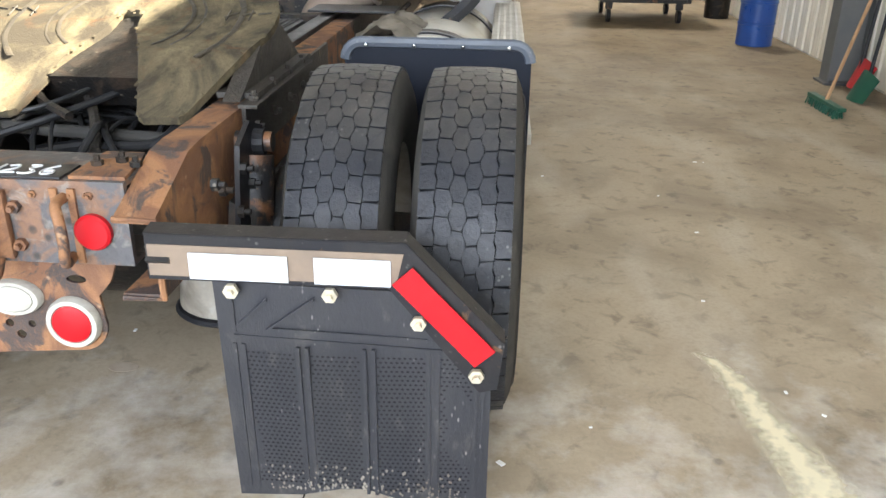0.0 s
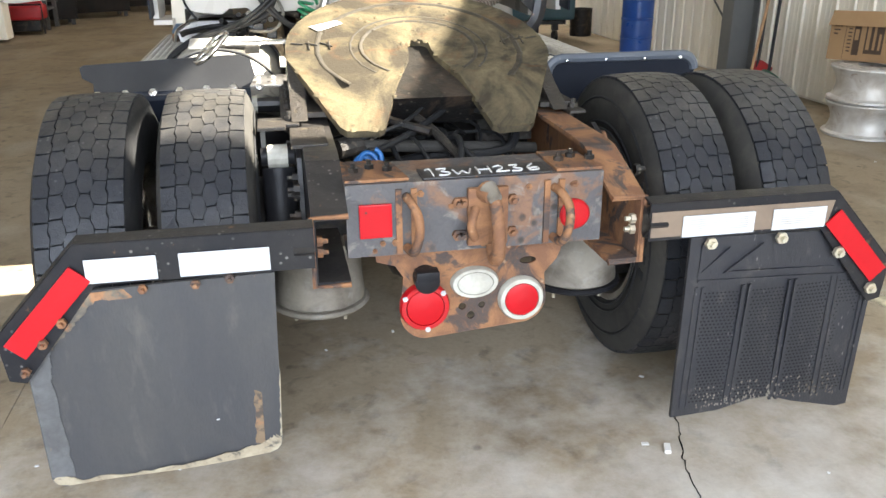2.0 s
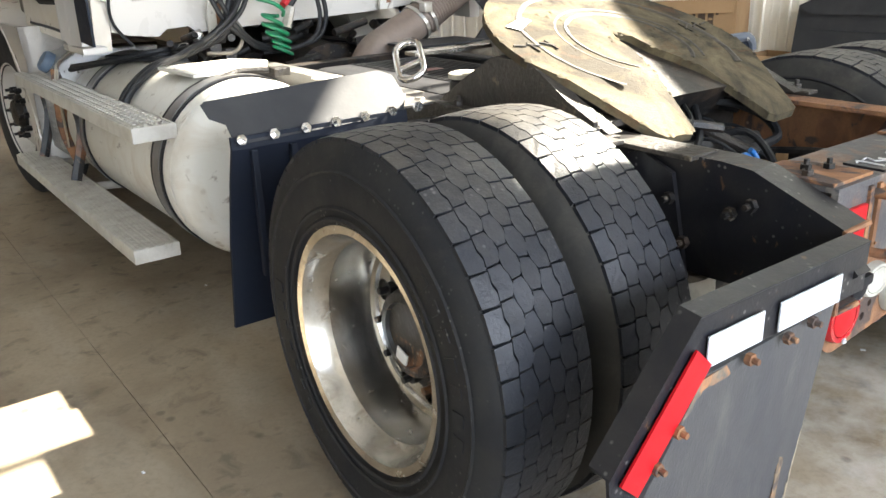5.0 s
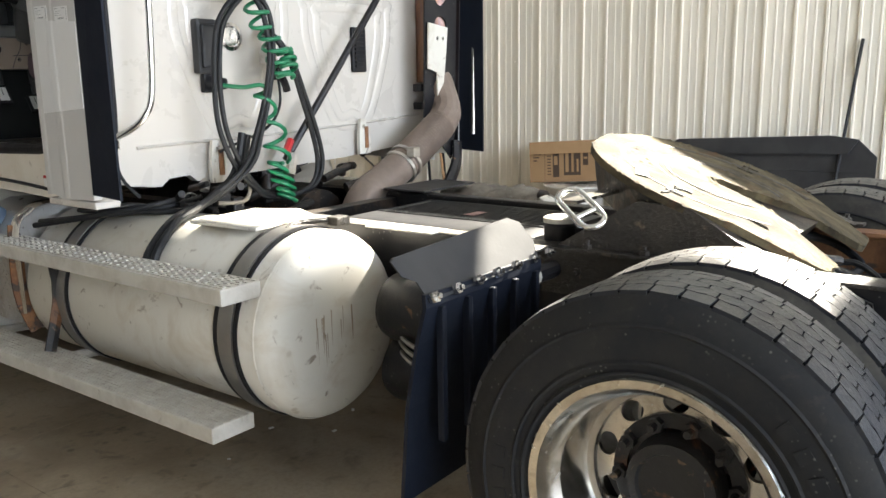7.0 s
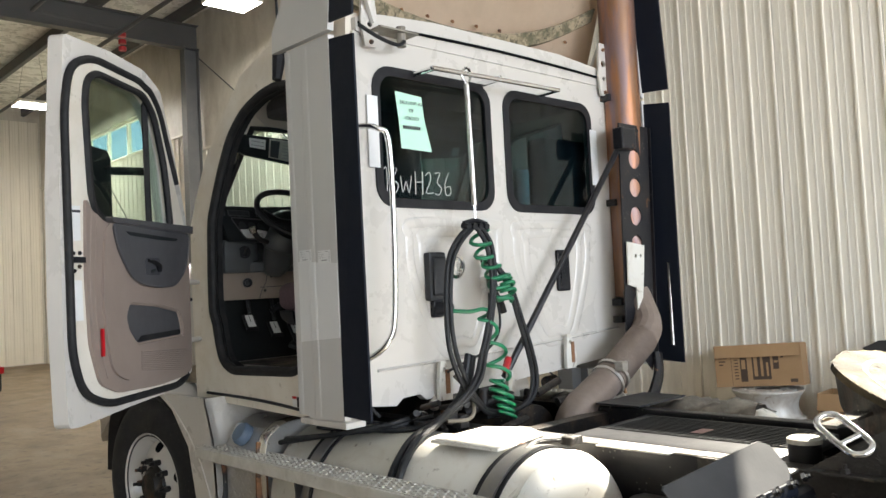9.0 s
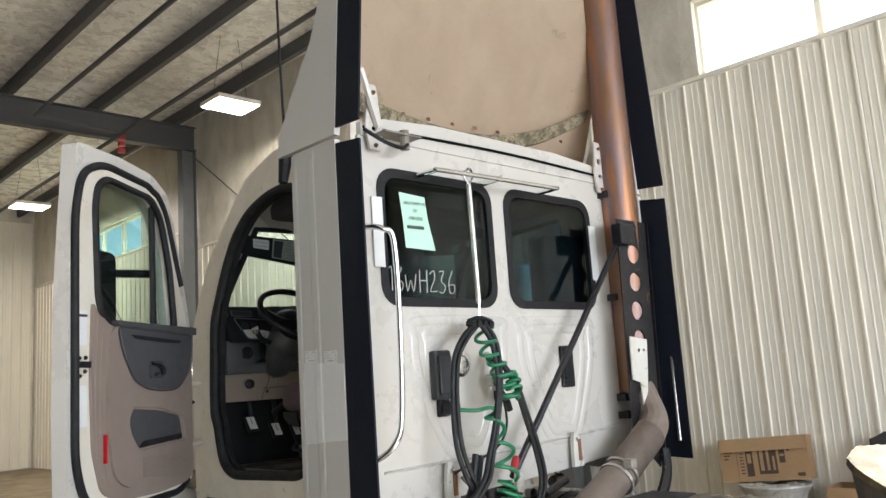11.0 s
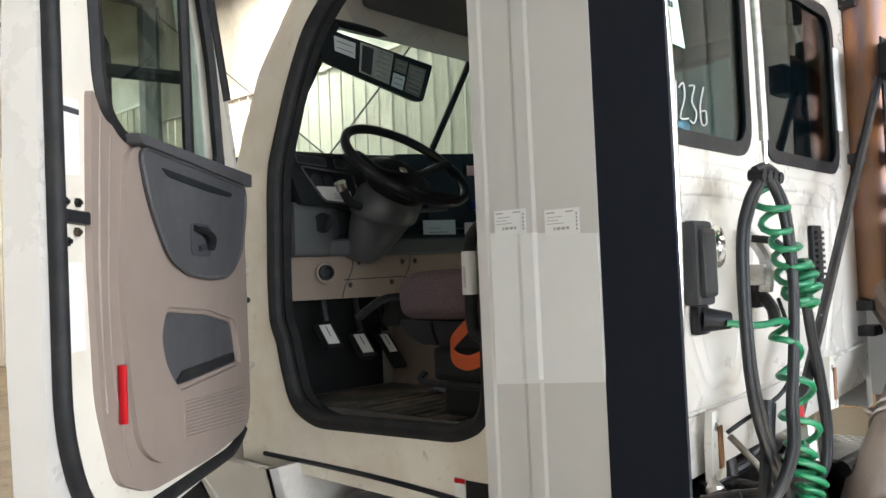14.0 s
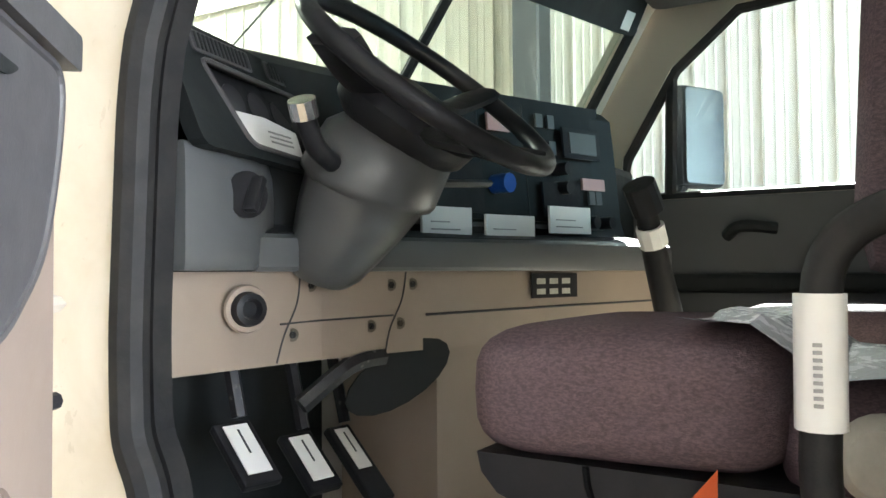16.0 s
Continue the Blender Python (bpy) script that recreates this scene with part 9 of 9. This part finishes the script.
# sun visors
for corners, lab in ((((-0.944, 3.30, 2.314), (-0.316, 3.465, 2.281), (-0.25, 3.465, 2.441), (-0.955, 3.30, 2.421)), True), (((0.0, 3.42, 2.362), (0.75, 3.33, 2.42), (0.75, 3.27, 2.55), (0.0, 3.36, 2.49)), False)):
    q0, q1, q2, q3 = [Vector(c) for c in corners]
    nrm = (q1 - q0).cross(q3 - q0).normalized()
    vm = lambda a, b, d: (q0.lerp(q1, a)).lerp(q3.lerp(q2, a), b) + nrm * d
    shape = fillet([(0, 0), (1, 0), (1, 1), (0.95, 1), (0.5, 1), (0.16, 1), (0, 1)], 0.12, 5)
    vs = add("sun_visor", sheeted(shape, [], lambda a, b, d: vm(a, b, -0.018 + d), 0.018), DASHGREY, label="charcoal sun visor with printed labels", smooth=30)
    lay = lambda name, a0, a1, b0, b1, off, m_: add(name, sheeted([(a0, b0), (a1, b0), (a1, b1), (a0, b1)], [], lambda a, b, d: vm(a, b, off + d), 0.001), m_, vs)
    if lab:
        for a0, a1, b0, b1, m_ in ((0.11, 0.28, 0.42, 0.86, PAPER), (0.32, 0.61, 0.10, 0.95, LENSRING), (0.635, 0.755, 0.52, 0.86, AIRBAG), (0.635, 0.755, 0.10, 0.46, PAPER), (0.775, 0.945, 0.10, 0.84, AIRBAG)):
            lay("visor_label", a0, a1, b0, b1, 0.001, m_)
            rows_ = 2 if a1 - a0 < 0.15 or m_ is PAPER else 6
            for q in range(rows_):
                b_ = b0 + (b1 - b0) * (q + 0.6) / (rows_ + 0.4)
                lay("print_bar", a0 + 0.02 + (0.13 if a1 - a0 > 0.2 else 0), a1 - 0.02, b_, b_ + 0.025, 0.0024, PALEINK)
        lay("print_block", 0.335, 0.43, 0.14, 0.88, 0.0024, INK)
    else:
        lay("visor_label", 0.85, 0.93, 0.1, 0.5, 0.001, PAPER)
add("inside_mirror", boxed(-0.06, 0.06, 3.30, 3.33, 2.36, 2.45, 0.02), GREYTRIM)
# ---- along the side wall ----
def wheel_rim(at, turn, label):
    r = thing("loose_rim", label, "wheel rim", "stacked rims", at=at)
    bm = bmesh.new()
    M = pose(0, 0, 0, 0, -90, 0)
    turned(bm, [(0.0, 0.285), (0.005, 0.302), (0.02, 0.30), (0.035, 0.27), (0.07, 0.255), (0.11, 0.245), (0.15, 0.25), (0.19, 0.265), (0.22, 0.285), (0.245, 0.302), (0.255, 0.30), (0.258, 0.285), (0.252, 0.26), (0.245, 0.235)], M, 56)
    hs = [disc(0.185 * math.cos(2 * math.pi * k / 10), 0.185 * math.sin(2 * math.pi * k / 10), 0.026, 12) for k in range(10)]
    sheet(bm, disc(0, 0, 0.24, 40), [disc(0, 0, 0.11, 28), *hs], lambda a, b, d: Vector((a, b, 0.243 + d + 0.012 * (1 - math.hypot(a, b) / 0.24))), 0.012)
    part("rim_body", bm, RIMSILVER, r, "", 35)
    r.rotation_euler = (0, 0, turn)
    return r


wheel_rim((3.90, 2.83, 0.0), 0.0, "weathered aluminium truck rim lying on the floor")
wheel_rim((3.91, 2.84, 0.262), 0.5, "weathered aluminium truck rim stacked on another")


def carton(x, y, z, w, d, h, turn, label, open_flaps):
    c = thing("cardboard_box", label, "box", "cartons by the wall", at=(x, y, z))
    c.rotation_euler = (0, 0, radians(turn))
    bm = bmesh.new()
    t = 0.005
    box(bm, -w / 2, w / 2, -d / 2, d / 2, 0, t)
    box(bm, -w / 2, w / 2, -d / 2, -d / 2 + t, t, h)
    box(bm, -w / 2, w / 2, d / 2 - t, d / 2, t, h)
    box(bm, -w / 2, -w / 2 + t, -d / 2 + t, d / 2 - t, t, h)
    box(bm, w / 2 - t, w / 2, -d / 2 + t, d / 2 - t, t, h)
    part("carton_body", bm, CARD, c)
    if not open_flaps:
        part("flap", boxed(-w / 2, w / 2, -d / 2, d / 2, h, h + t), CARD, c)
    else:
        part("flap", boxed(-w / 2 + 0.01, w / 2 - 0.01, 0, 0.004, 0, d * 0.4, m=Matrix.Translation((0, -d / 2, h)) @ pose(0, 0, 0, 160, 0, 0)), CARD, c)
    at = lambda bm, u0, u1, v0, v1, o: box(bm, -w / 2 + w * u0, -w / 2 + w * u1, -d / 2 - o - 0.001, -d / 2 - o, h * v0, h * v1)
    pb = bmesh.new()
    for u0, u1, v0, v1 in ((0.30, 0.38, 0.12, 0.93), (0.44, 0.65, 0.16, 0.93), (0.68, 0.745, 0.40, 0.95), (0.77, 0.80, 0.66, 0.90), (0.86, 0.94, 0.08, 0.16)):
        at(pb, u0, u1, v0, v1, 0.0006)
    for k in range(5):
        at(pb, 0.05, 0.10 + 0.025 * (k % 3), 0.52 + 0.08 * k, 0.55 + 0.08 * k, 0.0006)
    for k in range(9):
        at(pb, 0.23, 0.275, 0.18 + 0.075 * k, 0.205 + 0.075 * k, 0.0006)
    at(pb, 0.195, 0.199, 0.0, 1.0, 0.0006)
    pieces("print_bar", pb, CARDINK, c)
    pb = bmesh.new()
    for u0, u1, v0, v1 in ((0.315, 0.365, 0.70, 0.86), (0.315, 0.36, 0.42, 0.64), (0.46, 0.63, 0.78, 0.86), (0.46, 0.50, 0.24, 0.70), (0.535, 0.565, 0.24, 0.70), (0.60, 0.625, 0.24, 0.56), (0.69, 0.735, 0.55, 0.60)):
        at(pb, u0, u1, v0, v1, 0.0018)
    pieces("print_block", pb, CARD, c)
    return c


big = carton(4.02, 2.93, 0.525, 0.74, 0.30, 0.37, -78, "brown printed carton standing on the rims", True)
big.rotation_euler = (radians(-5), radians(-3), radians(-76))
carton(4.10, 2.22, 0.0, 0.40, 0.36, 0.50, -88, "brown open carton on the floor", True)
wc = thing("scrap_sheet", "pale scrap panel leaning on the wall", "sheet", at=(4.2, 3.4, 0))
part("sheet", boxed(-0.01, 0.01, -0.25, 0.1, 0, 0.85, 0.003, m=pose(0, 0, 0, 0, 6, 0)), PANEL, wc)

drum = thing("steel_drum", "blue steel drum with a white label", "drum", at=(3.93, 7.2, 0))
drum.scale = (0.68, 0.68, 0.8)
bm = bmesh.new()
turned(bm, [(0.0, 0.0), (0.0, 0.275), (0.01, 0.29), (0.02, 0.283), (0.28, 0.283), (0.29, 0.295), (0.31, 0.295), (0.32, 0.283), (0.56, 0.283), (0.57, 0.295), (0.59, 0.295), (0.60, 0.283), (0.85, 0.283), (0.86, 0.29), (0.87, 0.285), (0.865, 0.27), (0.855, 0.268), (0.855, 0.0)], pose(0, 0, 0, 0, -90, 0), 40)
part("drum_body", bm, BLUE, drum, "", 30)
lbm = turnedm([(0.33, 0.2865), (0.55, 0.2865)], pose(0, 0, 0, 0, -90, 0) @ pose(0, 0, 0, 15, 0, 0), 10, radians(48))
part("drum_label", lbm, PAPER, drum)
lbm = turnedm([(0.48, 0.288), (0.50, 0.288)], pose(0, 0, 0, 0, -90, 0) @ pose(0, 0, 0, 22, 0, 0), 10, radians(25))
part("print_bar", lbm, INK, drum)

br = thing("push_broom", "push broom with a wooden handle leaning on the wall", "broom", at=(0, 0, 0))
part("broom_head", boxed(-0.03, 0.03, -0.29, 0.29, 0.055, 0.085, 0.008, m=Matrix.Translation((3.61, 4.05, 0)) @ pose(0, 0, 0, 0, 0, 3)), GREENPL, br)
bb = bmesh.new()
rnd = random.Random(2)
for k in range(90):
    x, y = rnd.uniform(-0.035, 0.035), rnd.uniform(-0.28, 0.28)
    tube(bb, [(x, y, 0.06), (x * 1.5, y * 1.03, 0.002)], 0.006, 4, rounded=False)
bb.transform(Matrix.Translation((3.61, 4.05, 0)) @ pose(0, 0, 0, 0, 0, 3))
part("bristles", bb, GREENPL, br)
part("handle", tubed([(3.615, 4.06, 0.08), (4.24, 4.75, 1.45)], 0.014, 10, rounded=False), WOOD, br, "bare wooden handle")
for k, (y0, col_, lab) in enumerate(((4.42, GREENPL, "dark green plastic shovel"), (4.62, REDPL, "red plastic snow shovel"))):
    sv = thing("shovel", lab + " leaning on the wall", "shovel", "wall tools")
    sb = bmesh.new()
    rings = []
    for i in range(7):
        a = -1 + i / 3
        rings.append([Vector((3.92 + 0.06 * k + 0.05 * a * a, y0 + 0.14 * a, 0.01 + 0.06 * k)), Vector((4.02 + 0.05 * k + 0.04 * a * a, y0 + 0.15 * a, 0.25 + 0.06 * k - 0.05 * a * a)), Vector((4.03 + 0.05 * k + 0.04 * a * a, y0 + 0.15 * a, 0.24 + 0.06 * k - 0.05 * a * a)), Vector((3.93 + 0.06 * k + 0.05 * a * a, y0 + 0.14 * a, 0.008 + 0.06 * k))])
    ring_sweep(sb, rings)
    part("blade", sb, col_, sv, "", 50)
    part("handle", tubed([(4.05, y0, 0.2), (4.25, y0 + 0.25, 1.5)], 0.015, 8, rounded=False), BLACKPL, sv)
    part("grip", tubed([(4.25, y0 + 0.18, 1.5), (4.25, y0 + 0.32, 1.5)], 0.015, 8, rounded=False), BLACKPL, sv)

can = thing("metal_bin", "small dark metal bin by the wall", "bin", at=(4.05, 9.5, 0))
part("bin_body", turnedm([(0, 0), (0, 0.16), (0.02, 0.165), (0.38, 0.165), (0.40, 0.17), (0.40, 0.155), (0.05, 0.15)], pose(0, 0, 0, 0, -90, 0), 24), DARKSTEEL, can, "", 30)

cart = thing("wheeled_dolly", "low steel dolly on castors", "dolly", at=(2.95, 9.25, 0))
cb = bmesh.new()
for x in (-0.55, 0.55):
    box(cb, x - 0.025, x + 0.025, -0.55, 0.55, 0.26, 0.31)
for y in (-0.5, 0.0, 0.5):
    box(cb, -0.55, 0.55, y - 0.025, y + 0.025, 0.255, 0.30)
part("frame", cb, RUSTBLACK, cart)
for x in (-0.45, 0.45):
    for y in (-0.45, 0.45):
        wb = bmesh.new()
        tube(wb, [(x - 0.025, y, 0.085), (x + 0.025, y, 0.085)], 0.083, 16, rounded=False)
        cw = part("castor", wb, BLACKPL, cart)
        part("fork", boxed(x - 0.045, x + 0.045, y - 0.03, y + 0.03, 0.17, 0.26, 0.006), RUSTBLACK, cart)
eng = thing("covered_crate", "dark teal covered load resting on the dolly", "crate", at=(2.95, 9.25, 0.315))
part("load", boxed(-0.70, 0.70, -0.6, 0.6, 0.0, 0.85, 0.05), TEAL, eng)
part("rim", boxed(-0.74, 0.74, -0.64, 0.64, 0.78, 0.86, 0.02), TEAL, eng)

# moulded bed liner panel and a rod against the wall
bl = thing("plastic_liner", "charcoal moulded plastic liner panel leaning on the wall", "panel")
pb = bmesh.new()
o = [(0.62, 0.0), (2.05, 0.0), (2.08, 0.88), (1.95, 0.93), (0.75, 0.985), (0.55, 0.96), (0.42, 0.84), (0.40, 0.0)]
sheet(pb, o, [], lambda a, b, d: Vector((3.95 + 0.18 * b - d, a, b)), 0.02)
for z in (0.3, 0.5, 0.72):
    tube(pb, [(3.945 + 0.18 * z, 0.5, z), (3.945 + 0.18 * z, 1.95, z - 0.01)], 0.02, 6, rounded=False, flat=(1, 0.6))
sheet(pb, [(0.62, 0.86), (1.97, 0.82), (2.06, 0.88), (1.95, 0.94), (0.75, 0.995), (0.55, 0.97)], [], lambda a, b, d: Vector((3.93 + 0.18 * b - d, a, b)), 0.04)
part("liner", pb, GREYPL, bl, "", 40)
rd = thing("pry_bar", "thin black steel bar leaning on the wall", "bar")
part("bar", tubed([(3.85, 0.72, 0.02), (4.30, 0.62, 1.72)], 0.013, 8, rounded=False), BLACKMETAL, rd)

# ---- far end of the shop ----
oth = thing("parked_trailer", "black flat trailer parked further inside", "trailer", at=(-0.35, 13.0, 0))
part("deck", boxed(-1.1, 0.75, 0.0, 5.0, 0.52, 0.66, 0.02), BLACKMETAL, oth)
part("fender", boxed(0.45, 0.78, -0.05, 0.9, 0.32, 0.72, 0.06), BLACKPL, oth)
for y in (0.35,):
    wb = bmesh.new()
    tube(wb, [(0.5, y, 0.42), (0.72, y, 0.42)], 0.42, 28, rounded=False)
    part("wheel", wb, RUBBER, oth)
part("tail_lamp", boxed(0.55, 0.80, -0.07, -0.04, 0.60, 0.70, 0.01), REDREF, oth)

cab2 = thing("storage_rack", "dark steel rack with mixed stock against the wall", "shelf", at=(-5.2, 12.6, 0))
for x in (-1.0, 1.0):
    for y in (-0.3, 0.3):
        part("upright", boxed(x - 0.03, x + 0.03, y - 0.03, y + 0.03, 0, 2.4), BEAM, cab2)
for z in (0.3, 0.9, 1.5, 2.1):
    part("shelf", boxed(-1.0, 1.0, -0.32, 0.32, z, z + 0.04), BEAM, cab2)
rnd = random.Random(9)
for k in range(16):
    z = rnd.choice((0.342, 0.942, 1.542))
    w, h = rnd.uniform(0.12, 0.3), rnd.uniform(0.12, 0.4)
    x = -0.95 + (k % 7) * 0.27
    b = thing("stock_box", rnd.choice(("dark parts box on a rack", "red parts case on a rack", "grey parts box on a rack")), "box", "rack stock", at=(-5.2 + x, 12.45 + (0.25 if k > 7 else 0), z))
    part("case", boxed(0, w, 0, 0.22, 0, h, 0.012), rnd.choice((REDPL, GREYPL, BLACKPL, DARKSTEEL)), b)
ac = thing("air_conditioner", "white outdoor fan unit standing on the floor", "air conditioner", at=(-4.78, 10.75, 0))
part("case", boxed(-0.42, 0.42, -0.17, 0.17, 0.04, 0.66, 0.02), PANEL, ac)
part("grille", turnedm([(0, 0.25), (0.01, 0.25), (0.012, 0.03)], Matrix.Translation((-0.08, -0.171, 0.35)) @ pose(0, 0, 0, 0, 0, -90), 28), GREYPL, ac)
gn = thing("red_generator", "red portable generator on the floor", "generator", at=(-4.4, 11.8, 0))
part("tank", boxed(-0.3, 0.3, -0.22, 0.22, 0.22, 0.45, 0.05), REDPL, gn)
part("engine", boxed(-0.26, 0.26, -0.2, 0.2, 0.05, 0.22, 0.02), DARKSTEEL, gn)
part("frame", tubed([(-0.32, -0.24, 0.02), (-0.32, -0.24, 0.46), (0.32, -0.24, 0.46), (0.32, -0.24, 0.02)], 0.015, 8, rounded=False), BLACKMETAL, gn)

# partition, and black cabinets added to stand in for the unlit corner
part_w = part("wall_partition", boxed(-9.4, -4.95, 10.95, 11.1, 0, 4.4), PANEL)
tagged(part_w, "white panelled partition wall", "wall", kind="structure")
CABBLACK = mat("unlit_corner_black", (0.012, 0.012, 0.013), 0.5, second=(0.03, 0.022, 0.018), amount=0.6, scale=3, grain=0.3, bump=0.1, spec=0.2)


def corner_shade_cabinet(x, y, w, h, turn):
    c = thing("corner_shade_cabinet", "added black cabinet with drawers, standing in for the unlit corner", "cabinet", "tool cabinets", at=(x, y, 0))
    c.rotation_euler = (0, 0, radians(turn))
    part("body", boxed(-w / 2, w / 2, -0.3, 0.3, 0.10, h, 0.01), CABBLACK, c)
    nd = 4
    for k in range(nd):
        z0 = 0.14 + (h - 0.2) * k / nd
        z1 = 0.14 + (h - 0.2) * (k + 1) / nd - 0.02
        dr = part("drawer", boxed(-w / 2 + 0.03, w / 2 - 0.03, -0.318, -0.3, z0, z1, 0.004), CABBLACK, c)
        part("handle", boxed(-w / 4, w / 4, -0.335, -0.319, z1 - 0.04, z1 - 0.02, 0.003), BEAM, dr)
    for sx in (-1, 1):
        for sy in (-1, 1):
            part("foot", boxed(sx * (w / 2 - 0.08) - 0.03, sx * (w / 2 - 0.08) + 0.03, sy * 0.22 - 0.03, sy * 0.22 + 0.03, 0.0, 0.10), BEAM, c)


for cab_at in ((-4.55, 13.2, 1.2, 1.5, 20), (-3.95, 14.6, 1.3, 1.7, 25), (-3.1, 16.0, 1.3, 1.6, 15), (-5.6, 12.2, 1.1, 1.8, 0), (-1.9, 17.0, 1.2, 1.5, 0)):
    corner_shade_cabinet(*cab_at)

# a thin crack wandering across the slab
ck = bmesh.new()
rnd = random.Random(61)
line = smooth_line([Vector(p) for p in ((0.70, -0.47, 0), (0.652, -0.62, 0), (0.605, -0.74, 0), (0.575, -0.83, 0), (0.55, -0.95, 0), (0.515, -1.04, 0), (0.46, -1.16, 0), (0.43, -1.36, 0), (0.36, -1.55, 0))], 7)
crack_l = [p + Vector((rnd.uniform(-0.006, 0.006), rnd.uniform(-0.004, 0.004), 0.0012)) for p in line]
wide = [rnd.uniform(0.0008, 0.0032) for p in line]
vl = [(ck.verts.new(p - Vector((w, 0, 0))), ck.verts.new(p + Vector((w, 0, 0)))) for p, w in zip(crack_l, wide)]
for q0, q1 in zip(vl, vl[1:]):
    ck.faces.new((q0[0], q0[1], q1[1], q1[0]))
part("floor_crack", ck, GROOVE, floor)

# chips of pale debris on the floor
db = bmesh.new()
rnd = random.Random(17)
for k in range(60):
    x, y = rnd.uniform(-2.5, 3.5), rnd.uniform(-2.4, 3.0)
    w = rnd.uniform(0.004, 0.012)
    box(db, -w, w, -w * 0.6, w * 0.6, 0.0005, 0.004, m=Matrix.Translation((x, y, 0)) @ pose(0, 0, 0, 0, 0, rnd.uniform(0, 180)))
box(db, -0.02, 0.02, -0.009, 0.009, 0.0005, 0.012, m=Matrix.Translation((0.563, -0.727, 0)) @ pose(0, 0, 0, 0, 0, 70))
db_o = part("floor_debris", db, PAPER)
tagged(db_o, "small pale chips scattered on the floor", "debris", kind="stuff")
sb = bmesh.new()
sheet(sb, disc(-0.078, -0.019, 0.05, 18, 0.03), [], on_z(0.0012), 0.001)
so = part("oil_spot", sb, DRIP)
tagged(so, "small dark oil spot on the concrete", "stain", kind="stuff")


# pale streak of reflected sunlight, painted on the concrete as a thin sheet
dm = bpy.data.materials.new("reflected_sun_tint")
dm.use_nodes = True
dn, dl = dm.node_tree.nodes, dm.node_tree.links
pb_ = dn["Principled BSDF"]
pb_.inputs["Base Color"].default_value = (0.78, 0.71, 0.5, 1)
pb_.inputs["Roughness"].default_value = 0.9
uvn = dn.new("ShaderNodeAttribute")
uvn.attribute_name = "thickness"
nz = dn.new("ShaderNodeTexNoise")
nz.inputs["Scale"].default_value, nz.inputs["Detail"].default_value = 28.0, 8.0
tc = dn.new("ShaderNodeTexCoord")
dl.new(tc.outputs["Object"], nz.inputs["Vector"])
mul = dn.new("ShaderNodeMath")
mul.operation = "MULTIPLY_ADD"
mul.inputs[1].default_value, mul.inputs[2].default_value = 0.9, -0.32
dl.new(nz.outputs["Fac"], mul.inputs[0])
sm = dn.new("ShaderNodeMath")
sm.operation, sm.use_clamp = "ADD", True
dl.new(uvn.outputs["Fac"], sm.inputs[0])
dl.new(mul.outputs["Value"], sm.inputs[1])
th = dn.new("ShaderNodeMapRange")
th.inputs["From Min"].default_value, th.inputs["From Max"].default_value, th.inputs["To Max"].default_value = 0.22, 0.8, 0.85
dl.new(sm.outputs["Value"], th.inputs["Value"])
dl.new(th.outputs["Result"], pb_.inputs["Alpha"])
mid = smooth_line([(1.86, 0.26, 0), (1.93, 0.13, 0), (1.98, -0.15, 0), (2.03, -0.41, 0), (2.03, -0.58, 0), (2.0, -0.9, 0)], 6)
ds = bmesh.new()
lay_ = ds.verts.layers.float.new("thickness")
rows_ = []
for i, p in enumerate(mid):
    t = i / (len(mid) - 1)
    w = 0.03 + 0.11 * min(1.0, t * 1.5)
    row = []
    for q in range(7):
        a = -1 + q / 3
        v = ds.verts.new((p.x + a * w, p.y, 0.0012))
        v[lay_] = (1 - abs(a)) * (1.0 if t < 0.75 else (1 - t) * 4) * (0.75 if t > 0.08 else 0.4)
        row.append(v)
    rows_.append(row)
for r0, r1 in zip(rows_, rows_[1:]):
    for q in range(6):
        ds.faces.new((r0[q], r0[q + 1], r1[q + 1], r1[q]))
dso = part("sun_streak", ds, dm)
tagged(dso, "pale yellowish streak of reflected sun painted on the concrete", "dust", kind="stuff")
